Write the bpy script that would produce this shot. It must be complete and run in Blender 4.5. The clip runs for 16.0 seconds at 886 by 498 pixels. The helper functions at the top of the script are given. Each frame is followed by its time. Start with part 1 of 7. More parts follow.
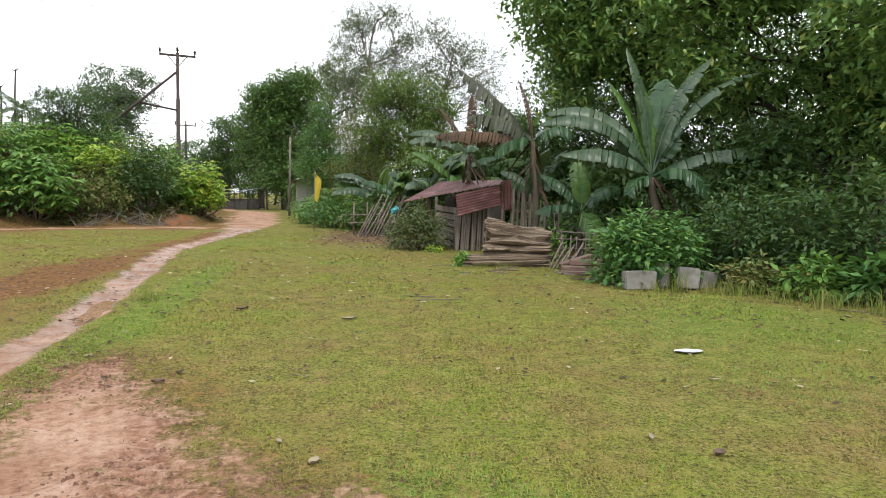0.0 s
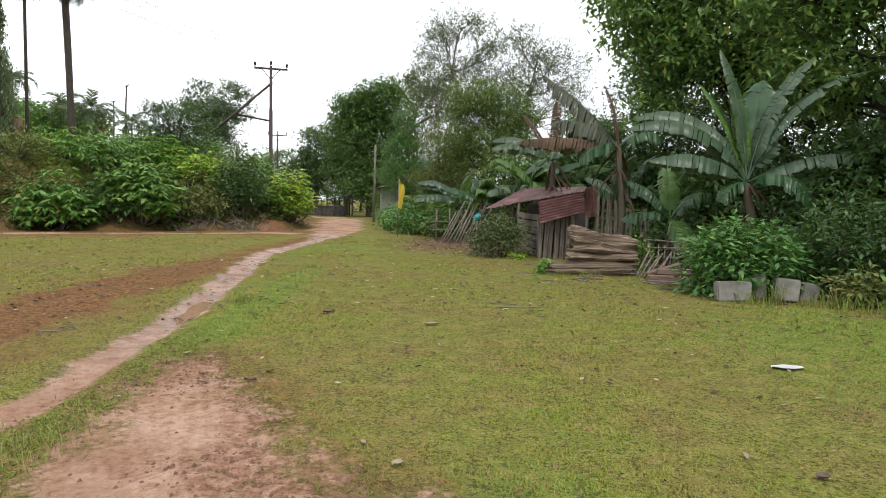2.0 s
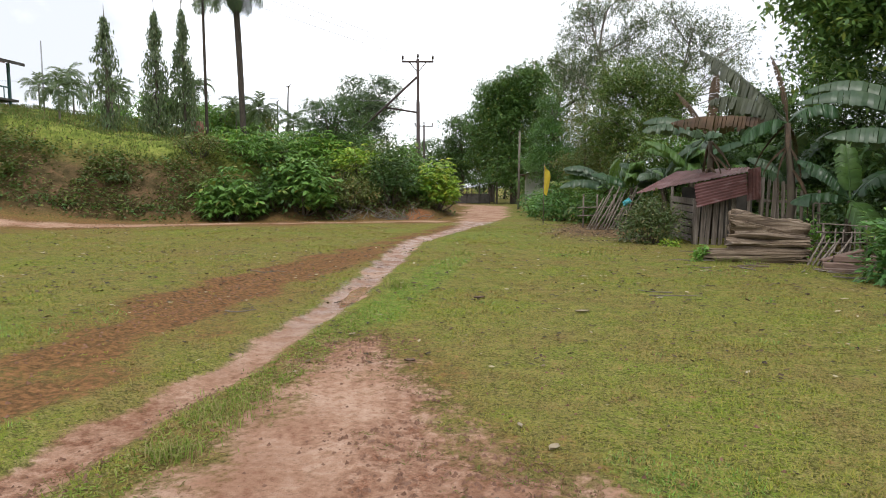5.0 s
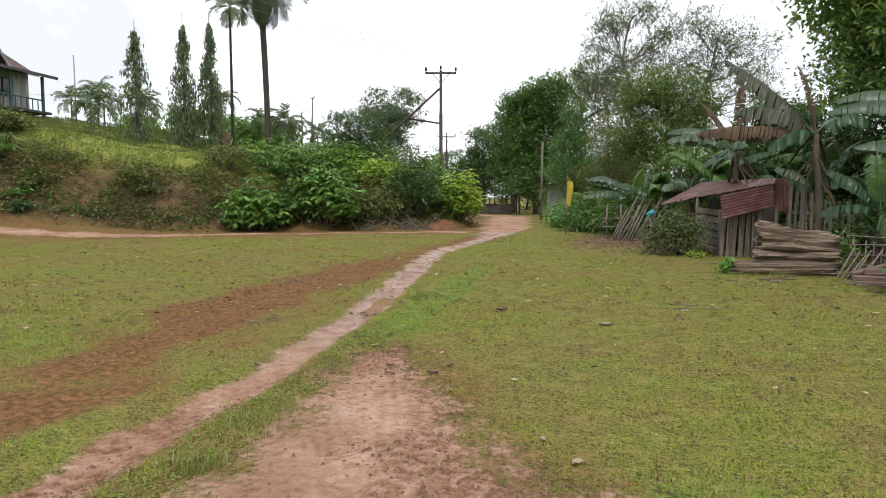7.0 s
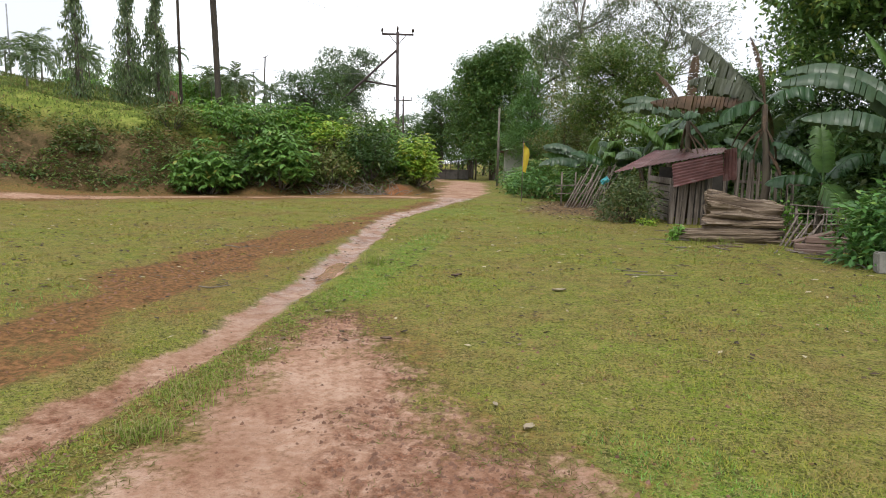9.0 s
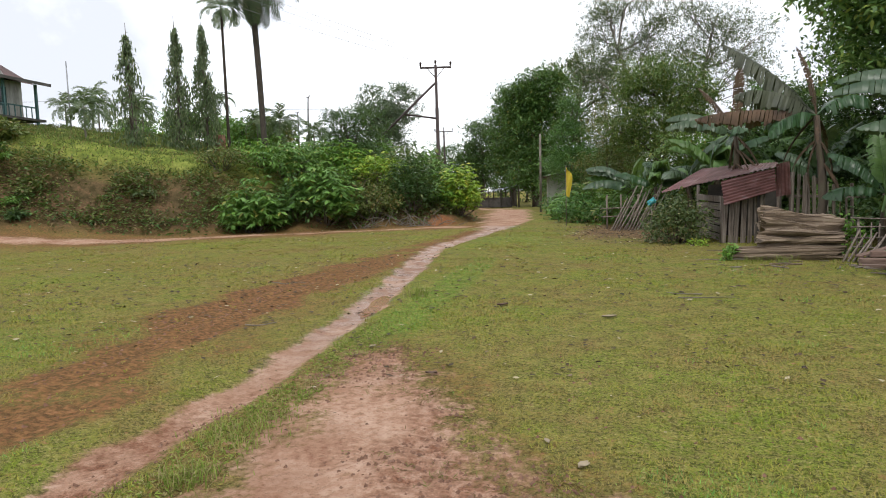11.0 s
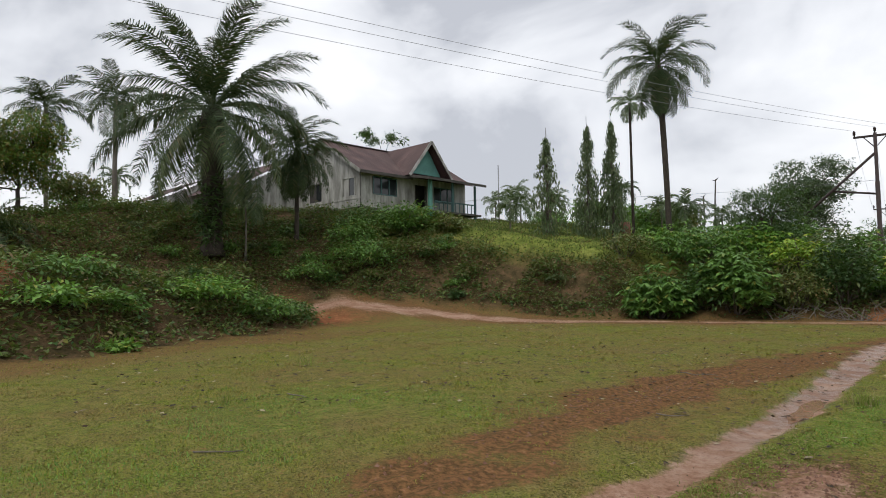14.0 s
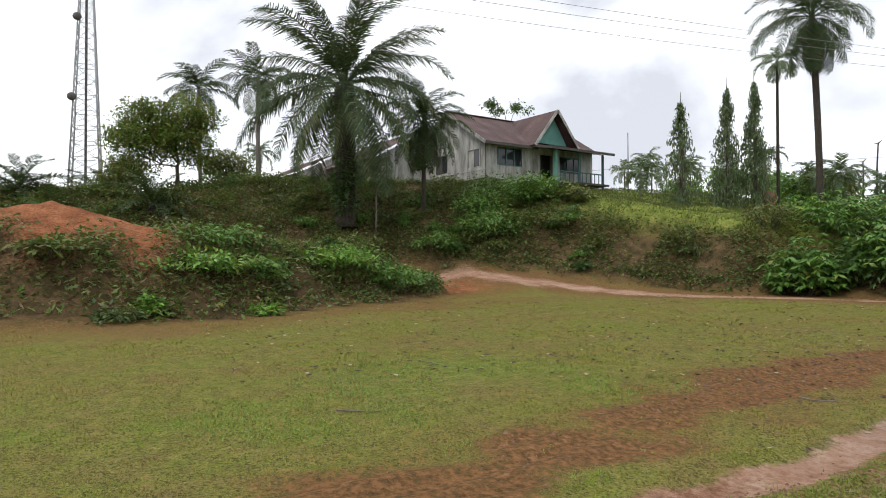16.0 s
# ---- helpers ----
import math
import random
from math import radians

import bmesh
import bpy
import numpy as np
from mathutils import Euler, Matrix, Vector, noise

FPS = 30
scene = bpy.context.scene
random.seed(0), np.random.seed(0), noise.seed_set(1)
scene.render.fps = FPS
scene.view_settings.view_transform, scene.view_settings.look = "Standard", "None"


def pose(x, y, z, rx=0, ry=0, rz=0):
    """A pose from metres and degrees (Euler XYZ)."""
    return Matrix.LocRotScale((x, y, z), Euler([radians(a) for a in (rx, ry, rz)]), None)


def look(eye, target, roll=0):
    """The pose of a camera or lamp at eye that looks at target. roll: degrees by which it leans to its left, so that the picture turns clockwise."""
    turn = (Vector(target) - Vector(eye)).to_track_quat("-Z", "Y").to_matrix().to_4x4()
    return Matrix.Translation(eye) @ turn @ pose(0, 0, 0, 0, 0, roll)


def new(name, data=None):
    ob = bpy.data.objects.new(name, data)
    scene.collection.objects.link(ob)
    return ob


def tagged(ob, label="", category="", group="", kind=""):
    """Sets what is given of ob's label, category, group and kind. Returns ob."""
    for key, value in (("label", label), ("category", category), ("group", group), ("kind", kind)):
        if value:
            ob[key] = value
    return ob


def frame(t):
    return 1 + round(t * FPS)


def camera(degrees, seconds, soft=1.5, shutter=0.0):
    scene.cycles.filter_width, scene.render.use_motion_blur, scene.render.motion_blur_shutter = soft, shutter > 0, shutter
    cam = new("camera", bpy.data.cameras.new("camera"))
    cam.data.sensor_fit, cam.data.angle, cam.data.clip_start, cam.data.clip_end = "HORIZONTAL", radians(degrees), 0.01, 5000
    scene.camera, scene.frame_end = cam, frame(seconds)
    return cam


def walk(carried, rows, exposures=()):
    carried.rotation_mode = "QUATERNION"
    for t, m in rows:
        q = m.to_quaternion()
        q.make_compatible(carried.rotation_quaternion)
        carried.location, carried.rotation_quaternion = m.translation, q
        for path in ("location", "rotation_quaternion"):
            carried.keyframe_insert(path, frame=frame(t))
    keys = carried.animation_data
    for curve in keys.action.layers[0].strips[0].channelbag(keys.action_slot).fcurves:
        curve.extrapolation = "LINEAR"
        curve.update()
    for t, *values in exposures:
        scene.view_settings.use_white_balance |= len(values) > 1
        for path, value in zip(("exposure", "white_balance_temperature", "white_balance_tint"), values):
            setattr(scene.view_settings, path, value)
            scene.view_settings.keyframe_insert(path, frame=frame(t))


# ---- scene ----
cam = camera(68.8, 16.0, soft=0.95)
PATH = [
    (0, 0.000, 0.000, 1.500, 0.05, -4.62, -1.18),
    (0.5, -0.001, -0.003, 1.498, 1.72, -4.37, -0.32),
    (1, -0.021, 0.007, 1.496, 3.47, -4.58, -0.81),
    (1.5, -0.021, -0.001, 1.501, 6.10, -4.40, -0.87),
    (2, -0.014, -0.005, 1.495, 7.27, -4.14, -1.23),
    (2.5, -0.059, -0.009, 1.506, 9.61, -3.90, -0.94),
    (3, -0.055, -0.021, 1.510, 13.48, -4.90, -1.06),
    (3.5, -0.056, -0.015, 1.513, 11.79, -4.66, -1.24),
    (4, -0.070, -0.042, 1.505, 16.53, -5.05, -1.03),
    (4.5, -0.068, -0.038, 1.495, 17.34, -5.47, -0.49),
    (4.7, -0.068, -0.076, 1.497, 18.98, -5.49, -0.20),
    (6.8, -0.068, -0.115, 1.552, 21.51, -5.28, 0.59),
    (7, -0.068, -0.115, 1.524, 21.85, -4.52, 0.09),
    (7.5, -0.071, -0.118, 1.533, 25.15, -7.01, -0.03),
    (8, -0.058, -0.068, 1.539, 19.44, -5.11, 0.66),
    (8.5, -0.065, -0.064, 1.530, 16.88, -5.98, -0.38),
    (8.7, -0.078, -0.062, 1.526, 17.18, -7.42, -0.43),
    (10.8, -0.081, 0.130, 1.471, 23.80, -6.51, 0.96),
    (11, -0.092, 0.079, 1.514, 21.81, -4.93, 1.92),
    (11.5, -0.150, 0.042, 1.515, 31.13, -0.07, 2.79),
    (12, -0.194, 0.051, 1.499, 38.64, -0.77, 2.00),
    (12.5, -0.190, -0.025, 1.537, 46.21, 1.70, 2.60),
    (13, -0.166, -0.058, 1.539, 49.29, 2.91, 1.81),
    (13.5, -0.186, -0.076, 1.542, 52.33, 3.44, 1.41),
    (14, -0.183, -0.070, 1.527, 56.10, 3.46, 0.83),
    (14.5, -0.203, -0.078, 1.536, 58.75, 3.56, 1.03),
    (15, -0.180, -0.124, 1.539, 61.77, 3.85, 0.68),
    (15.5, -0.195, -0.147, 1.534, 64.01, 3.69, 0.75),
    (16, -0.090, -0.174, 1.564, 67.02, 0.92, 0.16),
]
walk(cam, [(t, pose(x, y, z, 90 + p, r, yaw)) for t, x, y, z, yaw, p, r in PATH],
     exposures=[(0, 0.46), (1.5, 0.30), (4.5, 0.16), (7.5, 0.16), (8.5, 0.24), (11.0, 0.12), (11.4, -0.44), (12.0, -0.30), (12.5, -0.44), (13.5, -0.52), (15.5, -0.46), (16, -0.12)])

# ---- world and sun: a bright, broken overcast ----
world = bpy.data.worlds.new("overcast_sky")
scene.world = world
world.use_nodes = True
wn, wl = world.node_tree.nodes, world.node_tree.links
wn.clear()
w_out = wn.new("ShaderNodeOutputWorld")
w_bg = wn.new("ShaderNodeBackground")
w_sky = wn.new("ShaderNodeTexSky")
w_sky.sky_type = 'NISHITA'
w_sky.sun_disc = False
w_sky.sun_elevation, w_sky.sun_rotation = radians(58), radians(-35)
w_scale = wn.new("ShaderNodeVectorMath")
w_scale.operation = 'SCALE'
w_scale.inputs["Scale"].default_value = 0.10
wl.new(w_sky.outputs[0], w_scale.inputs[0])
w_co = wn.new("ShaderNodeTexCoord")
w_map = wn.new("ShaderNodeMapping")
w_map.inputs["Scale"].default_value = (1.0, 1.0, 1.7)
wl.new(w_co.outputs["Generated"], w_map.inputs[0])
w_n1 = wn.new("ShaderNodeTexNoise")
w_n1.inputs["Scale"].default_value = 2.3
w_n1.inputs["Detail"].default_value = 7
w_n1.inputs["Roughness"].default_value = 0.52
w_n1.inputs["Distortion"].default_value = 0.35
wl.new(w_map.outputs[0], w_n1.inputs["Vector"])
w_ramp = wn.new("ShaderNodeValToRGB")
w_ramp.color_ramp.elements[0].position, w_ramp.color_ramp.elements[0].color = 0.38, (0.86, 0.89, 0.97, 1)
w_ramp.color_ramp.elements[1].position, w_ramp.color_ramp.elements[1].color = 0.60, (1.56, 1.58, 1.63, 1)
e = w_ramp.color_ramp.elements.new(0.48)
e.color = (1.27, 1.30, 1.37, 1)
wl.new(w_n1.outputs["Fac"], w_ramp.inputs[0])
w_mix = wn.new("ShaderNodeMix")
w_mix.data_type = 'RGBA'
w_mix.inputs["Factor"].default_value = 0.9
wl.new(w_scale.outputs[0], w_mix.inputs["A"])
wl.new(w_ramp.outputs[0], w_mix.inputs["B"])
wl.new(w_mix.outputs["Result"], w_bg.inputs["Color"])
w_bg.inputs["Strength"].default_value = 1.0
wl.new(w_bg.outputs[0], w_out.inputs[0])

sun_data = bpy.data.lights.new("sun", 'SUN')
sun_data.energy, sun_data.angle, sun_data.color = 1.5, radians(20), (1.0, 0.96, 0.9)
sun = new("sun", sun_data)
sun.matrix_basis = look((12, -14, 40), (0, 12, 0))


# ---- materials ----
def node_mat(name, rough=0.8):
    m = bpy.data.materials.new(name)
    m.use_nodes = True
    nt = m.node_tree
    b = nt.nodes["Principled BSDF"]
    b.inputs["Roughness"].default_value = rough
    return m, nt, b


def noise_node(nt, scale, detail=5, rough=0.55, vec=None, stretch=None):
    n = nt.nodes.new("ShaderNodeTexNoise")
    n.inputs["Scale"].default_value = scale
    n.inputs["Detail"].default_value = detail
    n.inputs["Roughness"].default_value = rough
    if vec is None:
        co = nt.nodes.new("ShaderNodeTexCoord")
        vec = co.outputs["Object"]
    if stretch:
        mp = nt.nodes.new("ShaderNodeMapping")
        mp.inputs["Scale"].default_value = stretch
        nt.links.new(vec, mp.inputs[0])
        vec = mp.outputs[0]
    nt.links.new(vec, n.inputs["Vector"])
    return n.outputs["Fac"]


def ramp(nt, fac, stops):
    r = nt.nodes.new("ShaderNodeValToRGB")
    els = r.color_ramp.elements
    while len(els) < len(stops):
        els.new(0.5)
    for el, (p, c) in zip(els, stops):
        el.position, el.color = p, (*c, 1)
    nt.links.new(fac, r.inputs[0])
    return r.outputs[0]


def mixc(nt, fac, a, b, mode='MIX'):
    m = nt.nodes.new("ShaderNodeMix")
    m.data_type, m.blend_type = 'RGBA', mode
    for val, key in ((fac, "Factor"), (a, "A"), (b, "B")):
        sock = m.inputs[key]
        if isinstance(val, (int, float)):
            sock.default_value = val
        elif isinstance(val, tuple):
            sock.default_value = (*val, 1)
        else:
            nt.links.new(val, sock)
    return m.outputs["Result"]


def math_node(nt, op, a, b=0.0, clamp=False):
    m = nt.nodes.new("ShaderNodeMath")
    m.operation, m.use_clamp = op, clamp
    for i, val in enumerate((a, b)):
        if isinstance(val, (int, float)):
            m.inputs[i].default_value = val
        else:
            nt.links.new(val, m.inputs[i])
    return m.outputs[0]


def bump(nt, b, height, strength=0.5, dist=0.02):
    n = nt.nodes.new("ShaderNodeBump")
    n.inputs["Strength"].default_value = strength
    n.inputs["Distance"].default_value = dist
    nt.links.new(height, n.inputs["Height"])
    nt.links.new(n.outputs[0], b.inputs["Normal"])


def leaf_mat(name, dark, light, odd=None, odd_share=0.06, rough=0.45, glow=0.35, gloss=0.35):
    """Foliage: each leaf its own shade, light passing through thin blades."""
    m, nt, b = node_mat(name, rough)
    b.inputs["Specular IOR Level"].default_value = gloss
    geo = nt.nodes.new("ShaderNodeNewGeometry")
    rnd = geo.outputs["Random Per Island"]
    stops = [(0.0, dark), (1.0, light)]
    if odd:
        stops = [(0.0, dark), (1.0 - odd_share * 1.6, light), (1.0 - odd_share, odd), (1.0, odd)]
    col = ramp(nt, rnd, stops)
    co = nt.nodes.new("ShaderNodeTexCoord")
    big = noise_node(nt, 0.9, 3, vec=co.outputs["Object"])
    col = mixc(nt, math_node(nt, 'MULTIPLY', big, 0.35), col, tuple(0.6 * c for c in dark))
    nt.links.new(col, b.inputs["Base Color"])
    tr = nt.nodes.new("ShaderNodeBsdfTranslucent")
    tc = mixc(nt, 0.4, col, (0.30, 0.42, 0.06))
    nt.links.new(tc, tr.inputs["Color"])
    mx = nt.nodes.new("ShaderNodeMixShader")
    mx.inputs[0].default_value = glow * 0.6
    nt.links.new(b.outputs[0], mx.inputs[1])
    nt.links.new(tr.outputs[0], mx.inputs[2])
    nt.links.new(mx.outputs[0], nt.nodes["Material Output"].inputs[0])
    return m


def surface_mat(name, a, b_col, scale=6.0, rough=0.8, stretch=None, bump_s=0.4, bump_d=0.01, metallic=0.0, third=None, fine=None):
    m, nt, b = node_mat(name, rough)
    n1 = noise_node(nt, scale, 6, 0.6, stretch=stretch)
    n2 = noise_node(nt, (fine or scale * 7), 4, 0.6, stretch=stretch)
    col = ramp(nt, n1, [(0.32, a), (0.68, b_col)] if not third else [(0.30, a), (0.52, b_col), (0.70, third)])
    col = mixc(nt, math_node(nt, 'MULTIPLY', n2, 0.6), col, mixc(nt, 0.6, col, (0.02, 0.018, 0.015)))
    rnd = nt.nodes.new("ShaderNodeObjectInfo").outputs["Random"]
    col = mixc(nt, math_node(nt, 'MULTIPLY', rnd, 0.4), col, mixc(nt, 0.5, col, (0.06, 0.05, 0.045)))
    nt.links.new(col, b.inputs["Base Color"])
    b.inputs["Metallic"].default_value = metallic
    bump(nt, b, math_node(nt, 'ADD', n1, math_node(nt, 'MULTIPLY', n2, 0.5)), bump_s, bump_d)
    return m


LEAF = {
    "dark": leaf_mat("leaf_dark", (0.039, 0.094, 0.025), (0.122, 0.235, 0.055), (0.260, 0.243, 0.048), 0.03),
    "mid": leaf_mat("leaf_mid", (0.064, 0.151, 0.031), (0.179, 0.345, 0.066), (0.287, 0.273, 0.057), 0.04),
    "bright": leaf_mat("leaf_bright", (0.081, 0.194, 0.030), (0.213, 0.413, 0.062), (0.350, 0.375, 0.062), 0.06),
    "yellow": leaf_mat("leaf_yellow", (0.138, 0.263, 0.027), (0.350, 0.525, 0.056), (0.500, 0.475, 0.062), 0.12),
    "grey": leaf_mat("leaf_grey", (0.090, 0.126, 0.070), (0.192, 0.240, 0.132), (0.288, 0.240, 0.144), 0.08),
    "olive": leaf_mat("leaf_olive", (0.081, 0.119, 0.030), (0.200, 0.244, 0.069), (0.275, 0.188, 0.075), 0.14),
    "palm": leaf_mat("leaf_palm", (0.028, 0.052, 0.022), (0.085, 0.120, 0.052), (0.150, 0.130, 0.070), 0.08, 0.5, 0.2, 0.15),
    "mast": leaf_mat("leaf_mast", (0.060, 0.100, 0.045), (0.165, 0.220, 0.105), (0.250, 0.270, 0.140), 0.08, 0.4),
    # deep green foliage; on the yard plants its darkness stands for canopy shade
    "dark2": leaf_mat("leaf_deep_shaded", (0.029, 0.072, 0.023), (0.087, 0.167, 0.049), (0.145, 0.189, 0.058), 0.05),
    "shade": leaf_mat("leaf_shade", (0.042, 0.105, 0.030), (0.165, 0.310, 0.072), (0.394, 0.464, 0.093), 0.05, 0.4),
    "canopy": leaf_mat("leaf_canopy", (0.070, 0.155, 0.048), (0.255, 0.415, 0.115), (0.440, 0.500, 0.120), 0.07, 0.4, 0.5),
    "fresh": leaf_mat("leaf_fresh", (0.044, 0.125, 0.033), (0.119, 0.269, 0.062), (0.213, 0.338, 0.075), 0.08),
    "leafy": leaf_mat("leaf_leafy", (0.062, 0.119, 0.027), (0.156, 0.244, 0.056), (0.275, 0.275, 0.075), 0.1),
    "bright2": leaf_mat("leaf_mixed", (0.069, 0.131, 0.025), (0.188, 0.294, 0.056), (0.263, 0.200, 0.050), 0.22),
    "grey2": leaf_mat("leaf_hazy", (0.062, 0.100, 0.062), (0.138, 0.188, 0.112), (0.188, 0.213, 0.125), 0.06),
    "olive2": leaf_mat("leaf_olive_deep", (0.050, 0.088, 0.030), (0.131, 0.175, 0.062), (0.225, 0.200, 0.088), 0.1),
    "dry": leaf_mat("leaf_dry", (0.085, 0.055, 0.032), (0.200, 0.135, 0.080), (0.270, 0.200, 0.130), 0.1, 0.85, 0.15),
    "weed": leaf_mat("leaf_weed", (0.050, 0.088, 0.020), (0.165, 0.215, 0.050), (0.200, 0.125, 0.060), 0.16, 0.6),
}
M_BARK = surface_mat("bark", (0.060, 0.045, 0.034), (0.16, 0.13, 0.105), 7, 0.9, (1, 1, 0.25), 0.8, 0.03)
M_BARK_PALE = surface_mat("bark_pale", (0.13, 0.11, 0.09), (0.27, 0.24, 0.20), 7, 0.9, (1, 1, 0.25), 0.7, 0.02)
M_BARK_DARK = surface_mat("bark_dark", (0.030, 0.022, 0.018), (0.085, 0.062, 0.045), 6, 0.95, None, 0.9, 0.05)
M_POLE = surface_mat("rusty_pole", (0.020, 0.012, 0.012), (0.055, 0.026, 0.022), 5, 0.7, (3, 3, 0.5), 0.3, 0.005)
M_GALV = surface_mat("galvanised_steel", (0.22, 0.23, 0.24), (0.36, 0.37, 0.38), 8, 0.5, None, 0.1, 0.003, 0.6)
M_WIRE = surface_mat("wire_grey", (0.26, 0.26, 0.28), (0.34, 0.34, 0.36), 8, 0.6, None, 0.1, 0.003)

# ---- terrain ----
HILL = [(-34, -90), (-33, -10), (-33, 4), (-32, 11), (-29, 16), (-24.5, 20.5), (-20, 24), (-15, 27), (-11.8, 28.8),
        (-11.6, 33), (-14.4, 41), (-17.5, 50), (-30, 64), (-90, 140), (-380, 420), (-420, -90)]
MOUND = [(-17.6, -90), (-17.6, -1), (-18, 1), (-20.8, 4.3), (-23, 7.8), (-25.4, 11.0), (-27.3, 11.4), (-29.5, 9), (-30.5, 4), (-30.5, -90)]
FOOTPATH = [(-2.2, -8, .35), (-3.0, 0, .34), (-3.22, 2.1, .32), (-3.45, 3.15, .28), (-3.52, 4.2, .25), (-3.94, 6.0, .26), (-4.57, 8.5, .29), (-5.6, 11.9, .34),
            (-7.0, 16.5, .36), (-7.7, 23.5, .45), (-8.4, 27.5, .95), (-9.2, 31, 1.5), (-11.6, 40, 1.7), (-14.2, 50, 1.7), (-24, 60, 1.8)]
TRACK = [(-3.4, -6, .5), (-4.0, 0, .6), (-4.65, 2.9, .65), (-5.3, 4.3, .75), (-6.0, 6.8, 1.0), (-6.7, 10.6, .95), (-7.3, 15.9, .6), (-7.8, 20, .5), (-8.2, 24, .6)]
SIDE_ROAD = [(-8.4, 28, .9), (-13.5, 25.0, .9), (-18, 22.3, 1.2), (-22.5, 18.6, 1.5), (-26, 15.2, 1.7), (-29, 13, 1.7), (-31, 10, 1.7)]
PATCH = [(-2.5, 2.2), (-2.65, 2.9), (-2.88, 3.9), (-3.08, 4.65), (-3.2, 5.3), (-2.95, 5.8), (-2.55, 5.45), (-2.15, 4.7), (-1.75, 4.3), (-1.3, 3.65), (-.75, 3.2), (-.3, 2.9), (-.1, 1.4), (-2.25, 1.2)]


def seg_dist(x, y, line, closed=False):
    """Distance to a polyline, and the third column carried along it."""
    pts = np.array(line, float)
    if closed:
        pts = np.vstack([pts, pts[:1]])
    best = np.full(x.shape, 1e9)
    width = np.zeros(x.shape)
    for a, b in zip(pts[:-1], pts[1:]):
        d = b[:2] - a[:2]
        t = np.clip(((x - a[0]) * d[0] + (y - a[1]) * d[1]) / (d @ d), 0, 1)
        r = np.hypot(x - a[0] - t * d[0], y - a[1] - t * d[1])
        near = r < best
        best = np.where(near, r, best)
        if pts.shape[1] > 2:
            width = np.where(near, a[2] + t * (b[2] - a[2]), width)
    return best, width


def lateral(x, y, line):
    """Signed distance across a polyline."""
    pts = np.array(line, float)
    best, out = np.full(x.shape, 1e9), np.zeros(x.shape)
    for a, b in zip(pts[:-1], pts[1:]):
        d = b[:2] - a[:2]
        t = np.clip(((x - a[0]) * d[0] + (y - a[1]) * d[1]) / (d @ d), 0, 1)
        r = np.hypot(x - a[0] - t * d[0], y - a[1] - t * d[1])
        side = np.sign((x - a[0]) * d[1] - (y - a[1]) * d[0])
        near = r < best
        best, out = np.where(near, r, best), np.where(near, r * side, out)
    return out


def inside_dist(x, y, poly):
    """Signed distance, positive inside."""
    d, _ = seg_dist(x, y, poly, True)
    p = np.array(poly, float)
    hit = np.zeros(x.shape, bool)
    for (x1, y1), (x2, y2) in zip(p, np.roll(p, -1, 0)):
        if y1 == y2:
            continue
        hit ^= ((y1 > y) != (y2 > y)) & (x < (x2 - x1) * (y - y1) / (y2 - y1) + x1)
    return np.where(hit, d, -d)


def smooth(t):
    t = np.clip(t, 0, 1)
    return t * t * (3 - 2 * t)


def waves(x, y, k, seed):
    """Cheap smooth noise from a few crossed waves, about -1 to 1."""
    r = np.random.RandomState(seed)
    s = 0
    for i in range(6):
        a, ph = r.uniform(0, 6.28, 2)
        kk = k * r.uniform(0.6, 2.2)
        s = s + np.sin((x * math.cos(a) + y * math.sin(a)) * kk + ph)
    return s / 3.2


def height(x, y):
    x, y = np.asarray(x, float), np.asarray(y, float)
    wob = 0.5 * waves(x, y, 1.1, 3)
    hs = inside_dist(x, y, HILL) + wob
    ms = inside_dist(x, y, MOUND) + wob * 0.7
    base = 1.2 * smooth((-21 - x) / 11)
    top = np.clip(2.0 + (-16 - x) * 0.2, 1.3, 6.6)
    top = top - 1.35 * smooth((4.5 - y) / 6) * smooth((-27 - x) / 4)
    hill = 0.42 * smooth(hs / 0.45) + 1.68 * smooth((hs - 0.5) / 2.6) + np.clip(hs - 2.5, 0, None) * 0.5
    hill = np.where(hs > 0, np.minimum(hill + base, top) + 0.12 * waves(x, y, 1.6, 5) * smooth(hs / 2), 0)
    mound = np.where(ms > 0, (1.95 + 0.18 * waves(x, y, 1.3, 8)) * smooth(ms / 3.2), 0)
    red = 1.4 * np.exp(-(((x + 24.0) / 3.4) ** 2 + ((y + 4.1) / 3.7) ** 2)) * (1 + 0.10 * waves(x, y, 2.6, 14) + 0.05 * waves(x, y, 6.5, 15))
    z = np.maximum(np.maximum(hill, mound + red * smooth(ms / 3)), np.where((x < -20) & (y > 8), base, 0) * smooth((y - 9 + 0.0 * x) / 5))
    pd, pw = seg_dist(x, y, FOOTPATH)
    z = z - 0.05 * smooth((pw + 0.05 - pd) / 0.25) * (y < 26)
    z = z - 0.030 * np.exp(-(((x + 4.42 + 0.28 * (y - 8.25)) / 0.28) ** 2 + ((y - 8.25) / 0.95) ** 2) ** 2)
    lat = lateral(x, y, TRACK)
    z = z - 0.016 * np.cos(lat * 15 + 0.6 * waves(x, y, 1.2, 41)) * smooth((1.0 - np.abs(lat)) / 0.4) * (y < 16) * (y > 0)
    rough = smooth((inside_dist(x, y, PATCH) + 0.5) / 0.5) * smooth((x + 1.9 + 0.2 * (y - 2.4)) / 0.4)
    z = z + rough * (0.012 * waves(x, y, 13, 42) + 0.008 * waves(x, y, 24, 43))
    flat = smooth((-ms) / 2) * smooth((-hs) / 2)
    return z + (0.018 * waves(x, y, 1.9, 11) + 0.010 * waves(x, y, 6.0, 12)) * flat


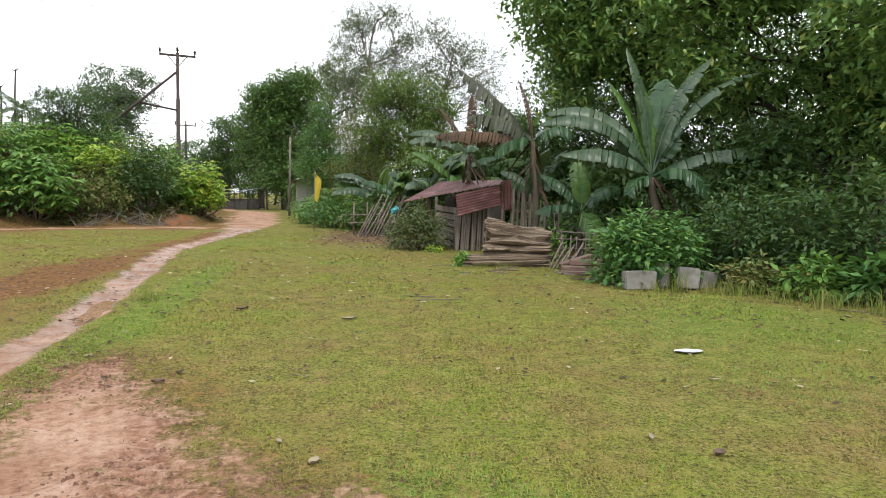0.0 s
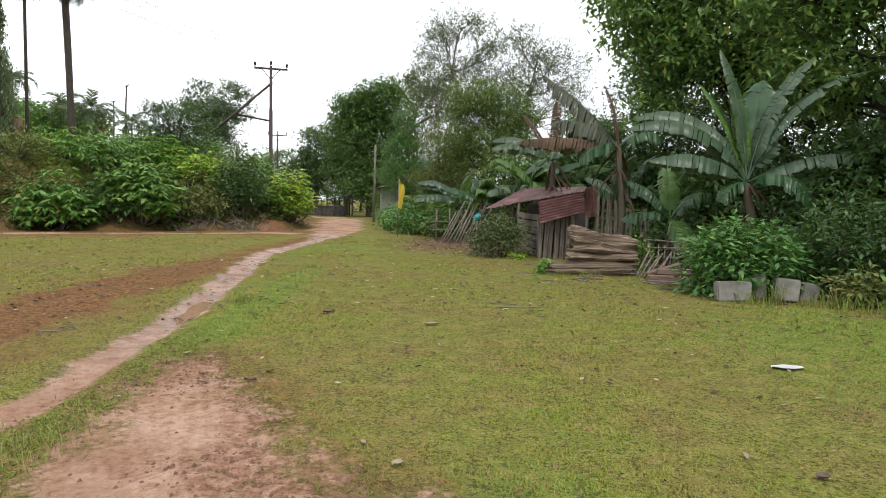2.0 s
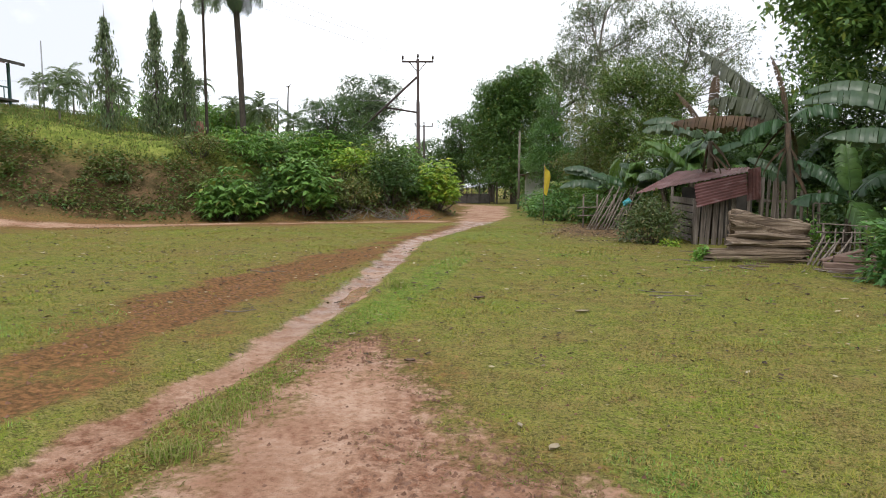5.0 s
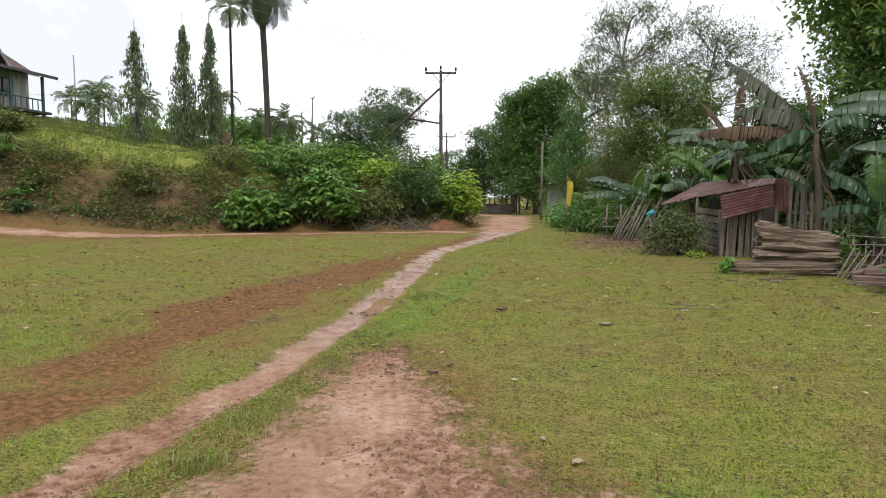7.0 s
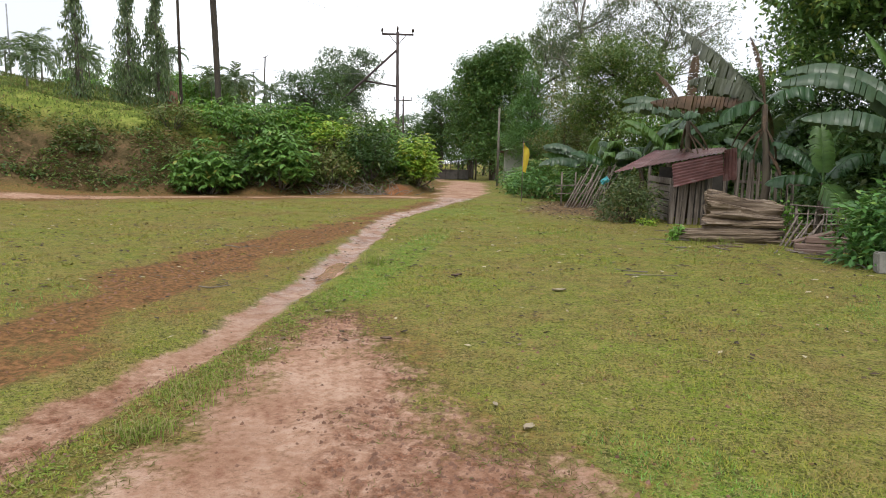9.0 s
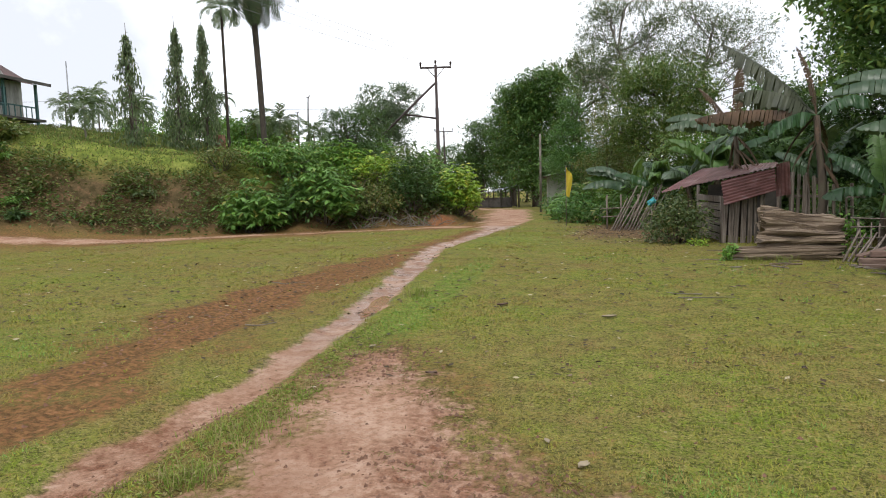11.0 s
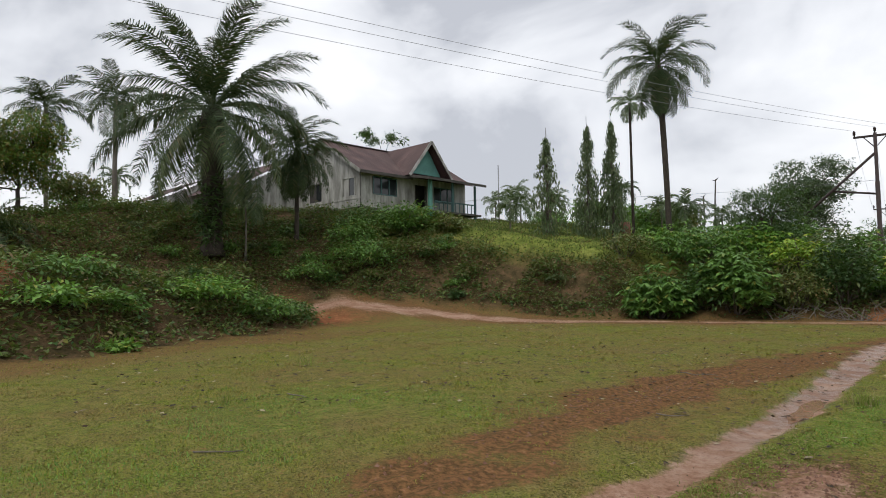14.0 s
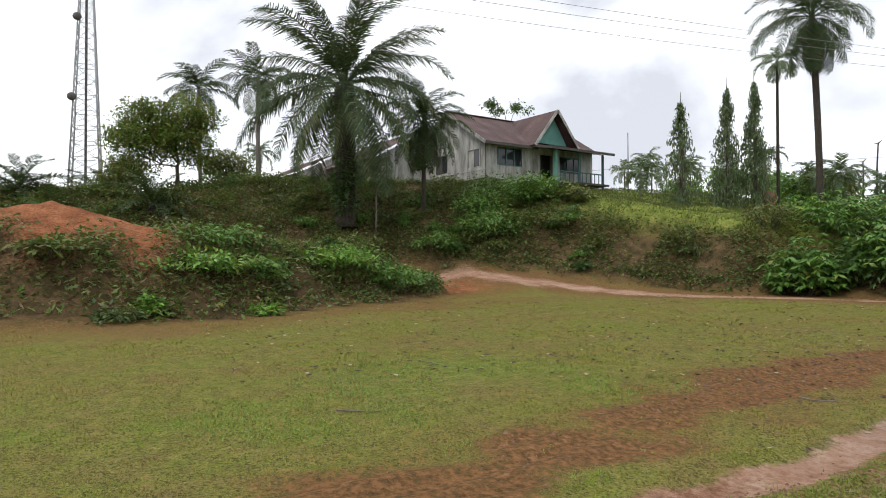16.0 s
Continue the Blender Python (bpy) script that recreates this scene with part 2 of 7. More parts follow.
def steps(lo, hi, fine, far, growth=1.09):
    a = list(np.arange(lo, hi, fine))
    d, p = fine, a[-1]
    while p < far[1]:
        d = min(d * growth, 40)
        p += d
        a.append(p)
    d, p, left = fine, a[0], []
    while p > far[0]:
        d = min(d * growth, 40)
        p -= d
        left.append(p)
    return np.array(left[::-1] + a)


def mesh_from(name, verts, faces, mats, parent=None, label="", shade=False, mat_index=None):
    me = bpy.data.meshes.new(name)
    me.from_pydata(np.asarray(verts).tolist(), [], faces if isinstance(faces, list) else faces.tolist())
    for m in (mats if isinstance(mats, (list, tuple)) else [mats]):
        me.materials.append(m)
    if mat_index is not None:
        me.polygons.foreach_set("material_index", np.asarray(mat_index, dtype=np.int32))
    if shade:
        me.polygons.foreach_set("use_smooth", np.ones(len(me.polygons), bool))
    me.update()
    ob = new(name, me)
    if parent is not None:
        ob.parent = parent
    if label:
        ob["label"] = label
    return ob


def ground_masks(x, y):
    pd, pw = seg_dist(x, y, FOOTPATH)
    td, tw = seg_dist(x, y, TRACK)
    sd, sw = seg_dist(x, y, SIDE_ROAD)
    pin = inside_dist(x, y, PATCH) + 0.16 * waves(x, y, 7, 21)
    wob = 0.10 * waves(x, y, 5, 22) * np.clip(pw, .2, .8) * 2
    pale = np.maximum(smooth((pw * 0.82 + wob - pd) / 0.2 + 0.4), smooth(pin / 0.9 + 0.42))
    pale = np.maximum(pale, smooth((sw * 0.55 + 0.25 * waves(x, y, 2, 24) - sd) / 0.6 + 0.35))
    track = smooth((tw + 0.3 * waves(x, y, 3, 23) - td) / 0.8 + 0.3)
    track = np.maximum(track, 0.85 * smooth((sw + 0.7 + 0.4 * waves(x, y, 1.6, 37) - sd) / 0.8))
    worn = 0.42 * smooth((tw * 2.2 + 0.5 * waves(x, y, 1.5, 26) - td) / 1.6) + 0.34 * smooth((3.2 + waves(x, y, 0.8, 27) * 1.5 - sd) / 3.0)
    worn = np.maximum(worn, 0.50 * smooth((pin + 0.75 + 0.2 * waves(x, y, 4, 35)) / 0.8)) + 0.16 * smooth((-6.5 - x) / 5) * (0.8 + 0.6 * waves(x, y, 0.9, 28))
    hs, ms = inside_dist(x, y, HILL), inside_dist(x, y, MOUND)
    worn = worn + 0.62 * smooth((4.6 + np.maximum(hs, ms) + 1.4 * waves(x, y, 0.8, 36)) / 4.0) * smooth((-7 - x) / 4)
    track = np.maximum(track, np.clip(worn, 0, 0.66))
    bank = np.maximum(smooth((hs + 0.5) / 0.8), smooth((ms + 0.6 + 0.4 * waves(x, y, 2, 25)) / 0.8))
    grassy = smooth((hs - 2.7) / 1.8) * smooth((y - 0.35 * x - 29.5) / 4)
    red = smooth(1.25 - np.hypot((x + 23.8) / 4.8, (y + 3.0) / 4.7) + 0.3 * waves(x, y, 1.4, 29)) * smooth((-18.9 - x) / 0.9)
    red = np.maximum(red, np.exp(-(((x + 26.2) / 1.5) ** 2 + ((y - 11.6) / 1.4) ** 2)))
    red = np.maximum(red, smooth((0.8 - np.hypot(x + 11.8 + 0 * y, (y - 28.8) * 1.0) / 1.7) / 0.5) * 0.8)
    litter = smooth(1.3 - np.hypot((x + 2.4 + 0.28 * (y - 22)) / 2.2, (y - 22.5) / 5.0) + 0.2 * waves(x, y, 1.8, 38))
    return pale, track, bank * (1 - grassy), red, litter, grassy


def damp_masks(x, y):
    """Wet footpath, crumbly trodden earth, and lush green strips."""
    pd, pw = seg_dist(x, y, FOOTPATH)
    wet = smooth((pw * 0.9 + 0.06 * waves(x, y, 6, 51) - pd) / 0.15 + 0.3) * smooth((y - 3.5) / 4) * (y < 27)
    pin = inside_dist(x, y, PATCH)
    crumb = smooth(pin / 0.5 + 0.6) * smooth((x + 1.9 + 0.2 * (y - 2.4) + 0.15 * waves(x, y, 5, 52)) / 0.45)
    crumb = np.maximum(crumb, smooth(pin / 0.5 + 0.8) * smooth((y - 4.3) / 0.8))
    crumb = np.maximum(crumb, smooth((pw + 0.12 - pd) / 0.2) * smooth((4.6 - y) / 1.5))
    lush = smooth((0.42 - np.abs(x + 3.1 + 0.17 * (y - 5))) / 0.25) * smooth((y - 4) / 2) * smooth((16 - y) / 5)
    lush = np.maximum(lush, smooth(1.25 - np.hypot((x - 0.15) / 0.95, (y - 2.9) / 0.6) + 0.25 * waves(x, y, 4, 53)))
    lush = np.maximum(lush, 0.75 * smooth(1.3 - np.hypot((x - 3.6) / 2.4, (y - 8.0) / 1.8) + 0.3 * waves(x, y, 1.5, 54)))
    lush = np.maximum(lush, 0.7 * smooth(1.2 - np.hypot((x + 5.5) / 2.2, (y - 20) / 5.0) + 0.3 * waves(x, y, 1.5, 55)))
    lush = np.maximum(lush, 0.6 * smooth(1.2 - np.hypot((x + 8.5) / 2.4, (y - 3.0) / 2.2) + 0.35 * waves(x, y, 1.3, 56)))
    return wet, crumb, lush


xs = steps(-8.0, 4.5, 0.075, (-420, 320))
ys = steps(1.5, 13.5, 0.075, (-90, 420))
gx, gy = np.meshgrid(xs, ys)
gz = height(gx, gy)
nx, ny = len(xs), len(ys)
idx = np.arange(nx * ny).reshape(ny, nx)
gf = np.stack([idx[:-1, :-1], idx[:-1, 1:], idx[1:, 1:], idx[1:, :-1]], -1).reshape(-1, 4)


def ground_material():
    m, nt, b = node_mat("lawn_and_earth", 0.95)
    b.inputs["Specular IOR Level"].default_value = 0.05
    a1 = nt.nodes.new("ShaderNodeVertexColor"); a1.layer_name = "ways"
    a2 = nt.nodes.new("ShaderNodeVertexColor"); a2.layer_name = "soils"
    a3 = nt.nodes.new("ShaderNodeVertexColor"); a3.layer_name = "damp"
    s3 = nt.nodes.new("ShaderNodeSeparateColor"); nt.links.new(a3.outputs[0], s3.inputs[0])
    s1 = nt.nodes.new("ShaderNodeSeparateColor"); nt.links.new(a1.outputs[0], s1.inputs[0])
    s2 = nt.nodes.new("ShaderNodeSeparateColor"); nt.links.new(a2.outputs[0], s2.inputs[0])
    co = nt.nodes.new("ShaderNodeTexCoord").outputs["Object"]
    big = noise_node(nt, 0.35, 4, 0.6, co)
    mid = noise_node(nt, 1.7, 5, 0.65, co)
    small = noise_node(nt, 14, 5, 0.7, co)
    fine = noise_node(nt, 70, 4, 0.7, co)
    tone = math_node(nt, 'ADD', math_node(nt, 'MULTIPLY', big, 0.55), math_node(nt, 'MULTIPLY', mid, 0.45))
    grass = ramp(nt, tone, [(0.36, (0.255, 0.185, 0.070)), (0.44, (0.215, 0.205, 0.046)), (0.51, (0.205, 0.232, 0.040)), (0.59, (0.170, 0.250, 0.026))])
    grass = mixc(nt, math_node(nt, 'MULTIPLY', s3.outputs[2], 0.75), grass, (0.125, 0.285, 0.022))
    grass = mixc(nt, ramp(nt, small, [(0.40, (0, 0, 0)), (0.58, (1, 1, 1))]), mixc(nt, 0.6, grass, (0.22, 0.155, 0.075)), grass)
    # dark flecks at both fine scales paint the tiny shadows between grass clumps
    grass = mixc(nt, ramp(nt, fine, [(0.38, (1, 1, 1)), (0.52, (0, 0, 0))]), grass, mixc(nt, 0.7, grass, (0.03, 0.035, 0.010)))
    speck = noise_node(nt, 27, 6, 0.75, co)
    grass = mixc(nt, ramp(nt, speck, [(0.42, (1, 1, 1)), (0.50, (0, 0, 0))]), grass, mixc(nt, 0.75, grass, (0.030, 0.036, 0.010)))
    straw = noise_node(nt, 41, 5, 0.75, co)
    grass = mixc(nt, ramp(nt, straw, [(0.54, (0, 0, 0)), (0.62, (1, 1, 1))]), grass, mixc(nt, 0.55, grass, (0.42, 0.36, 0.16)))
    patchy = noise_node(nt, 4.5, 5, 0.65, co)
    grass = mixc(nt, ramp(nt, patchy, [(0.38, (0.55, 0.55, 0.55)), (0.56, (0, 0, 0))]), grass, mixc(nt, 0.5, grass, (0.075, 0.065, 0.022)))
    grass = mixc(nt, ramp(nt, patchy, [(0.52, (0, 0, 0)), (0.68, (0.6, 0.6, 0.6))]), grass, mixc(nt, 0.5, grass, (0.30, 0.30, 0.08)))
    sand = ramp(nt, math_node(nt, 'ADD', math_node(nt, 'MULTIPLY', mid, 0.5), math_node(nt, 'MULTIPLY', small, 0.5)),
                [(0.36, (0.25, 0.130, 0.085)), (0.48, (0.39, 0.240, 0.165)), (0.62, (0.52, 0.365, 0.275))])
    sand = mixc(nt, ramp(nt, speck, [(0.38, (1, 1, 1)), (0.47, (0, 0, 0))]), sand, mixc(nt, 0.45, sand, (0.12, 0.07, 0.04)))
    clods = ramp(nt, small, [(0.38, (0.15, 0.066, 0.038)), (0.52, (0.27, 0.135, 0.085)), (0.64, (0.40, 0.25, 0.18))])
    clods = mixc(nt, ramp(nt, fine, [(0.40, (1, 1, 1)), (0.50, (0, 0, 0))]), clods, mixc(nt, 0.6, clods, (0.05, 0.03, 0.018)))
    sand = mixc(nt, math_node(nt, 'MULTIPLY', s3.outputs[1], ramp(nt, noise_node(nt, 6, 5, 0.7, co), [(0.36, (1, 1, 1)), (0.62, (0.25, 0.25, 0.25))])), sand, clods)
    wet = noise_node(nt, 0.8, 4, 0.6, co)
    sand = mixc(nt, ramp(nt, wet, [(0.40, (0.7, 0.7, 0.7)), (0.56, (0, 0, 0))]), sand, mixc(nt, 0.6, sand, (0.20, 0.095, 0.055)))
    rust = ramp(nt, small, [(0.40, (0.085, 0.040, 0.022)), (0.60, (0.25, 0.115, 0.056))])
    bank = ramp(nt, mid, [(0.36, (0.060, 0.046, 0.022)), (0.50, (0.110, 0.078, 0.040)), (0.64, (0.175, 0.105, 0.060))])
    bank = mixc(nt, ramp(nt, small, [(0.35, (0, 0, 0)), (0.6, (1, 1, 1))]), mixc(nt, 0.5, bank, (0.03, 0.03, 0.012)), bank)
    redsoil = ramp(nt, math_node(nt, 'ADD', math_node(nt, 'MULTIPLY', mid, 0.5), math_node(nt, 'MULTIPLY', small, 0.5)), [(0.38, (0.12, 0.050, 0.026)), (0.48, (0.24, 0.092, 0.042)), (0.62, (0.36, 0.160, 0.082))])
    litter = ramp(nt, small, [(0.36, (0.085, 0.055, 0.030)), (0.62, (0.23, 0.155, 0.085))])
    slope = ramp(nt, mid, [(0.36, (0.10, 0.135, 0.028)), (0.50, (0.17, 0.215, 0.042)), (0.64, (0.25, 0.275, 0.07))])

    def edge(mask, soft=0.5):
        """A mask roughened by noise, so that edges break up into tufts."""
        v = math_node(nt, 'ADD', mask, math_node(nt, 'MULTIPLY', math_node(nt, 'SUBTRACT', small, 0.5), 1.5))
        v = math_node(nt, 'ADD', v, math_node(nt, 'MULTIPLY', math_node(nt, 'SUBTRACT', patchy, 0.5), 1.1))
        return ramp(nt, v, [(0.5 - soft * 0.4, (0, 0, 0)), (0.5 + soft * 0.4, (1, 1, 1))])
    col = mixc(nt, edge(s2.outputs[1], 0.9), grass, litter)
    col = mixc(nt, math_node(nt, 'MULTIPLY', edge(s1.outputs[1], 1.0), 0.85), col, rust)
    col = mixc(nt, edge(s1.outputs[0], 0.6), col, sand)
    col = mixc(nt, s1.outputs[2], col, bank)
    col = mixc(nt, s2.outputs[2], col, slope)
    col = mixc(nt, edge(s2.outputs[0], 0.8), col, redsoil)
    sheen = math_node(nt, 'MULTIPLY', s3.outputs[0], ramp(nt, noise_node(nt, 3.2, 4, 0.6, co), [(0.40, (0.35, 0.35, 0.35)), (0.56, (1, 1, 1))]))
    col = mixc(nt, math_node(nt, 'MULTIPLY', sheen, 0.6), col, mixc(nt, 0.6, col, (0.16, 0.09, 0.07)))
    nt.links.new(col, b.inputs["Base Color"])
    nt.links.new(math_node(nt, 'SUBTRACT', 0.95, math_node(nt, 'MULTIPLY', sheen, 0.62)), b.inputs["Roughness"])
    nt.links.new(math_node(nt, 'ADD', 0.05, math_node(nt, 'MULTIPLY', sheen, 0.45)), b.inputs["Specular IOR Level"])
    bump(nt, b, math_node(nt, 'ADD', small, math_node(nt, 'MULTIPLY', fine, 0.6)), 0.8, 0.03)
    return m


ground = mesh_from("ground", np.stack([gx, gy, gz], -1).reshape(-1, 3), gf, ground_material(), shade=True)
tagged(ground, "short worn lawn crossed by red earth paths below a weedy bank", "ground", kind="structure")
pale, track, bank, red, litter, grassy = ground_masks(gx.ravel(), gy.ravel())
for lname, cols in (("ways", (pale, track, bank)), ("soils", (red, litter, grassy)), ("damp", damp_masks(gx.ravel(), gy.ravel()))):
    lay = ground.data.color_attributes.new(lname, 'FLOAT_COLOR', 'POINT')
    lay.data.foreach_set("color", np.stack([*cols, np.ones_like(cols[0])], -1).astype(np.float32).ravel())


def gnd(x, y):
    return float(height(np.array([x]), np.array([y]))[0])


# ---- plant generators ----
def empty(name, x, y, z=None, rz=0):
    ob = new(name)
    ob.matrix_basis = pose(x, y, gnd(x, y) if z is None else z, 0, 0, rz)
    return ob


def tube_arrays(pts, radii, sides=7, cap=True):
    pts, radii = np.asarray(pts, float), np.asarray(radii, float)
    tan = np.gradient(pts, axis=0)
    tan /= np.linalg.norm(tan, axis=1)[:, None] + 1e-9
    ref = np.array([0.0, 0, 1]) if abs(tan[:, 2]).mean() < 0.8 else np.array([1.0, 0, 0])
    u = np.cross(tan, ref); u /= np.linalg.norm(u, axis=1)[:, None] + 1e-9
    v = np.cross(tan, u)
    a = np.linspace(0, 2 * math.pi, sides, endpoint=False)
    ring = pts[:, None] + radii[:, None, None] * (u[:, None] * np.cos(a)[None, :, None] + v[:, None] * np.sin(a)[None, :, None])
    V = ring.reshape(-1, 3)
    F = []
    for i in range(len(pts) - 1):
        for j in range(sides):
            k = (j + 1) % sides
            F.append([i * sides + j, i * sides + k, (i + 1) * sides + k, (i + 1) * sides + j])
    if cap:
        F.append(list(range(sides))[::-1])
        F.append([(len(pts) - 1) * sides + j for j in range(sides)])
    return V, F


def join_arrays(items):
    V, F, n = [], [], 0
    for v, f in items:
        V.append(v)
        F += [[i + n for i in q] for q in f]
        n += len(v)
    return np.vstack(V), F


def straight(a, b, rng, sway=0.004, n=16):
    a, b = np.asarray(a, float), np.asarray(b, float)
    t = np.linspace(0, 1, n)[:, None]
    return a + (b - a) * t + rng.normal(0, 1, 3) * np.array([1, 1, 0]) * np.linalg.norm(b - a) * sway * np.sin(t * math.pi)


def tube(name, pts, radii, mat, parent=None, sides=7, label=""):
    V, F = tube_arrays(pts, radii, sides)
    return mesh_from(name, V, F, mat, parent, label, shade=sides > 5)


def leaf_arrays(pos, length, width, rng, droop=0.35, outward=None, fold=0.18, simple=False):
    """A four-cornered folded blade at each position, as two triangles; far off one slim triangle each."""
    n = len(pos)
    az = rng.uniform(0, 2 * math.pi, n)
    el = rng.normal(-droop, 0.45, n)
    d = np.stack([np.cos(az) * np.cos(el), np.sin(az) * np.cos(el), np.sin(el)], -1)
    if outward is not None:
        d = d + outward
        d /= np.linalg.norm(d, axis=1)[:, None] + 1e-9
    side = np.cross(d, rng.normal(0, 0.35, (n, 3)) + np.array([0, 0, 1.0]))
    side /= np.linalg.norm(side, axis=1)[:, None] + 1e-9
    up = np.cross(side, d)
    L = (length * rng.uniform(0.6, 1.25, n))[:, None]
    W = (width * rng.uniform(0.7, 1.2, n))[:, None]
    base = pos
    mid = pos + d * L * 0.45 + up * W * fold
    tip = pos + d * L - np.array([0, 0, 1.0]) * L * 0.12
    if simple:
        V = np.stack([base - side * W * 0.45, base + side * W * 0.55 + d * L * 0.35, tip], 1).reshape(-1, 3)
        return V, np.arange(3 * n).reshape(-1, 3)
    V = np.stack([base, mid + side * W * 0.5 - up * W * fold, tip, mid - side * W * 0.5 - up * W * fold], 1).reshape(-1, 3)
    i = np.arange(n)[:, None] * 4
    F = np.concatenate([i + [0, 1, 2], i + [0, 2, 3]], 0)
    return V, F


def limb(a, b, rng, bend=0.12, n=6):
    a, b = np.asarray(a, float), np.asarray(b, float)
    t = np.linspace(0, 1, n)[:, None]
    p = a + (b - a) * t
    off = rng.normal(0, 1, 3) * np.linalg.norm(b - a) * bend
    return p + off * (np.sin(t * math.pi)) + rng.normal(0, 0.02, p.shape) * np.linalg.norm(b - a) * (t * (1 - t) * 4)


def tree(name, x, y, lobes, trunk_r, leaf="mid", n_clumps=120, per=45, size=0.16, width=0.09, spread=0.45, bark=None, seed=1,
         label="", category="tree", z=None, trunk_top=None, lean=(0, 0), droop=0.35, twigs=0.6, shell=0.45, group=""):
    """A tree: tapered trunk, limbs to each lobe of the crown, twigs to the clumps, loose leaves round each clump.
    lobes: (dx, dy, z, rx, ry, rz) above the foot."""
    rng = np.random.RandomState(seed)
    per, size, width, twigs, n_clumps = per * 1.2, size * 1.2, width * 1.25, twigs * 0.35, int(n_clumps * 1.05)
    far = math.hypot(x, y) > 26
    if far:
        per, size, width = per * 2.0, size * 0.68, width * 0.85
    ob = empty(name, x, y, z)
    bark = bark or M_BARK
    top = trunk_top or max(l[2] for l in lobes) * 0.8
    tp = limb((0, 0, -0.3), (lean[0], lean[1], top), rng, 0.03, 10)
    tr = trunk_r * (1 - 0.78 * np.linspace(0, 1, 10)) + trunk_r * 0.35 * np.exp(-np.linspace(0, 1, 10) * 14)
    wood = [tube_arrays(tp, tr, 9)]
    vol = np.array([l[3] * l[4] * l[5] for l in lobes]) ** 0.7
    share = np.maximum(2, (n_clumps * vol / vol.sum())).astype(int)
    P = []
    for (dx, dy, lz, rx, ry, rz), k in zip(lobes, share):
        c = np.array([dx, dy, lz], float)
        lo = np.clip((lz - rz * 0.9) / top, 0.15, 0.9)
        s = tp[int(lo * 9)]
        lp = limb(s, c, rng, 0.10, 7)
        lr = trunk_r * 0.38
        wood.append(tube_arrays(lp, lr * (1 - 0.75 * np.linspace(0, 1, 7)), 6))
        for _ in range(k):
            d = rng.normal(0, 1, 3)
            d /= np.linalg.norm(d)
            r = (shell + (1 - shell) * rng.uniform() ** 0.7) * rng.uniform(0.8, 1.12)
            p = c + d * r * np.array([rx, ry, rz])
            if rng.uniform() < twigs:
                wood.append(tube_arrays(limb(lp[rng.randint(2, 7)], p, rng, 0.12, 4), np.array([0.045, 0.032, 0.02, 0.008]) * (0.5 + trunk_r * 2), 4, False))
            m = int(per * rng.uniform(0.5, 1.4))
            sprigs = np.clip(rng.normal(0, 1, (max(2, m // 7), 3)), -1.7, 1.7) * np.array([spread, spread, spread * 0.55])
            q = p + sprigs[rng.randint(0, len(sprigs), m)] + rng.normal(0, 1, (m, 3)) * size * 0.55
            P.append(q)
    V, F = join_arrays(wood)
    mesh_from("trunk", V, F, bark, ob, shade=True)
    V, F = leaf_arrays(np.vstack(P), size, width, rng, droop, simple=far)
    mesh_from("crown", V, F, LEAF[leaf], ob)
    return tagged(ob, label, category, group)


def bush(name, x, y, rx, ry, h, leaf="mid", n=900, size=0.14, width=0.07, seed=1, label="", category="shrub", z=None, clumps=None, stems=9, group="", low=0.05, fan=0):
    """A shrub: stems from the foot that fan out, leaves in clumps along their upper parts."""
    rng = np.random.RandomState(seed)
    ob = empty(name, x, y, z)
    clumps = clumps or max(10, n // 28)
    wood, P, O = [], [], []
    for i in range(clumps):
        a, r = rng.uniform(0, 6.28), math.sqrt(rng.uniform())
        hh = h * (low + (1 - low) * rng.uniform() ** 0.75) * (1 - 0.45 * r * r) * rng.uniform(0.85, 1.1)
        c = np.array([math.cos(a) * r * rx, math.sin(a) * r * ry, hh])
        if i < stems * 2:
            wood.append(tube_arrays(limb((c[0] * 0.25, c[1] * 0.25, -0.1), c, rng, 0.12, 5), np.linspace(0.02, 0.006, 5) * (0.6 + h * 0.4), 5))
        k = max(4, int(n / clumps * rng.uniform(0.6, 1.4)))
        o = np.clip(rng.normal(0, 1, (k, 3)), -2, 2)
        P.append(c + o * np.array([0.11 * (rx + ry), 0.11 * (rx + ry), 0.07 * h]))
        O.append(o * np.array([1.0, 1.0, 0.5]))
    q = np.vstack(P)
    out = np.vstack(O)
    q[:, 2] = np.maximum(q[:, 2], 0.02)
    if wood:
        mesh_from("stem", *join_arrays(wood), M_BARK, ob)
    if fan:
        q, out = np.repeat(q[::fan], fan, 0), np.repeat(out[::fan], fan, 0)
        a = np.tile(np.arange(fan) * 2 * math.pi / (fan + 1), len(q) // fan) + np.repeat(rng.uniform(0, 6.28, len(q) // fan), fan)
        out = out * 0.4 + np.stack([np.cos(a), np.sin(a), np.full(len(q), -0.35)], -1) * 3.0
        size, width = size * 1.25, width * 1.1
    V, F = leaf_arrays(q, size * 1.3, width * 1.25, rng, 0.1, out)
    mesh_from("foliage", V, F, LEAF[leaf], ob)
    return tagged(ob, label, category, group)


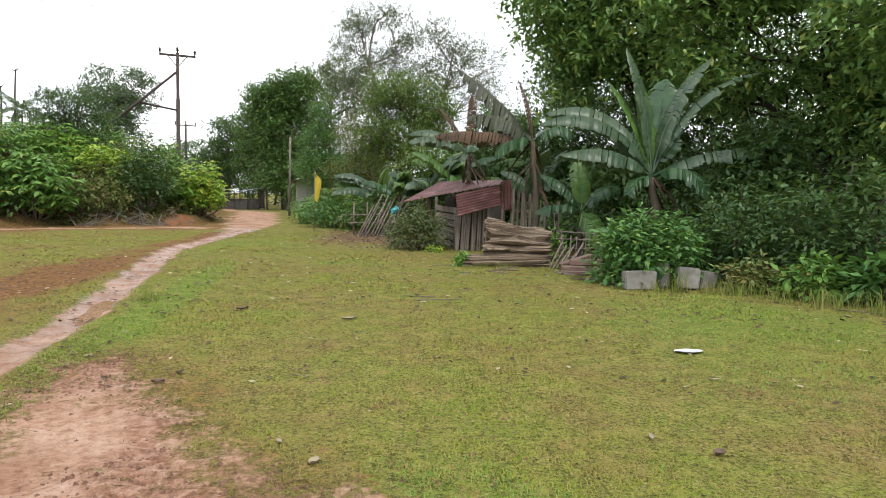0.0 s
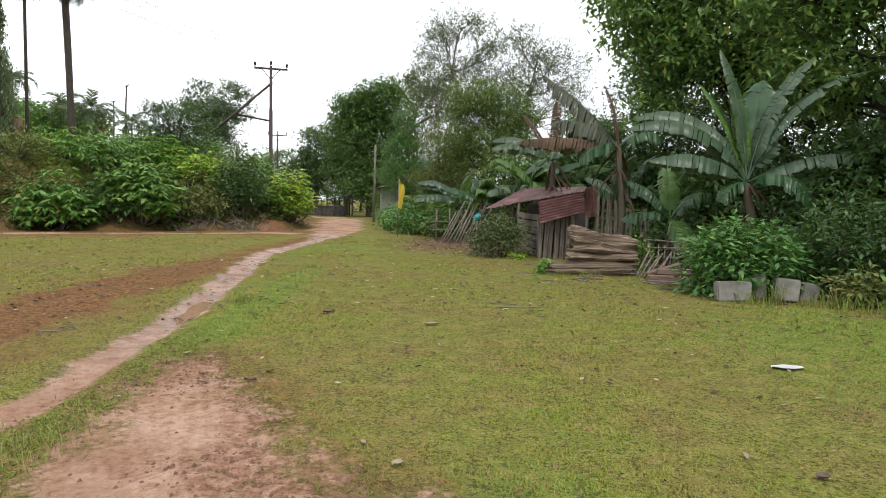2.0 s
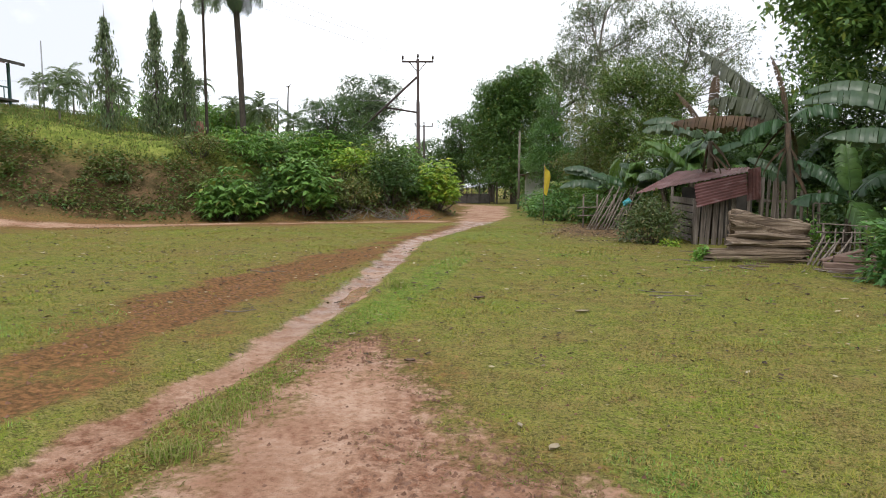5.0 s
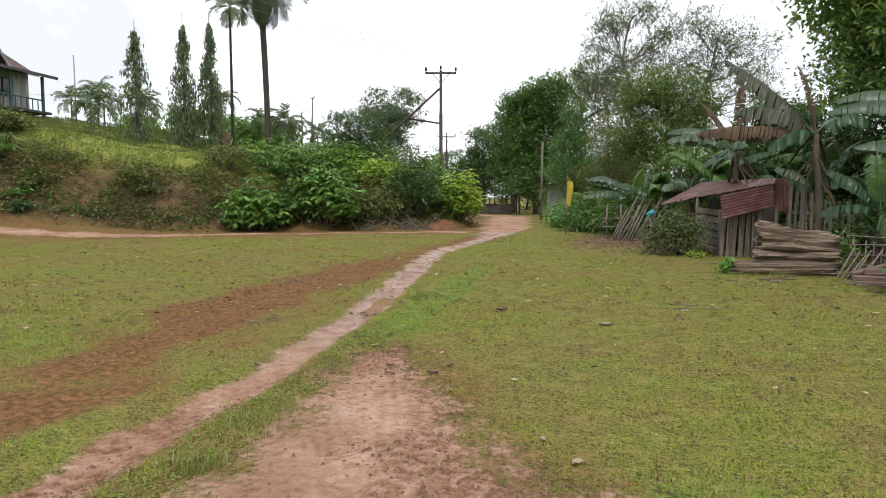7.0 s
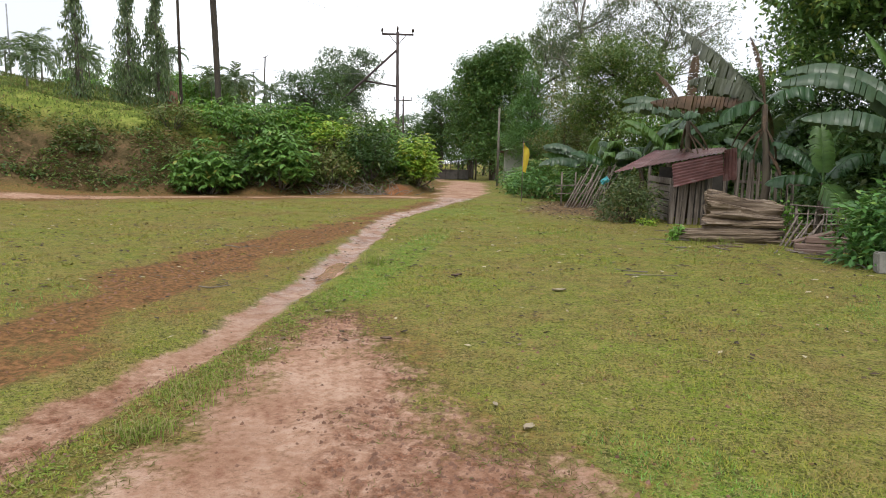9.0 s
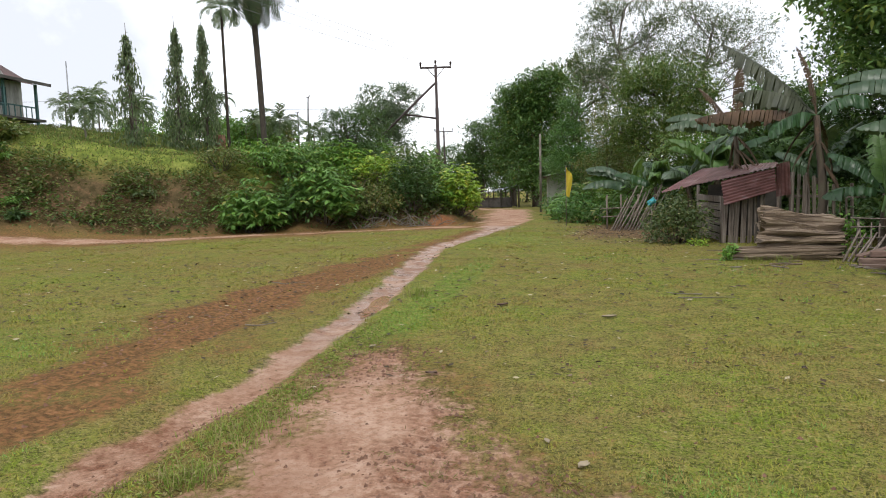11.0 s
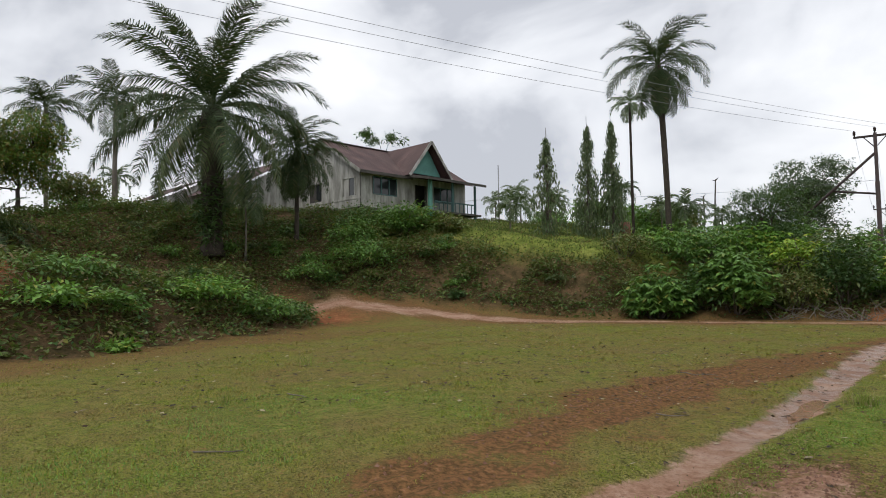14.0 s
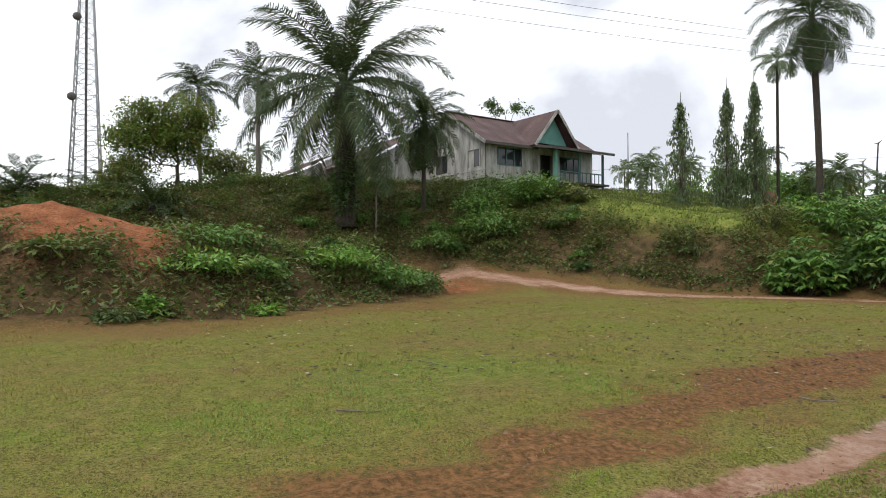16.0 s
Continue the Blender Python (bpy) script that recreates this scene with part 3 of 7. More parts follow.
def frond_mesh(name, length, leaflet, n, rng, curve=0.9, hang=0.5, width=0.035, mat="palm", vee=0.35, tilt=0.9):
    """A feather leaf along +x that arches down: a rib with leaflets on both sides."""
    t = np.linspace(0, 1, 14)
    ang = -curve * t ** 1.5
    dx = np.cos(ang) * length / 13
    dz = np.sin(ang) * length / 13
    rib = np.stack([np.concatenate([[0], np.cumsum(dx[1:])]), np.zeros(14), np.concatenate([[0], np.cumsum(dz[1:])])], -1)
    V1, F1 = tube_arrays(rib, 0.030 * length / 4 * (1.15 - t), 5)
    s = np.repeat(np.linspace(0.14, 0.99, n), 2)
    s = np.clip(s + rng.normal(0, 0.006, len(s)), 0.1, 1)
    side = np.tile([1.0, -1.0], n)
    base = np.stack([np.interp(s, t, rib[:, k]) for k in range(3)], -1)
    a = np.interp(s, t, ang)
    fwd = np.stack([np.cos(a), 0 * a, np.sin(a)], -1)
    upv = np.stack([-np.sin(a), 0 * a, np.cos(a)], -1)
    L = leaflet * (0.35 + 0.65 * np.sin(np.clip(s * 1.05, 0, 1) * math.pi) ** 0.6) * rng.uniform(0.85, 1.1, len(s))
    lat = np.stack([0 * s, side, 0 * s], -1)
    d = lat * 0.85 + fwd * tilt * 0.6 + upv * (vee + rng.normal(0, 0.22, len(s)))[:, None]
    d /= np.linalg.norm(d, axis=1)[:, None]
    down = np.array([0, 0, -1.0])
    mid = base + d * (L * 0.5)[:, None] + down * (L * hang * 0.12)[:, None]
    tip = base + d * (L * 0.85)[:, None] + down * (L * hang * 0.65)[:, None]
    w = fwd * width
    V2 = np.stack([base - w * 0.35, base + w * 0.35, mid + w * 0.55, mid - w * 0.55, tip], 1).reshape(-1, 3)
    i = np.arange(len(s)) * 5
    F2 = [q for k in i.tolist() for q in ([k, k + 1, k + 2, k + 3], [k + 3, k + 2, k + 4])]
    V, F = join_arrays([(V1, F1), (V2, F2)])
    me = bpy.data.meshes.new(name)
    me.from_pydata(V.tolist(), [], F)
    me.materials.append(LEAF[mat])
    return me


def palm(name, x, y, trunk_h, trunk_r, fronds, seed=1, label="", z=None, lean=(0, 0), bark=None, top_r=None, skirt=0, boots=False, category="palm tree", group="", mat="palm"):
    """fronds: list of rings (count, mesh list, lift in degrees, jitter)."""
    rng = np.random.RandomState(seed)
    ob = empty(name, x, y, z)
    n = 16
    pts = straight((0, 0, -0.3), (lean[0], lean[1], trunk_h), rng, 0.008, n)
    t = np.linspace(0, 1, n)
    r = trunk_r + ((top_r or trunk_r * 0.75) - trunk_r) * t + trunk_r * 0.4 * np.exp(-t * 16)
    if boots:
        r = r * (1 + 0.10 * np.sin(np.arange(n) * 2.4))
    tube("trunk", pts, r, bark or M_BARK_PALE, ob, 10)
    crown_c = pts[-1]
    for cnt, meshes, lift, jit in fronds:
        a0 = rng.uniform(0, 360)
        for i in range(cnt):
            f = new("frond", meshes[rng.randint(len(meshes))])
            f.parent = ob
            az = a0 + i * 360 / cnt + rng.normal(0, 9)
            f.matrix_basis = pose(*crown_c, 0, 0, az) @ pose(0, 0, rng.uniform(-0.15, 0.15) * trunk_r * 4, rng.normal(0, 8), -(lift + rng.normal(0, jit)), 0) @ Matrix.Diagonal((*(3 * [rng.uniform(0.88, 1.08)]), 1))
    return tagged(ob, label, category, group)

# ---- hard-surface helpers ----
def beam_bm(a, b, w, h, bev=0.12, roll=0.0, taper=1.0):
    a, b = Vector(a), Vector(b)
    bm = bmesh.new()
    bmesh.ops.create_cube(bm, size=1)
    L = (b - a).length
    for v in bm.verts:
        k = taper if v.co.x > 0 else 1.0
        v.co = Vector((v.co.x * L, v.co.y * w * k, v.co.z * h * k))
    bmesh.ops.bevel(bm, geom=bm.edges[:], offset=min(w, h) * bev, segments=1, affect='EDGES')
    q = (b - a).to_track_quat('X', 'Z').to_matrix().to_4x4() @ Matrix.Rotation(roll, 4, 'X')
    bmesh.ops.transform(bm, matrix=Matrix.Translation((a + b) / 2) @ q, verts=bm.verts)
    return bm


def part(name, bm, mat, parent=None, label="", shade=False):
    me = bpy.data.meshes.new(name)
    bm.to_mesh(me)
    bm.free()
    me.materials.append(mat)
    if shade:
        me.polygons.foreach_set("use_smooth", np.ones(len(me.polygons), bool))
    ob = new(name, me)
    if parent is not None:
        ob.parent = parent
    if label:
        ob["label"] = label
    return ob


def beam(name, a, b, w, h, mat, parent=None, label="", roll=0.0, taper=1.0):
    return part(name, beam_bm(a, b, w, h, 0.12, roll, taper), mat, parent, label)


def sheet(name, p00, p10, p11, p01, n_waves, amp, mat, parent=None, along='u', label="", thick=0.004, ragged=0.0, seed=0):
    """A corrugated sheet over a four-cornered patch; ridges run along u or v."""
    rng = np.random.RandomState(seed)
    c = [np.array(p, float) for p in (p00, p10, p11, p01)]
    nu, nv = (6, n_waves * 6) if along == 'u' else (n_waves * 6, 6)
    u, v = np.meshgrid(np.linspace(0, 1, nu + 1), np.linspace(0, 1, nv + 1))
    if ragged:
        edge = rng.uniform(-ragged, ragged, u.shape)
        if along == 'u':
            u = u + edge * (abs(u - 0.5) > 0.49)
        else:
            v = v + edge * (abs(v - 0.5) > 0.49)
    P = (c[0] * ((1 - u) * (1 - v))[..., None] + c[1] * (u * (1 - v))[..., None] + c[2] * (u * v)[..., None] + c[3] * ((1 - u) * v)[..., None])
    nrm = np.cross(c[1] - c[0], c[3] - c[0])
    nrm /= np.linalg.norm(nrm)
    ph = (v if along == 'u' else u) * n_waves * 2 * math.pi
    P = P + nrm * (amp * np.sin(ph) + rng.normal(0, amp * 0.15, u.shape))[..., None]
    k = P.shape[0] * P.shape[1]
    V = np.vstack([P.reshape(-1, 3), P.reshape(-1, 3) - nrm * thick])
    i = np.arange(k).reshape(P.shape[:2])
    q = np.stack([i[:-1, :-1], i[:-1, 1:], i[1:, 1:], i[1:, :-1]], -1).reshape(-1, 4)
    return mesh_from(name, V, np.vstack([q, q[:, ::-1] + k]), mat, parent, label, shade=True)


# ---- utility poles and wires ----
M_INSUL = surface_mat("brown_porcelain", (0.05, 0.03, 0.03), (0.09, 0.05, 0.045), 4, 0.3, None, 0.05, 0.002)


def utility_pole(x, y, h, rz, brace=False, label=""):
    ob = empty("utility_pole", x, y, None, rz)
    tube("pole", [(0, 0, -0.5), (0, 0, h * 0.33), (0, 0, h * 0.331), (0, 0, h * 0.66), (0, 0, h * 0.661), (0, 0, h)], [.15, .15, .125, .125, .10, .095], M_POLE, ob, 10)
    beam("crossarm", (-1.05, 0.12, h - 0.15), (1.05, 0.12, h - 0.15), 0.1, 0.12, M_POLE, ob)
    for s in (-1, 1):
        beam("arm_brace", (s * 0.55, 0.12, h - 0.2), (0, 0.12, h - 0.85), 0.04, 0.05, M_POLE, ob)
    for dx, zz in ((-1.0, h - 0.09), (0, h), (1.0, h - 0.09)):
        p = [(dx, 0.12 if dx else 0, zz + k) for k in (0, 0.08, 0.1, 0.2, 0.21, 0.3, 0.34)]
        tube("insulator", p, [.03, .03, .085, .06, .085, .06, .02], M_INSUL, ob, 8)
    if brace:
        tube("strut", [(-0.08, 0, h - 1.2), (-4.4, -0.4, h - 5.2)], [.075, .075], M_POLE, ob, 8)
        tube("stay_bar", [(-0.1, 0, h - 3.5), (-2.15, -0.15, h - 3.2)], [.06, .06], M_POLE, ob, 8)
    return tagged(ob, label, "utility pole", "power line poles")


utility_pole(-16.6, 40.75, 8.3, 22, True, "tall rusty steel utility pole with crossarm and slanting strut")
utility_pole(-27.6, 69.7, 7.9, 30, False, "distant steel utility pole with crossarm beside the road")
utility_pole(-19.6, -22, 8.0, 5, False, "rusty steel utility pole standing on the weedy bank")


def wire(a, b, sag, r=0.007, label="thin grey power line wire hung between poles"):
    t = np.linspace(0, 1, 25)[:, None]
    p = np.array(a) * (1 - t) + np.array(b) * t
    p[:, 2] -= sag * 4 * (t * (1 - t))[:, 0]
    ob = tube("power_line", p, np.full(25, r), M_WIRE, None, 4)
    return tagged(ob, label, "wire", "power lines")


for k, (dx, dz) in enumerate(((-0.95, 0.0), (0, 0.1), (0.95, 0.0))):
    wire((-16.6 + dx, 40.75 + dx * 0.35, 10.25 + dz), (-19.6 + dx, -22, 10.3 + dz), 0.75)
    wire((-16.6 + dx, 40.75 + dx * 0.35, 10.25 + dz), (-27.6 + dx, 69.7, 7.9 + dz), 0.5)
wire((-39.0, 30.5, 8.3), (-16.6, 40.75, 7.3), 0.35, 0.010)
wire((-39.0, 30.5, 8.3), (-60.0, 12.5, 9.0), 0.5, 0.010)

# ---- house on the hill ----
M_PLANK = surface_mat("weathered_white_boards", (0.22, 0.215, 0.19), (0.48, 0.475, 0.44), 2.2, 0.85, (1, 1, 0.3), 0.3, 0.01, third=(0.66, 0.65, 0.62), fine=14)
M_TEAL = surface_mat("teal_paint", (0.12, 0.33, 0.28), (0.16, 0.42, 0.36), 1.2, 0.7, None, 0.15, 0.004)
M_TEAL_DK = surface_mat("dull_teal_paint", (0.05, 0.13, 0.13), (0.09, 0.20, 0.20), 1.2, 0.7, None, 0.15, 0.004)
M_ROOF = surface_mat("rusty_brown_roofing", (0.060, 0.030, 0.030), (0.110, 0.058, 0.054), 0.9, 0.7, (1, 1, 0.4), 0.3, 0.01, third=(0.17, 0.10, 0.09), fine=9)
M_DARKWOOD = surface_mat("dark_eave_wood", (0.055, 0.05, 0.045), (0.12, 0.11, 0.10), 3, 0.9, None, 0.3, 0.01)
M_GLASS, _nt, _b = node_mat("dark_window_glass", 0.08)
_b.inputs["Base Color"].default_value = (0.02, 0.024, 0.026, 1)
M_ROOM_SHADE = surface_mat("interior_shade", (0.02, 0.02, 0.02), (0.035, 0.033, 0.03), 2, 0.95)

HK = Vector((-38.5, 19.2, 6.45))
HU, HV = Vector((-0.2, 0.98, 0)).normalized(), Vector((-0.98, -0.2, 0)).normalized()
house = new("house")
house.matrix_basis = Matrix(((HU.x, HV.x, 0, HK.x), (HU.y, HV.y, 0, HK.y), (0, 0, 1, HK.z), (0, 0, 0, 1)))
tagged(house, "old raised wooden house with weathered boards, turquoise gable and rusty roof", "house")


def board_wall(a, b, z0, z1, holes=(), parent=None, mat=None, step=0.24, seed=1, top=None):
    """Upright boards from a to b (u, v pairs), each a board of its own; holes: (from, to, sill, head) along the wall."""
    rng = np.random.RandomState(seed)
    a, b = Vector((*a, 0)), Vector((*b, 0))
    L = (b - a).length
    d = (b - a) / L
    n = max(1, int(L / step))
    wall = mesh_from("wall", *box_arrays([(a + b) / 2], d, L, 0.05, z0 + 0.02, z1 - 0.02, holes, L), M_DARKWOOD, parent)
    items = []
    for i in range(n):
        s0, s1 = i * L / n + 0.006, (i + 1) * L / n - 0.006
        zt = z1 if top is None else top((s0 + s1) / 2)
        spans = [(z0 + rng.uniform(0, 0.03), zt)]
        for h0, h1, sill, head in holes:
            if s0 < h1 - 0.02 and s1 > h0 + 0.02:
                spans = [(z0, sill), (head, zt)]
        for lo, hi in spans:
            items.append((s0, s1, lo, hi))
    for s0, s1, lo, hi in items:
        c = a + d * ((s0 + s1) / 2)
        bm = bmesh.new()
        bmesh.ops.create_cube(bm, size=1)
        out = Vector((d.y, -d.x, 0))
        off = rng.uniform(0.026, 0.038)
        for v in bm.verts:
            q = c + d * (v.co.x * (s1 - s0)) + out * (off + v.co.y * 0.024)
            v.co = Vector((q.x, q.y, lo + (v.co.z + 0.5) * (hi - lo)))
        part("board", bm, mat or M_PLANK, wall)
    return wall


def box_arrays(c, d, L, thick, z0, z1, holes, total):
    """A backing wall split round its holes."""
    cuts = sorted({0.0, total, *[h for q in holes for h in q[:2]]})
    V, F = [], []
    mid = c[0]
    out = Vector((d.y, -d.x, 0))
    for s0, s1 in zip(cuts[:-1], cuts[1:]):
        spans = [(z0, z1)]
        for h0, h1, sill, head in holes:
            if s0 >= h0 - 1e-6 and s1 <= h1 + 1e-6:
                spans = [(z0, sill), (head, z1)]
        for lo, hi in spans:
            if hi - lo < 0.02:
                continue
            n = len(V)
            for zz in (lo, hi):
                for s, o in ((s0, -1), (s1, -1), (s1, 1), (s0, 1)):
                    p = mid + d * (s - total / 2) + out * (o * thick / 2)
                    V.append((p.x, p.y, zz))
            F += [[n + i for i in q] for q in ([0, 3, 2, 1], [4, 5, 6, 7], [0, 1, 5, 4], [1, 2, 6, 5], [2, 3, 7, 6], [3, 0, 4, 7])]
    return np.array(V), F


def window(u0, v0, u1, v1, z0, z1, parent, panes=2, frame_mat=None, shutter=False):
    a, b = Vector((u0, v0, 0)), Vector((u1, v1, 0))
    d = (b - a).normalized()
    fm = frame_mat or M_TEAL_DK
    up = Vector((0, 0, 1))
    win = beam("window", a + up * z0, b + up * z0, 0.10, 0.07, fm, parent)
    beam("lintel", a + up * z1, b + up * z1, 0.10, 0.07, fm, win)
    for i in range(panes + 1):
        p = a + (b - a) * i / panes
        beam("jamb", p + up * (z0 + 0.035), p + up * (z1 - 0.035), 0.08, 0.07, fm, win)
    for i in range(panes):
        p, q = a + (b - a) * (i + 0.06) / panes, a + (b - a) * (i + 0.94) / panes
        out = Vector((d.y, -d.x, 0)) * -0.02
        part("pane", beam_bm(p + up * (z0 + z1) / 2 + out, q + up * (z0 + z1) / 2 + out, 0.01, z1 - z0 - 0.08, 0.02), fm if shutter and i == 0 else M_GLASS, win)
    return win


def side_top(s):
    # the gable end: highest over the middle of the depth
    return 3.05 + 2.5 * (1 - abs(s - 4.0) / 4.0) - 0.05


WF, WT = 0.55, 3.05
board_wall((0, 0), (4.4, 0), WF, WT, [(1.1, 3.2, 1.5, 2.7)], house, seed=2)
board_wall((4.4, 0), (10.2, 0), WF, WT, [(0.6, 1.5, 0.6, 2.5), (2.4, 4.6, 1.4, 2.5)], house, M_PLANK, seed=3)
board_wall((0, 8.0), (0, 0), WF, WT, [(6.1, 7.4, 1.35, 2.6), (2.2, 3.6, 1.35, 2.6)], house, seed=4, top=side_top)
board_wall((10.2, 0), (10.2, 8), WF, WT, [], house, seed=5, top=side_top)
board_wall((10.2, 8), (0, 8), WF, WT, [], house, seed=6)
window(1.1, 0, 3.2, 0, 1.5, 2.7, house, 3)
window(0, 1.9, 0, 0.6, 1.35, 2.6, house, 2, M_PLANK, True)
window(0, 5.8, 0, 4.4, 1.35, 2.6, house, 2, M_DARKWOOD, True)
window(6.8, 0, 9.0, 0, 1.4, 2.5, house, 3)
beam("skirt_board", (-0.05, -0.06, 1.15), (-0.05, 8.0, 1.15), 0.05, 0.10, M_PLANK, house)
part("floor_deck", beam_bm((5.1, 8, WF - 0.08), (5.1, 0, WF - 0.08), 10.2, 0.14, 0.02), M_DARKWOOD, house)
part("porch_deck", beam_bm((6.85, 0, 0.38), (6.85, -2.2, 0.38), 5.5, 0.14, 0.02), M_DARKWOOD, house)
for u in np.arange(0.2, 10.3, 2.0):
    for v in (0.2, 4, 7.8):
        beam("stilt", (u, v, -0.7), (u, v, WF), 0.16, 0.16, M_DARKWOOD, house)
# main roof, ridge along the front
for v0, v1, zz in ((-0.55, 4.0, 1), (8.55, 4.0, -1)):
    for i in range(6):
        u0, u1 = -0.45 + i * 1.85, -0.45 + (i + 1) * 1.85 + 0.06
        lo, hi = 2.86 + 0.006 * i, 5.62 + 0.006 * i
        if zz > 0:
            sheet("roof_sheet", (u0, v0, lo), (u1, v0, lo), (u1, v1, hi), (u0, v1, hi), 9, 0.014, M_ROOF, house, 'v', seed=i)
        else:
            sheet("roof_sheet", (u1, v0, lo), (u0, v0, lo), (u0, v1, hi), (u1, v1, hi), 9, 0.014, M_ROOF, house, 'v', seed=i + 9)
beam("ridge_cap", (-0.5, 4, 5.66), (10.8, 4, 5.66), 0.32, 0.05, M_ROOF, house)
beam("verge_board", (-0.48, -0.6, 2.80), (-0.48, 4.0, 5.56), 0.04, 0.22, M_PLANK, house)
beam("verge_board", (-0.48, 8.6, 2.80), (-0.48, 4.0, 5.56), 0.04, 0.22, M_PLANK, house)
beam("fascia", (-0.45, -0.58, 2.82), (4.2, -0.58, 2.82), 0.04, 0.20, M_DARKWOOD, house)
# front cross gable with its painted face
G0, G1, GM, GZ = 4.0, 7.4, 5.7, 5.6
bm = bmesh.new()
tri = [bm.verts.new(p) for p in ((G0 + 0.2, -0.35, 3.25), (G1 - 0.2, -0.35, 3.25), (GM, -0.35, GZ - 0.12))]
tri2 = [bm.verts.new((v.co.x, -0.27, v.co.z)) for v in tri]
bm.faces.new(tri); bm.faces.new(tri2[::-1])
for i in range(3):
    bm.faces.new((tri[i], tri2[i], tri2[(i + 1) % 3], tri[(i + 1) % 3]))
bmesh.ops.recalc_face_normals(bm, faces=bm.faces)
part("gable_face", bm, M_TEAL, house, "plain turquoise painted gable")
for s, ue in ((1, G0 - 0.45), (-1, G1 + 0.45)):
    for i in range(3):
        v0, v1 = -1.0 + i * 1.72, -1.0 + (i + 1) * 1.72 + 0.05
        a, b2 = (ue, v0, 2.98 + 0.006 * i), (ue, v1, 2.98 + 0.006 * i)
        c2, d2 = (GM, v1, GZ + 0.006 * i), (GM, v0, GZ + 0.006 * i)
        q = (a, b2, c2, d2) if s < 0 else (b2, a, d2, c2)
        sheet("gable_roof_sheet", *q, 9, 0.014, M_ROOF, house, 'v', seed=20 + i)
    beam("gable_verge", (ue, -1.02, 2.94), (GM, -1.02, GZ - 0.02), 0.04, 0.2, M_PLANK, house)
# porch
for i in range(4):
    u0, u1 = 3.7 + i * 1.5, 3.7 + (i + 1) * 1.5 + 0.05
    sheet("porch_roof_sheet", (u0, -2.6, 2.62), (u1, -2.6, 2.62), (u1, -0.3, 3.12), (u0, -0.3, 3.12), 9, 0.014, M_ROOF, house, 'v', seed=30 + i)
beam("porch_fascia", (3.65, -2.62, 2.56), (9.72, -2.62, 2.56), 0.05, 0.18, M_DARKWOOD, house)
beam("porch_fascia", (3.68, -2.62, 2.56), (3.68, -0.3, 3.0), 0.05, 0.18, M_DARKWOOD, house)
for u in (4.55, 6.8, 9.2):
    wd = 0.26 if u < 5 else 0.15
    beam("porch_column", (u, -1.95, -0.25), (u, -1.95, 2.6), wd, wd, M_TEAL if u < 5 else M_TEAL_DK, house)
beam("porch_rail", (5.0, -1.95, 1.15), (9.2, -1.95, 1.15), 0.06, 0.08, M_TEAL_DK, house)
for u in np.arange(5.0, 9.1, 0.42):
    beam("baluster", (u, -1.95, 0.44), (u, -1.95, 1.12), 0.05, 0.05, M_TEAL_DK, house)
# back wing and kitchen
board_wall((-4.0, 8.0), (0.0, 8.0), WF - 0.3, WT - 0.35, [], house, seed=7, top=lambda s: 2.62 + s * 0.53)
board_wall((-4.0, 16.5), (-4.0, 8.0), WF - 0.3, WT - 0.35, [(5.3, 6.7, 1.1, 2.2), (1.6, 2.9, 1.1, 2.2)], house, seed=9)
window(-4.0, 11.2, -4.0, 9.8, 1.1, 2.2, house, 2, M_DARKWOOD, True)
for i in range(5):
    v0, v1 = 7.6 + i * 1.85, 7.6 + (i + 1) * 1.85 + 0.05
    sheet("wing_roof_sheet", (-4.6, v1, 2.5), (-4.6, v0, 2.5), (0.2, v0, 5.1), (0.2, v1, 5.1), 9, 0.014, M_ROOF, house, 'v', seed=40 + i)
board_wall((-6.4, 17.0), (-2.7, 17.0), 0.3, 2.3, [], house, seed=10, top=lambda s: 2.3 + s * 0.47)
board_wall((-6.4, 24.5), (-6.4, 17.0), 0.3, 2.3, [(1.5, 6.0, 1.55, 2.0)], house, seed=8)
for i in range(5):
    v0, v1 = 16.6 + i * 1.65, 16.6 + (i + 1) * 1.65 + 0.05
    sheet("kitchen_roof_sheet", (-7.0, v1, 2.2), (-7.0, v0, 2.2), (-2.6, v0, 4.3), (-2.6, v1, 4.3), 9, 0.014, M_ROOF, house, 'v', seed=50 + i)
# added solid box, its near-black colour replaces the rooms' own darkness
part("dark_core", beam_bm((5.1, 7.6, 1.7), (5.1, 0.6, 1.7), 9.4, 2.2, 0.01), M_ROOM_SHADE, house, "near-black box standing for the unlit rooms")

mast = empty("flag_pole", -37.6, 30.2)
tube("mast", [(0, 0, -0.3), (0, 0, 4.2)], [.05, .035], M_GALV, mast, 8)
tagged(mast, "bare slim flag pole beside the porch", "flag pole")

# ---- lattice tower far off ----
tower = empty("radio_tower", -109.5, -11.6)
TB = tower.matrix_basis.translation.z
M_TOWER = surface_mat("pale_painted_steel", (0.30, 0.31, 0.33), (0.45, 0.46, 0.48), 1, 0.5)


def tower_half(z):
    return 2.35 - 0.040 * z


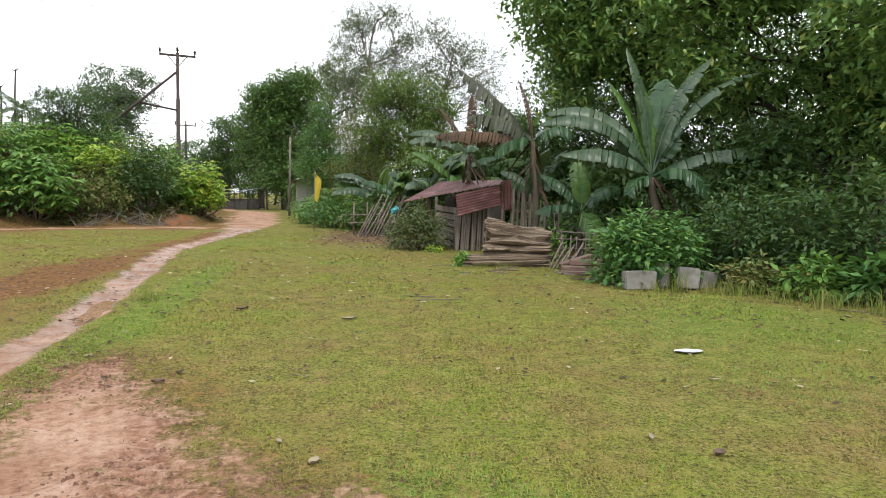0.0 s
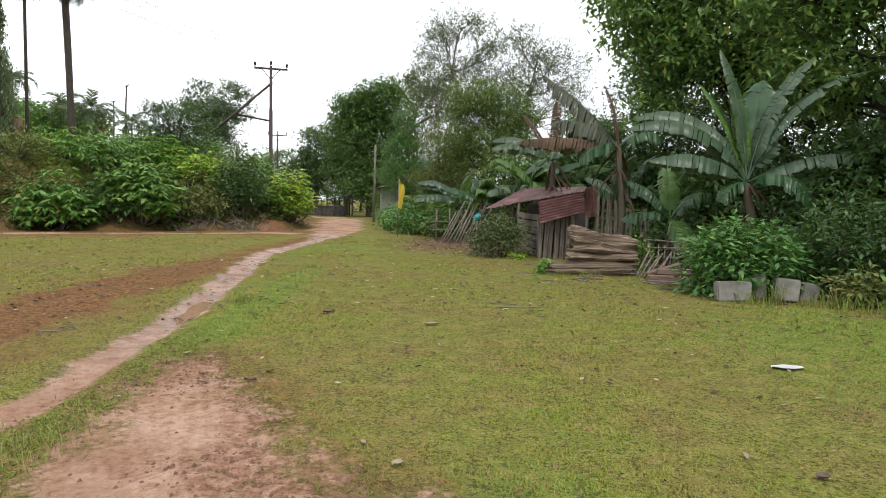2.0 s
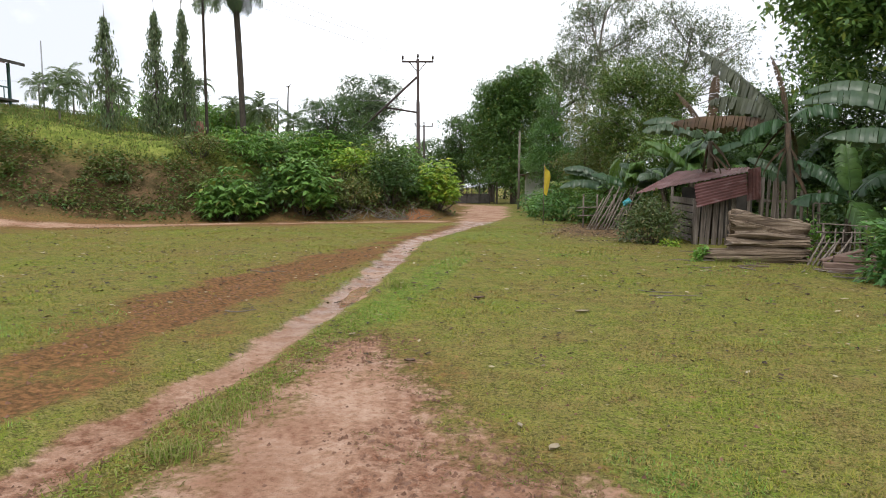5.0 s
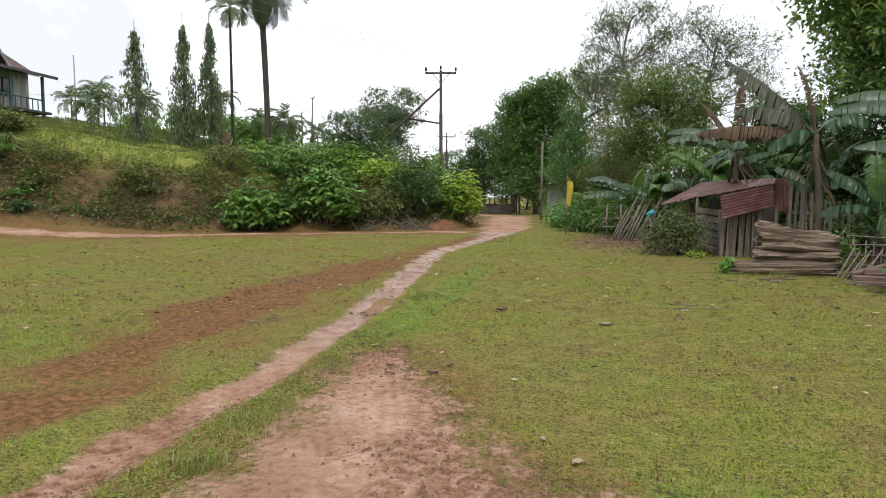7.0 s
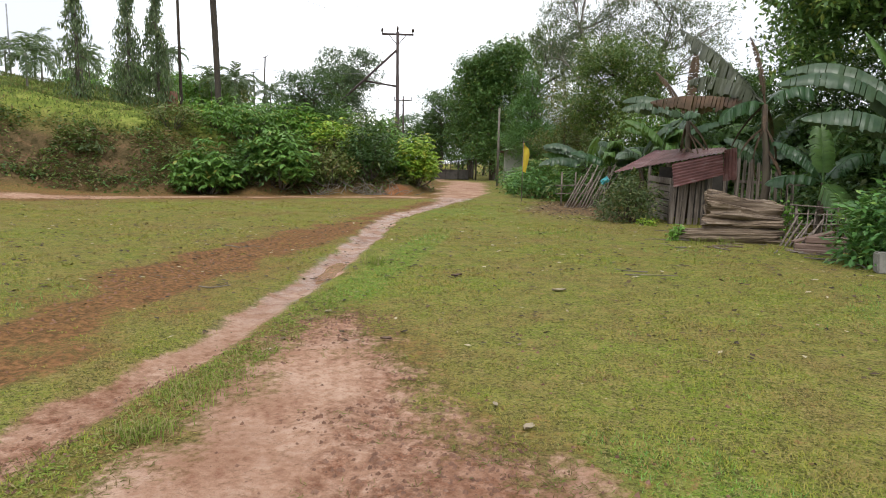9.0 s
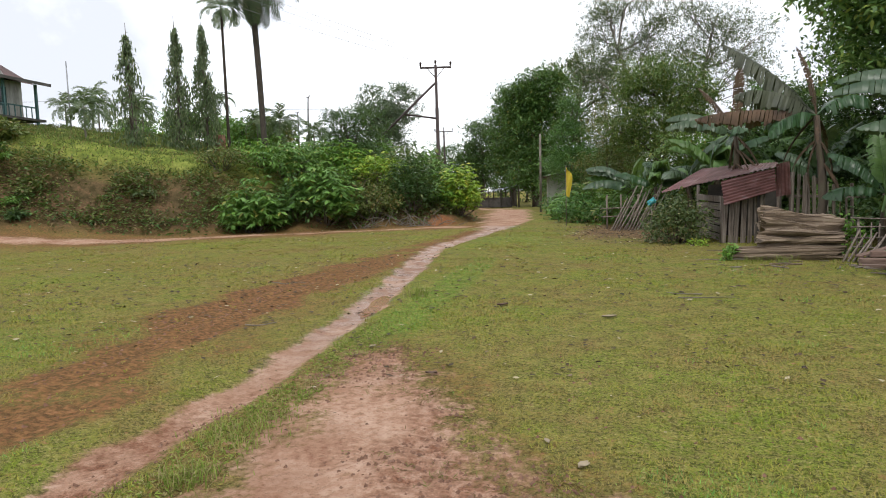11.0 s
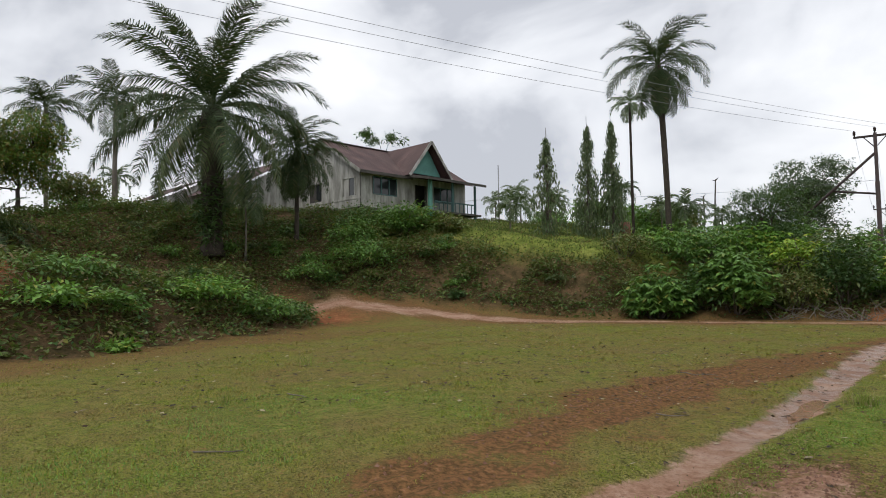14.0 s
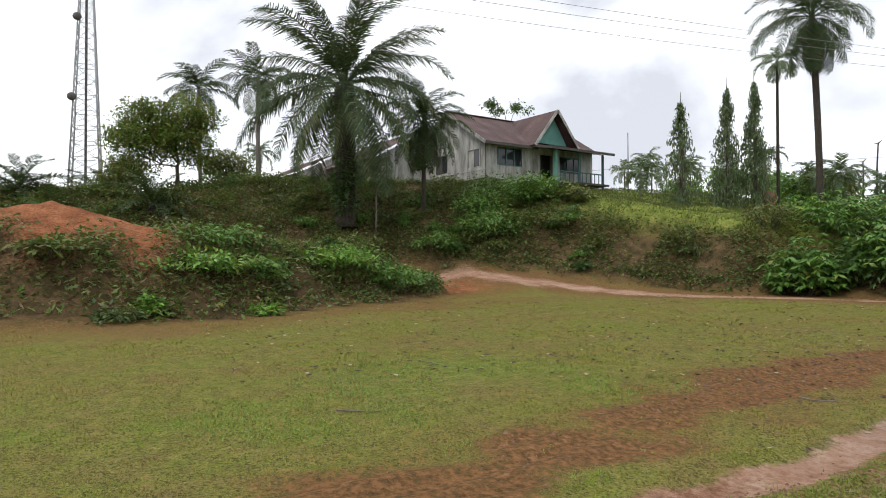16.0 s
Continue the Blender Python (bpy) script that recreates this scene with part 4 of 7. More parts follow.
TH = 44.0 - TB
lev = list(np.arange(0, TH + 0.1, 2.3))
for sx, sy in ((-1, -1), (1, -1), (1, 1), (-1, 1)):
    tube("tower_leg", [(sx * tower_half(z), sy * tower_half(z), z) for z in (-0.5, TH)], [.13, .10], M_TOWER, tower, 6)
for z0, z1 in zip(lev[:-1], lev[1:]):
    h0, h1 = tower_half(z0), tower_half(z1)
    bars = []
    for (ax, ay), (bx, by) in (((-1, -1), (1, -1)), ((1, -1), (1, 1)), ((1, 1), (-1, 1)), ((-1, 1), (-1, -1))):
        bars.append(tube_arrays([(ax * h1, ay * h1, z1), (bx * h1, by * h1, z1)], [.05, .05], 4))
        bars.append(tube_arrays([(ax * h0, ay * h0, z0), (bx * h1, by * h1, z1)], [.045, .045], 4))
        bars.append(tube_arrays([(bx * h0, by * h0, z0), (ax * h1, ay * h1, z1)], [.045, .045], 4))
    for V, F in bars:
        mesh_from("brace", V, F, M_TOWER, tower)
beam("cable_ladder", (0.2, 0, 0), (0.2, 0, TH), 0.35, 0.2, M_DARKWOOD, tower)
for z, dy in ((TH - 6.5, -1.0), (TH - 18.5, -1.6), (TH - 2.5, -0.8)):
    tube("dish", [(tower_half(z), dy - 0.1, z), (tower_half(z) + 0.25, dy - 0.1, z), (tower_half(z) + 0.5, dy - 0.1, z)], [.5, .62, .15], M_DARKWOOD, tower, 12)
for dy in (-0.9, 0.2, 1.0):
    beam("panel_antenna", (tower_half(TH) + 0.3, dy, TH - 3.0), (tower_half(TH) + 0.3, dy, TH - 0.5), 0.25, 0.3, M_TOWER, tower)
tagged(tower, "tall pale steel lattice tower with dish antennas", "tower")

# ---- palms and slim trees on the hill ----
prng = np.random.RandomState(77)
F_OIL = [frond_mesh("oil_frond", 4.6, 0.75, 62, prng, c, 0.75, 0.05) for c in (1.0, 1.3, 0.8)]
F_OIL_OLD = [frond_mesh("old_oil_frond", 4.4, 0.7, 54, prng, 1.2, 1.2, 0.05, "dry")]
F_COCO = [frond_mesh("coconut_frond", 3.2, 0.8, 44, prng, c, 1.0, 0.06) for c in (1.2, 1.6)]
F_SMALL = [frond_mesh("areca_frond", 1.5, 0.5, 20, prng, c, 0.9, 0.07, "mast") for c in (1.3, 1.7)]
F_YOUNG = [frond_mesh("young_palm_frond", 2.6, 0.55, 36, prng, 1.1, 0.5, 0.05)]
M_FIBRE = surface_mat("palm_fibre", (0.030, 0.024, 0.018), (0.085, 0.066, 0.048), 9, 0.95, (1, 1, 0.4), 0.9, 0.05)

F_BIG = [frond_mesh("oil_frond", 7.0, 1.1, 92, prng, c, 1.0, 0.06, vee=0.15) for c in (1.2, 1.55, 1.85)]
F_MEDIUM = [frond_mesh("oil_frond", 3.3, 0.62, 48, prng, c, 1.1, 0.055) for c in (1.3, 1.7)]
F_BIG_OLD = [frond_mesh("old_oil_frond", 5.6, 1.1, 70, prng, 1.0, 1.4, 0.07, "olive2")]
palm("oil_palm", -35.0, 8.8, 11.1 - gnd(-35.0, 8.8), 0.5, [(4, F_BIG[:2], 82, 5), (6, F_BIG[:2], 62, 7), (8, F_BIG[:2], 40, 8), (9, F_BIG[:2], 14, 8), (8, F_BIG[:1], -14, 9), (8, F_BIG_OLD, -38, 10)], 5,
     "big spreading oil palm with a fern-covered trunk on the bank", boots=True, bark=M_FIBRE, top_r=0.62)
palm("oil_palm", -35.5, 13.6, 9.6 - gnd(-35.5, 13.6), 0.14, [(5, F_MEDIUM, 76, 8), (8, F_MEDIUM, 45, 9), (9, F_MEDIUM, 10, 9), (9, F_MEDIUM, -25, 9), (7, F_MEDIUM, -55, 9)], 6, "smaller oil palm with dark drooping fronds before the house wing", boots=True, bark=M_FIBRE)
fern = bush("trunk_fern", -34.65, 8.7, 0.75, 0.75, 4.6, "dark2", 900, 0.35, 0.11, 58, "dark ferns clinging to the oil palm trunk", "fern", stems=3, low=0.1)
F_TALL = [frond_mesh("oil_frond", 3.9, 0.66, 56, prng, c, 1.0, 0.05, vee=0.2) for c in (1.6, 2.0)]
F_TALL_OLD = [frond_mesh("old_oil_frond", 2.8, 0.7, 46, prng, 0.7, 1.5, 0.05, "palm")]
palm("oil_palm", -22.2, 29.5, 13.5 - gnd(-22.2, 29.5), 0.155, [(5, F_TALL, 80, 6), (8, F_TALL, 52, 8), (9, F_TALL, 20, 8), (7, F_TALL_OLD, -30, 9), (7, F_TALL_OLD, -58, 8), (5, F_TALL_OLD, -78, 5)], 8,
     "very tall slender oil palm with hanging dark fronds", bark=M_FIBRE, top_r=0.165, lean=(-0.12, -0.35))
palm("coconut_palm", -47.8, 5.7, 8.0, 0.17, [(7, F_COCO, 48, 8), (8, F_COCO, 12, 9), (6, F_COCO, -25, 9)], 11, "coconut palm with a pale slim trunk behind the bank", group="coconut palms")
palm("coconut_palm", -50.2, 2.0, 7.8, 0.15, [(7, F_COCO, 50, 8), (7, F_COCO, 15, 9), (5, F_COCO, -25, 9)], 12, "tall thin coconut palm with a drooping crown", lean=(0.2, -0.2), group="coconut palms")
palm("areca_palm", -27.5, 33.0, 8.9, 0.10, [(5, F_SMALL, 50, 10), (6, F_SMALL, 5, 10), (3, F_SMALL, -40, 8)], 13, "tall thin areca palm with a small crown", bark=M_BARK_DARK, group="areca palms")
for k, (x, y, h, s) in enumerate(((-34.6, 10.4, 2.9, 2), (-43.1, 34.3, 2.2, 3), (-42.0, 35.6, 3.2, 4), (-27.6, 36.0, 2.3, 5), (-26.3, 36.6, 2.0, 6), (-24.8, 34.6, 2.6, 16),
                                  (-34.5, 32.5, 2.4, 7), (-31.3, 26.0, 1.9, 8), (-28.9, 33.5, 3.4, 9), (-24.2, 37.5, 2.4, 10), (-53.0, 6.5, 3.5, 11), (-22.5, 38.5, 1.8, 12), (-40.2, 38.5, 2.0, 14), (-37.8, 32.5, 1.5, 15))):
    palm("areca_palm", x, y, h, 0.06, [(4, F_SMALL, 60, 10), (6, F_SMALL, 25, 10), (4, F_SMALL, -15, 10)], 100 + s, "young areca palm with feathery green fronds", group="areca palms")
for k, (x, y) in enumerate(((-30.5, -2.6), (-39.0, -7.2), (-34.5, -5.0), (-37.0, -1.0), (-44.0, -4.0))):
    palm("young_oil_palm", x, y, 0.35, 0.3, [(6, F_YOUNG, 65, 8), (9, F_YOUNG, 35, 9), (8, F_YOUNG, 5, 8)], 60 + k, "low young oil palm with arching dark green fronds", bark=M_FIBRE, group="young oil palms")


def column_tree(x, y, h, w, seed, thin=1.0):
    """A slim weeping mast tree: a straight stem, drooping leafy twigs close round it."""
    rng = np.random.RandomState(seed)
    ob = empty("mast_tree", x, y)
    tube("trunk", [(0, 0, -0.2), (0.03, 0, h * 0.5), (0, 0, h)], [.10, .07, .012], M_BARK, ob, 7)
    P, wood = [], []
    for i in range(int(170 * thin)):
        t = rng.uniform(0.03, 0.93) ** 0.95
        z = h * t
        r = w * 1.4 * (1.0 - t) ** 1.0 * rng.uniform(0.25, 1.25) * (0.6 + 0.4 * min(1, t * 6))
        a = rng.uniform(0, 6.28)
        e = np.array([math.cos(a) * r, math.sin(a) * r, z - 0.35 * r - 0.25])
        p = limb((0, 0, z), e, rng, 0.08, 4)
        wood.append(tube_arrays(p, [.02, .014, .01, .005], 4, False))
        k = int(24 * rng.uniform(0.6, 1.3))
        P.append(e + rng.normal(0, 1, (k, 3)) * np.array([0.14, 0.14, 0.22]) * (1.15 - 0.75 * t))
    mesh_from("branchwork", *join_arrays(wood), M_BARK, ob)
    V, F = leaf_arrays(np.vstack(P), 0.26, 0.075, rng, 1.25)
    mesh_from("crown", V, F, LEAF["mast"], ob)
    return tagged(ob, "slim columnar weeping mast tree with hanging dark leaves", "tree", "mast trees")


column_tree(-29.3, 27.3, 6.6, 0.95, 31, 0.75)
column_tree(-28.95, 30.5, 7.9, 0.85, 32, 1.15)
column_tree(-27.85, 31.5, 8.2, 0.80, 33, 1.1)

tree("tree", -42.2, 0.3, [(0, 0.6, 4.6, 1.5, 1.4, 1.5), (-0.4, -1.7, 4.1, 1.5, 1.6, 1.5), (0.2, -2.6, 2.8, 1.4, 1.2, 1.3), (0, -0.6, 3.2, 1.4, 1.6, 1.3), (0.4, 1.1, 2.6, 1.0, 0.8, 1.0)], 0.16, "bright2", 190, 46, 0.24, 0.12, 0.42,
     seed=41, label="leafy light green tree with a forked trunk behind the bank", trunk_top=3.6, twigs=0.8)
tree("tree", -41.0, -2.2, [(0, 0, 1.3, 0.9, 1.0, 0.9), (0.3, -0.9, 0.9, 0.8, 0.8, 0.7)], 0.07, "olive", 50, 34, 0.26, 0.12, 0.4, seed=42, label="thin straggly olive green tree behind the bank", trunk_top=1.3)
tree("tree", -46.0, 3.4, [(0, 0, 1.4, 1.3, 1.6, 1.2)], 0.08, "olive", 40, 45, 0.26, 0.12, 0.4, seed=43, label="rounded olive shrub tree behind the bank", trunk_top=1.2)
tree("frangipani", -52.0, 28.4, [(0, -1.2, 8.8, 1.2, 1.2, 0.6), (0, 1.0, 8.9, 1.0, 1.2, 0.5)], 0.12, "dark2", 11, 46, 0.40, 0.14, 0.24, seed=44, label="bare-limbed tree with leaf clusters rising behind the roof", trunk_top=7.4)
for k, (x, y, rr) in enumerate(((-56, 4.5, 1.9), (-55, 38, 1.3), (-47, 44, 1.4), (-40, 47, 1.5), (-33, 44, 1.6), (-36, 38.5, 1.3), (-30.5, 38.5, 1.4))):
    tree("tree", x, y, [(0, 0, rr * 0.9, rr, rr, rr * 0.75), (rr * 0.7, rr * 0.6, rr * 0.7, rr * 0.7, rr * 0.7, rr * 0.6)], 0.10, ("mid", "olive", "bright")[k % 3], 45, 40, 0.32, 0.16, 0.5,
         seed=300 + k, label="low spreading garden tree behind the hill crest", trunk_top=rr * 0.9, group="garden trees")
for x, y, h in ((-32.9, 50.2, 5.0), (-39.3, 57.9, 3.9)):
    ob = empty("dead_palm", x, y)
    rr = np.random.RandomState(int(h * 10))
    tube("trunk", straight((0, 0, -0.3), (0.1, 0, h), rr, 0.01, 8), np.linspace(.09, .05, 8), M_BARK_DARK, ob, 7)
    for k in range(3):
        a = k * 2.1
        tube("stub", [(0.1, 0, h - 0.1), (0.1 + 0.28 * math.cos(a), 0.28 * math.sin(a), h + 0.15 - 0.1 * k)], [.05, .02], M_BARK_DARK, ob, 5)
    tagged(ob, "bare dead palm stem with a few stubs", "dead tree")
M_RUSTPAINT = surface_mat("faded_orange_paint", (0.25, 0.10, 0.06), (0.36, 0.17, 0.11), 3, 0.7)
ob = empty("water_drum", -27.9, 32.6)
tube("drum", [(0, 0, -0.05), (0, 0, 0.02), (0, 0, 0.4), (0, 0, 0.41), (0, 0, 1.1), (0, 0, 1.12)], [.36, .37, .37, .385, .37, .33], M_RUSTPAINT, ob, 14)
tagged(ob, "faded orange drum among the garden palms", "drum")

# ---- shrubs along the foot of the bank and beside the pole ----
for k, (x, y, rx, ry, h, leaf, n, size) in enumerate((
        (-18.6, 23.6, 1.3, 1.0, 2.3, "mid", 1500, 0.34), (-16.2, 25.6, 1.5, 1.1, 2.7, "mid", 1700, 0.34), (-17.4, 25.2, 1.2, 1.0, 2.0, "dark", 1000, 0.32), (-14.4, 27.0, 1.2, 1.0, 2.0, "olive", 900, 0.22),
        (-13.1, 28.6, 1.15, 1.0, 3.0, "dark2", 1800, 0.26), (-11.6, 31.0, 1.0, 1.0, 2.6, "yellow", 1700, 0.26), (-12.4, 30.4, 1.0, 0.9, 1.6, "bright", 900, 0.24), (-20.6, 24.9, 0.9, 0.9, 1.3, "olive", 700, 0.2),
        (-22.2, 26.0, 1.2, 0.9, 1.3, "olive", 800, 0.2), (-15.2, 29.2, 1.4, 1.2, 1.7, "yellow", 1000, 0.24), (-19.2, 27.4, 1.6, 1.3, 2.0, "mid", 1200, 0.28), (-21.5, 28.2, 1.3, 1.2, 1.5, "bright", 900, 0.22),
        (-17.6, 29.6, 1.6, 1.3, 2.0, "bright", 1100, 0.26), (-20.4, 31.6, 1.5, 1.3, 1.8, "mid", 1000, 0.26), (-13.9, 32.0, 1.3, 1.2, 2.2, "mid", 1100, 0.26), (-24.0, 30.5, 1.2, 1.1, 1.1, "mid", 700, 0.22),
        (-15.8, 34.5, 1.6, 1.4, 2.4, "olive", 1000, 0.28), (-19.0, 36.0, 2.0, 1.6, 2.6, "mid", 1200, 0.3), (-24.0, 39.0, 2.2, 1.8, 2.2, "bright", 1200, 0.28))):
    bush("shrub", x * 1.025, y * 1.025, rx, ry, h, leaf, int(n * 1.8), size * 0.66, size * 0.30, 500 + k, "broad-leaved green shrub on the earth bank", group="bank shrubs", stems=7, low=0.3, fan=6 if leaf in ("mid", "yellow", "bright") else 0)
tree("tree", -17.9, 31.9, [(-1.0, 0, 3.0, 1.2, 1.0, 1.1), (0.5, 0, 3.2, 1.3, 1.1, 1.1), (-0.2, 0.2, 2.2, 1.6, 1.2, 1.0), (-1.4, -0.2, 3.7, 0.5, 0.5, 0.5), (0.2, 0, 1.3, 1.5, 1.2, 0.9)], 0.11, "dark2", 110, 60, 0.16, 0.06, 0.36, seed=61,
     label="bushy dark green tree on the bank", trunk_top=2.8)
tree("tree", -26.8, 53.7, [(-1.2, 0, 5.4, 2.0, 2.0, 1.9), (1.2, 0, 5.6, 1.9, 2.0, 2.0), (0, 0, 4.0, 2.9, 2.3, 1.8), (0, 0, 2.2, 3.0, 2.3, 1.8)], 0.25, "grey2", 170, 55, 0.26, 0.12, 0.5, seed=62, label="round-topped grey-green tree behind the bank", trunk_top=5)

for k, (x, y, rx, ry, h, leaf, n) in enumerate(((-32.9, 19.6, 1.1, 1.5, 1.9, "mid", 2200), (-32.0, 21.6, 0.9, 1.2, 1.0, "olive", 1300), (-33.8, 17.6, 1.0, 1.2, 1.2, "olive", 1300))):
    bush("shrub", x, y, rx, ry, h, leaf, n, 0.22, 0.10, 560 + k, "leafy garden shrub on the crest before the house", group="crest shrubs", stems=6, low=0.15)

# ---- bank weeds and dry trash ----
wr = np.random.RandomState(90)


def bank_points(n, lo=0.2, hi=9.0):
    x, y = wr.uniform(-46, -10, n), wr.uniform(-14, 34, n)
    hs, ms = inside_dist(x, y, HILL), inside_dist(x, y, MOUND)
    _, _, bk, rd, _, gr = ground_masks(x, y)
    rdist, rw = seg_dist(x, y, SIDE_ROAD)
    bare = smooth((ms + 0.3) / 0.5) * smooth((2.6 - ms) / 0.8) * (0.30 + 0.45 * waves(x, y, 1.1, 92))
    keep = (wr.uniform(0, 1, n) > bare) & (bk > 0.6) & (rd < 0.45) & (rdist > rw + 0.2) & ((hs > lo) | (ms > lo)) & (hs < hi + 4)
    return x[keep], y[keep]


def scatter_leaves(name, n, per, size, width, leaf, spread, rise, label, thin=0.0):
    x, y = bank_points(n)
    x, y = np.repeat(x, per), np.repeat(y, per)
    x = x + wr.normal(0, spread, len(x))
    y = y + wr.normal(0, spread, len(y))
    z = height(x, y) + np.abs(wr.normal(0, rise, len(x))) * (1 + 0.4 * waves(x, y, 0.9, 91))
    V, F = leaf_arrays(np.stack([x, y, np.maximum(z, height(x, y) + 0.01)], -1), size, width, wr, -0.15)
    return tagged(mesh_from(name, V, F, LEAF[leaf]), label, "undergrowth", kind="stuff")


scatter_leaves("undergrowth", 14500, 20, 0.22, 0.085, "weed", 0.40, 0.24, "tangled olive weeds and ferns covering the bank")
scatter_leaves("dry_undergrowth", 5200, 12, 0.26, 0.032, "dry", 0.34, 0.12, "dry brown fern fronds and stalks on the bank")
scatter_leaves("creepers", 4200, 22, 0.18, 0.11, "dark", 0.34, 0.20, "green creepers in patches on the bank")
sx_, sy_ = wr.uniform(-46, -18, 30000), wr.uniform(12, 40, 30000)
keep_ = (ground_masks(sx_, sy_)[5] > 0.4) & (wr.uniform(0, 1, 30000) < 0.75 + 0.4 * waves(sx_, sy_, 0.8, 93))
sx_, sy_ = np.repeat(sx_[keep_], 4), np.repeat(sy_[keep_], 4)
sx_, sy_ = sx_ + wr.normal(0, 0.12, len(sx_)), sy_ + wr.normal(0, 0.12, len(sy_))
V, F = leaf_arrays(np.stack([sx_, sy_, height(sx_, sy_) + 0.01], -1), 0.22, 0.035, wr, -0.9)
tagged(mesh_from("slope_grass", V, F, LEAF["weed"]), "rough grass growing over the sunny slope", "grass", kind="stuff")
for k, (x, y, rx, ry, h, leaf, n) in enumerate(((-31.6, 15.9, 1.5, 1.5, 1.4, "mid", 1600), (-34.8, 17.8, 1.6, 1.6, 1.9, "dark", 2200), (-33.4, 16.4, 1.4, 1.4, 1.5, "mid", 1500), (-31.6, 17.6, 1.0, 1.0, 0.9, "weed", 700), (-24.0, 5.6, 1.4, 1.4, 0.8, "bright", 1300), (-24.8, 8.0, 1.3, 1.3, 0.8, "mid", 1200),
                                                (-22.6, 1.2, 1.2, 1.4, 0.7, "mid", 900), (-20.0, 0.6, 0.9, 1.2, 0.6, "bright", 700), (-18.3, -0.6, 0.35, 0.35, 0.45, "bright", 260), (-25.9, 9.6, 0.8, 0.8, 0.6, "dark", 500),
                                                (-19.6, -3.0, 0.9, 0.9, 0.5, "weed", 500), (-32.5, 13.0, 1.3, 1.0, 0.9, "mid", 800), (-33.5, 9.0, 1.4, 1.0, 0.7, "weed", 700), (-18.9, 2.3, 0.4, 0.4, 0.4, "bright", 220),
                                                (-27.5, 19.4, 0.6, 0.6, 0.5, "mid", 250), (-30.0, 19.0, 0.9, 0.8, 0.6, "weed", 400), (-21.2, 2.6, 0.7, 0.9, 0.6, "mid", 500), (-31.8, 1.5, 1.2, 1.0, 0.8, "weed", 600))):
    bush("bank_bush", x, y, rx, ry, h, leaf, int(n * 1.5), 0.16, 0.075, 700 + k, "leafy green weed bush growing on the bank", "bush", group="bank bushes", stems=5)
hb = np.random.RandomState(97)
hx, hy = bank_points(900, 0.25, 5.0)
for k, (x, y) in enumerate(list(zip(hx, hy))[:110]):
    r, h = hb.uniform(0.35, 0.85), hb.uniform(0.25, 0.75)
    leaf = ("weed", "dark2", "olive2", "mid", "weed", "dark")[hb.randint(6)]
    bush("bank_bush", float(x), float(y), r, r * 0.8, h, leaf, int(150 + 260 * r), 0.17, 0.07, 1500 + k, "low weed clump spreading over the bank", "bush", group="weed clumps", stems=0, low=0.05)
# brush heap beside the road
br = np.random.RandomState(95)
for k in range(70):
    t = br.uniform()
    x, y = -15.3 + 3.9 * t + br.normal(0, 0.3), 26.6 + 2.3 * t + br.normal(0, 0.3)
    a = br.uniform(0, 6.28)
    L = br.uniform(0.5, 1.3)
    z = gnd(x, y)
    ob = tube("dry_branch", limb((x, y, z), (x + L * math.cos(a), y + L * math.sin(a) * 0.6, max(gnd(x + L * math.cos(a), y + L * math.sin(a) * 0.6), z - 0.3) + br.uniform(0.02, 0.5)), br, 0.12, 5),
              np.linspace(0.022, 0.008, 5), M_BARK_PALE, None, 5)
    tagged(ob, "dry grey branch lying on the bank edge", "branch", "brush heap")

# ---- trees right of the road ----
tree("tree", -23.6, 71.2, [(0, 0, 6.5, 2.6, 2.5, 2.8), (-1, 0, 4.0, 2.6, 2.5, 2.5)], 0.3, "dark2", 120, 60, 0.32, 0.15, 0.6, seed=201, label="tall dark tree beyond the bend of the road", trunk_top=7)
tree("tree", -14.2, 58.4, [(-1.2, 0, 9.6, 2.4, 2.4, 2.4), (1.4, 0, 10.2, 2.3, 2.4, 2.2), (0, 0, 6.8, 3.2, 2.8, 2.6), (0.3, -0.5, 3.6, 3.0, 2.6, 2.4)], 0.35, "dark", 300, 60, 0.34, 0.15, 0.62, seed=202, label="broad dense dark green tree beside the road", trunk_top=9)
tree("tree", -18.2, 64.5, [(0, 0, 8.0, 2.5, 2.4, 2.6), (0.5, 0, 4.6, 2.8, 2.5, 2.8)], 0.3, "dark", 160, 60, 0.34, 0.15, 0.6, seed=203, label="dense roadside tree with dark foliage", trunk_top=8)
tree("tree", -12.2, 69.0, [(-1.5, 0, 13.6, 2.4, 2.2, 1.8), (1.4, 0, 14.2, 2.4, 2.2, 1.8), (3.4, 0, 12.2, 2.2, 2, 1.8), (0, 0, 9.5, 3.6, 2.4, 3.2)], 0.4, "olive2", 190, 40, 0.3, 0.13, 0.55, seed=204, label="spreading tree with dark bare limbs showing through", trunk_top=12, bark=M_BARK_DARK, shell=0.7)
tree("tree", -7.7, 41.4, [(0, 0, 6.3, 0.7, 0.7, 1.2), (0, 0, 4.6, 1.5, 1.4, 1.3), (0, 0, 3.0, 1.9, 1.8, 1.4)], 0.14, "fresh", 190, 70, 0.15, 0.05, 0.34, seed=205, label="conical light green tree with fine foliage", trunk_top=6.8)
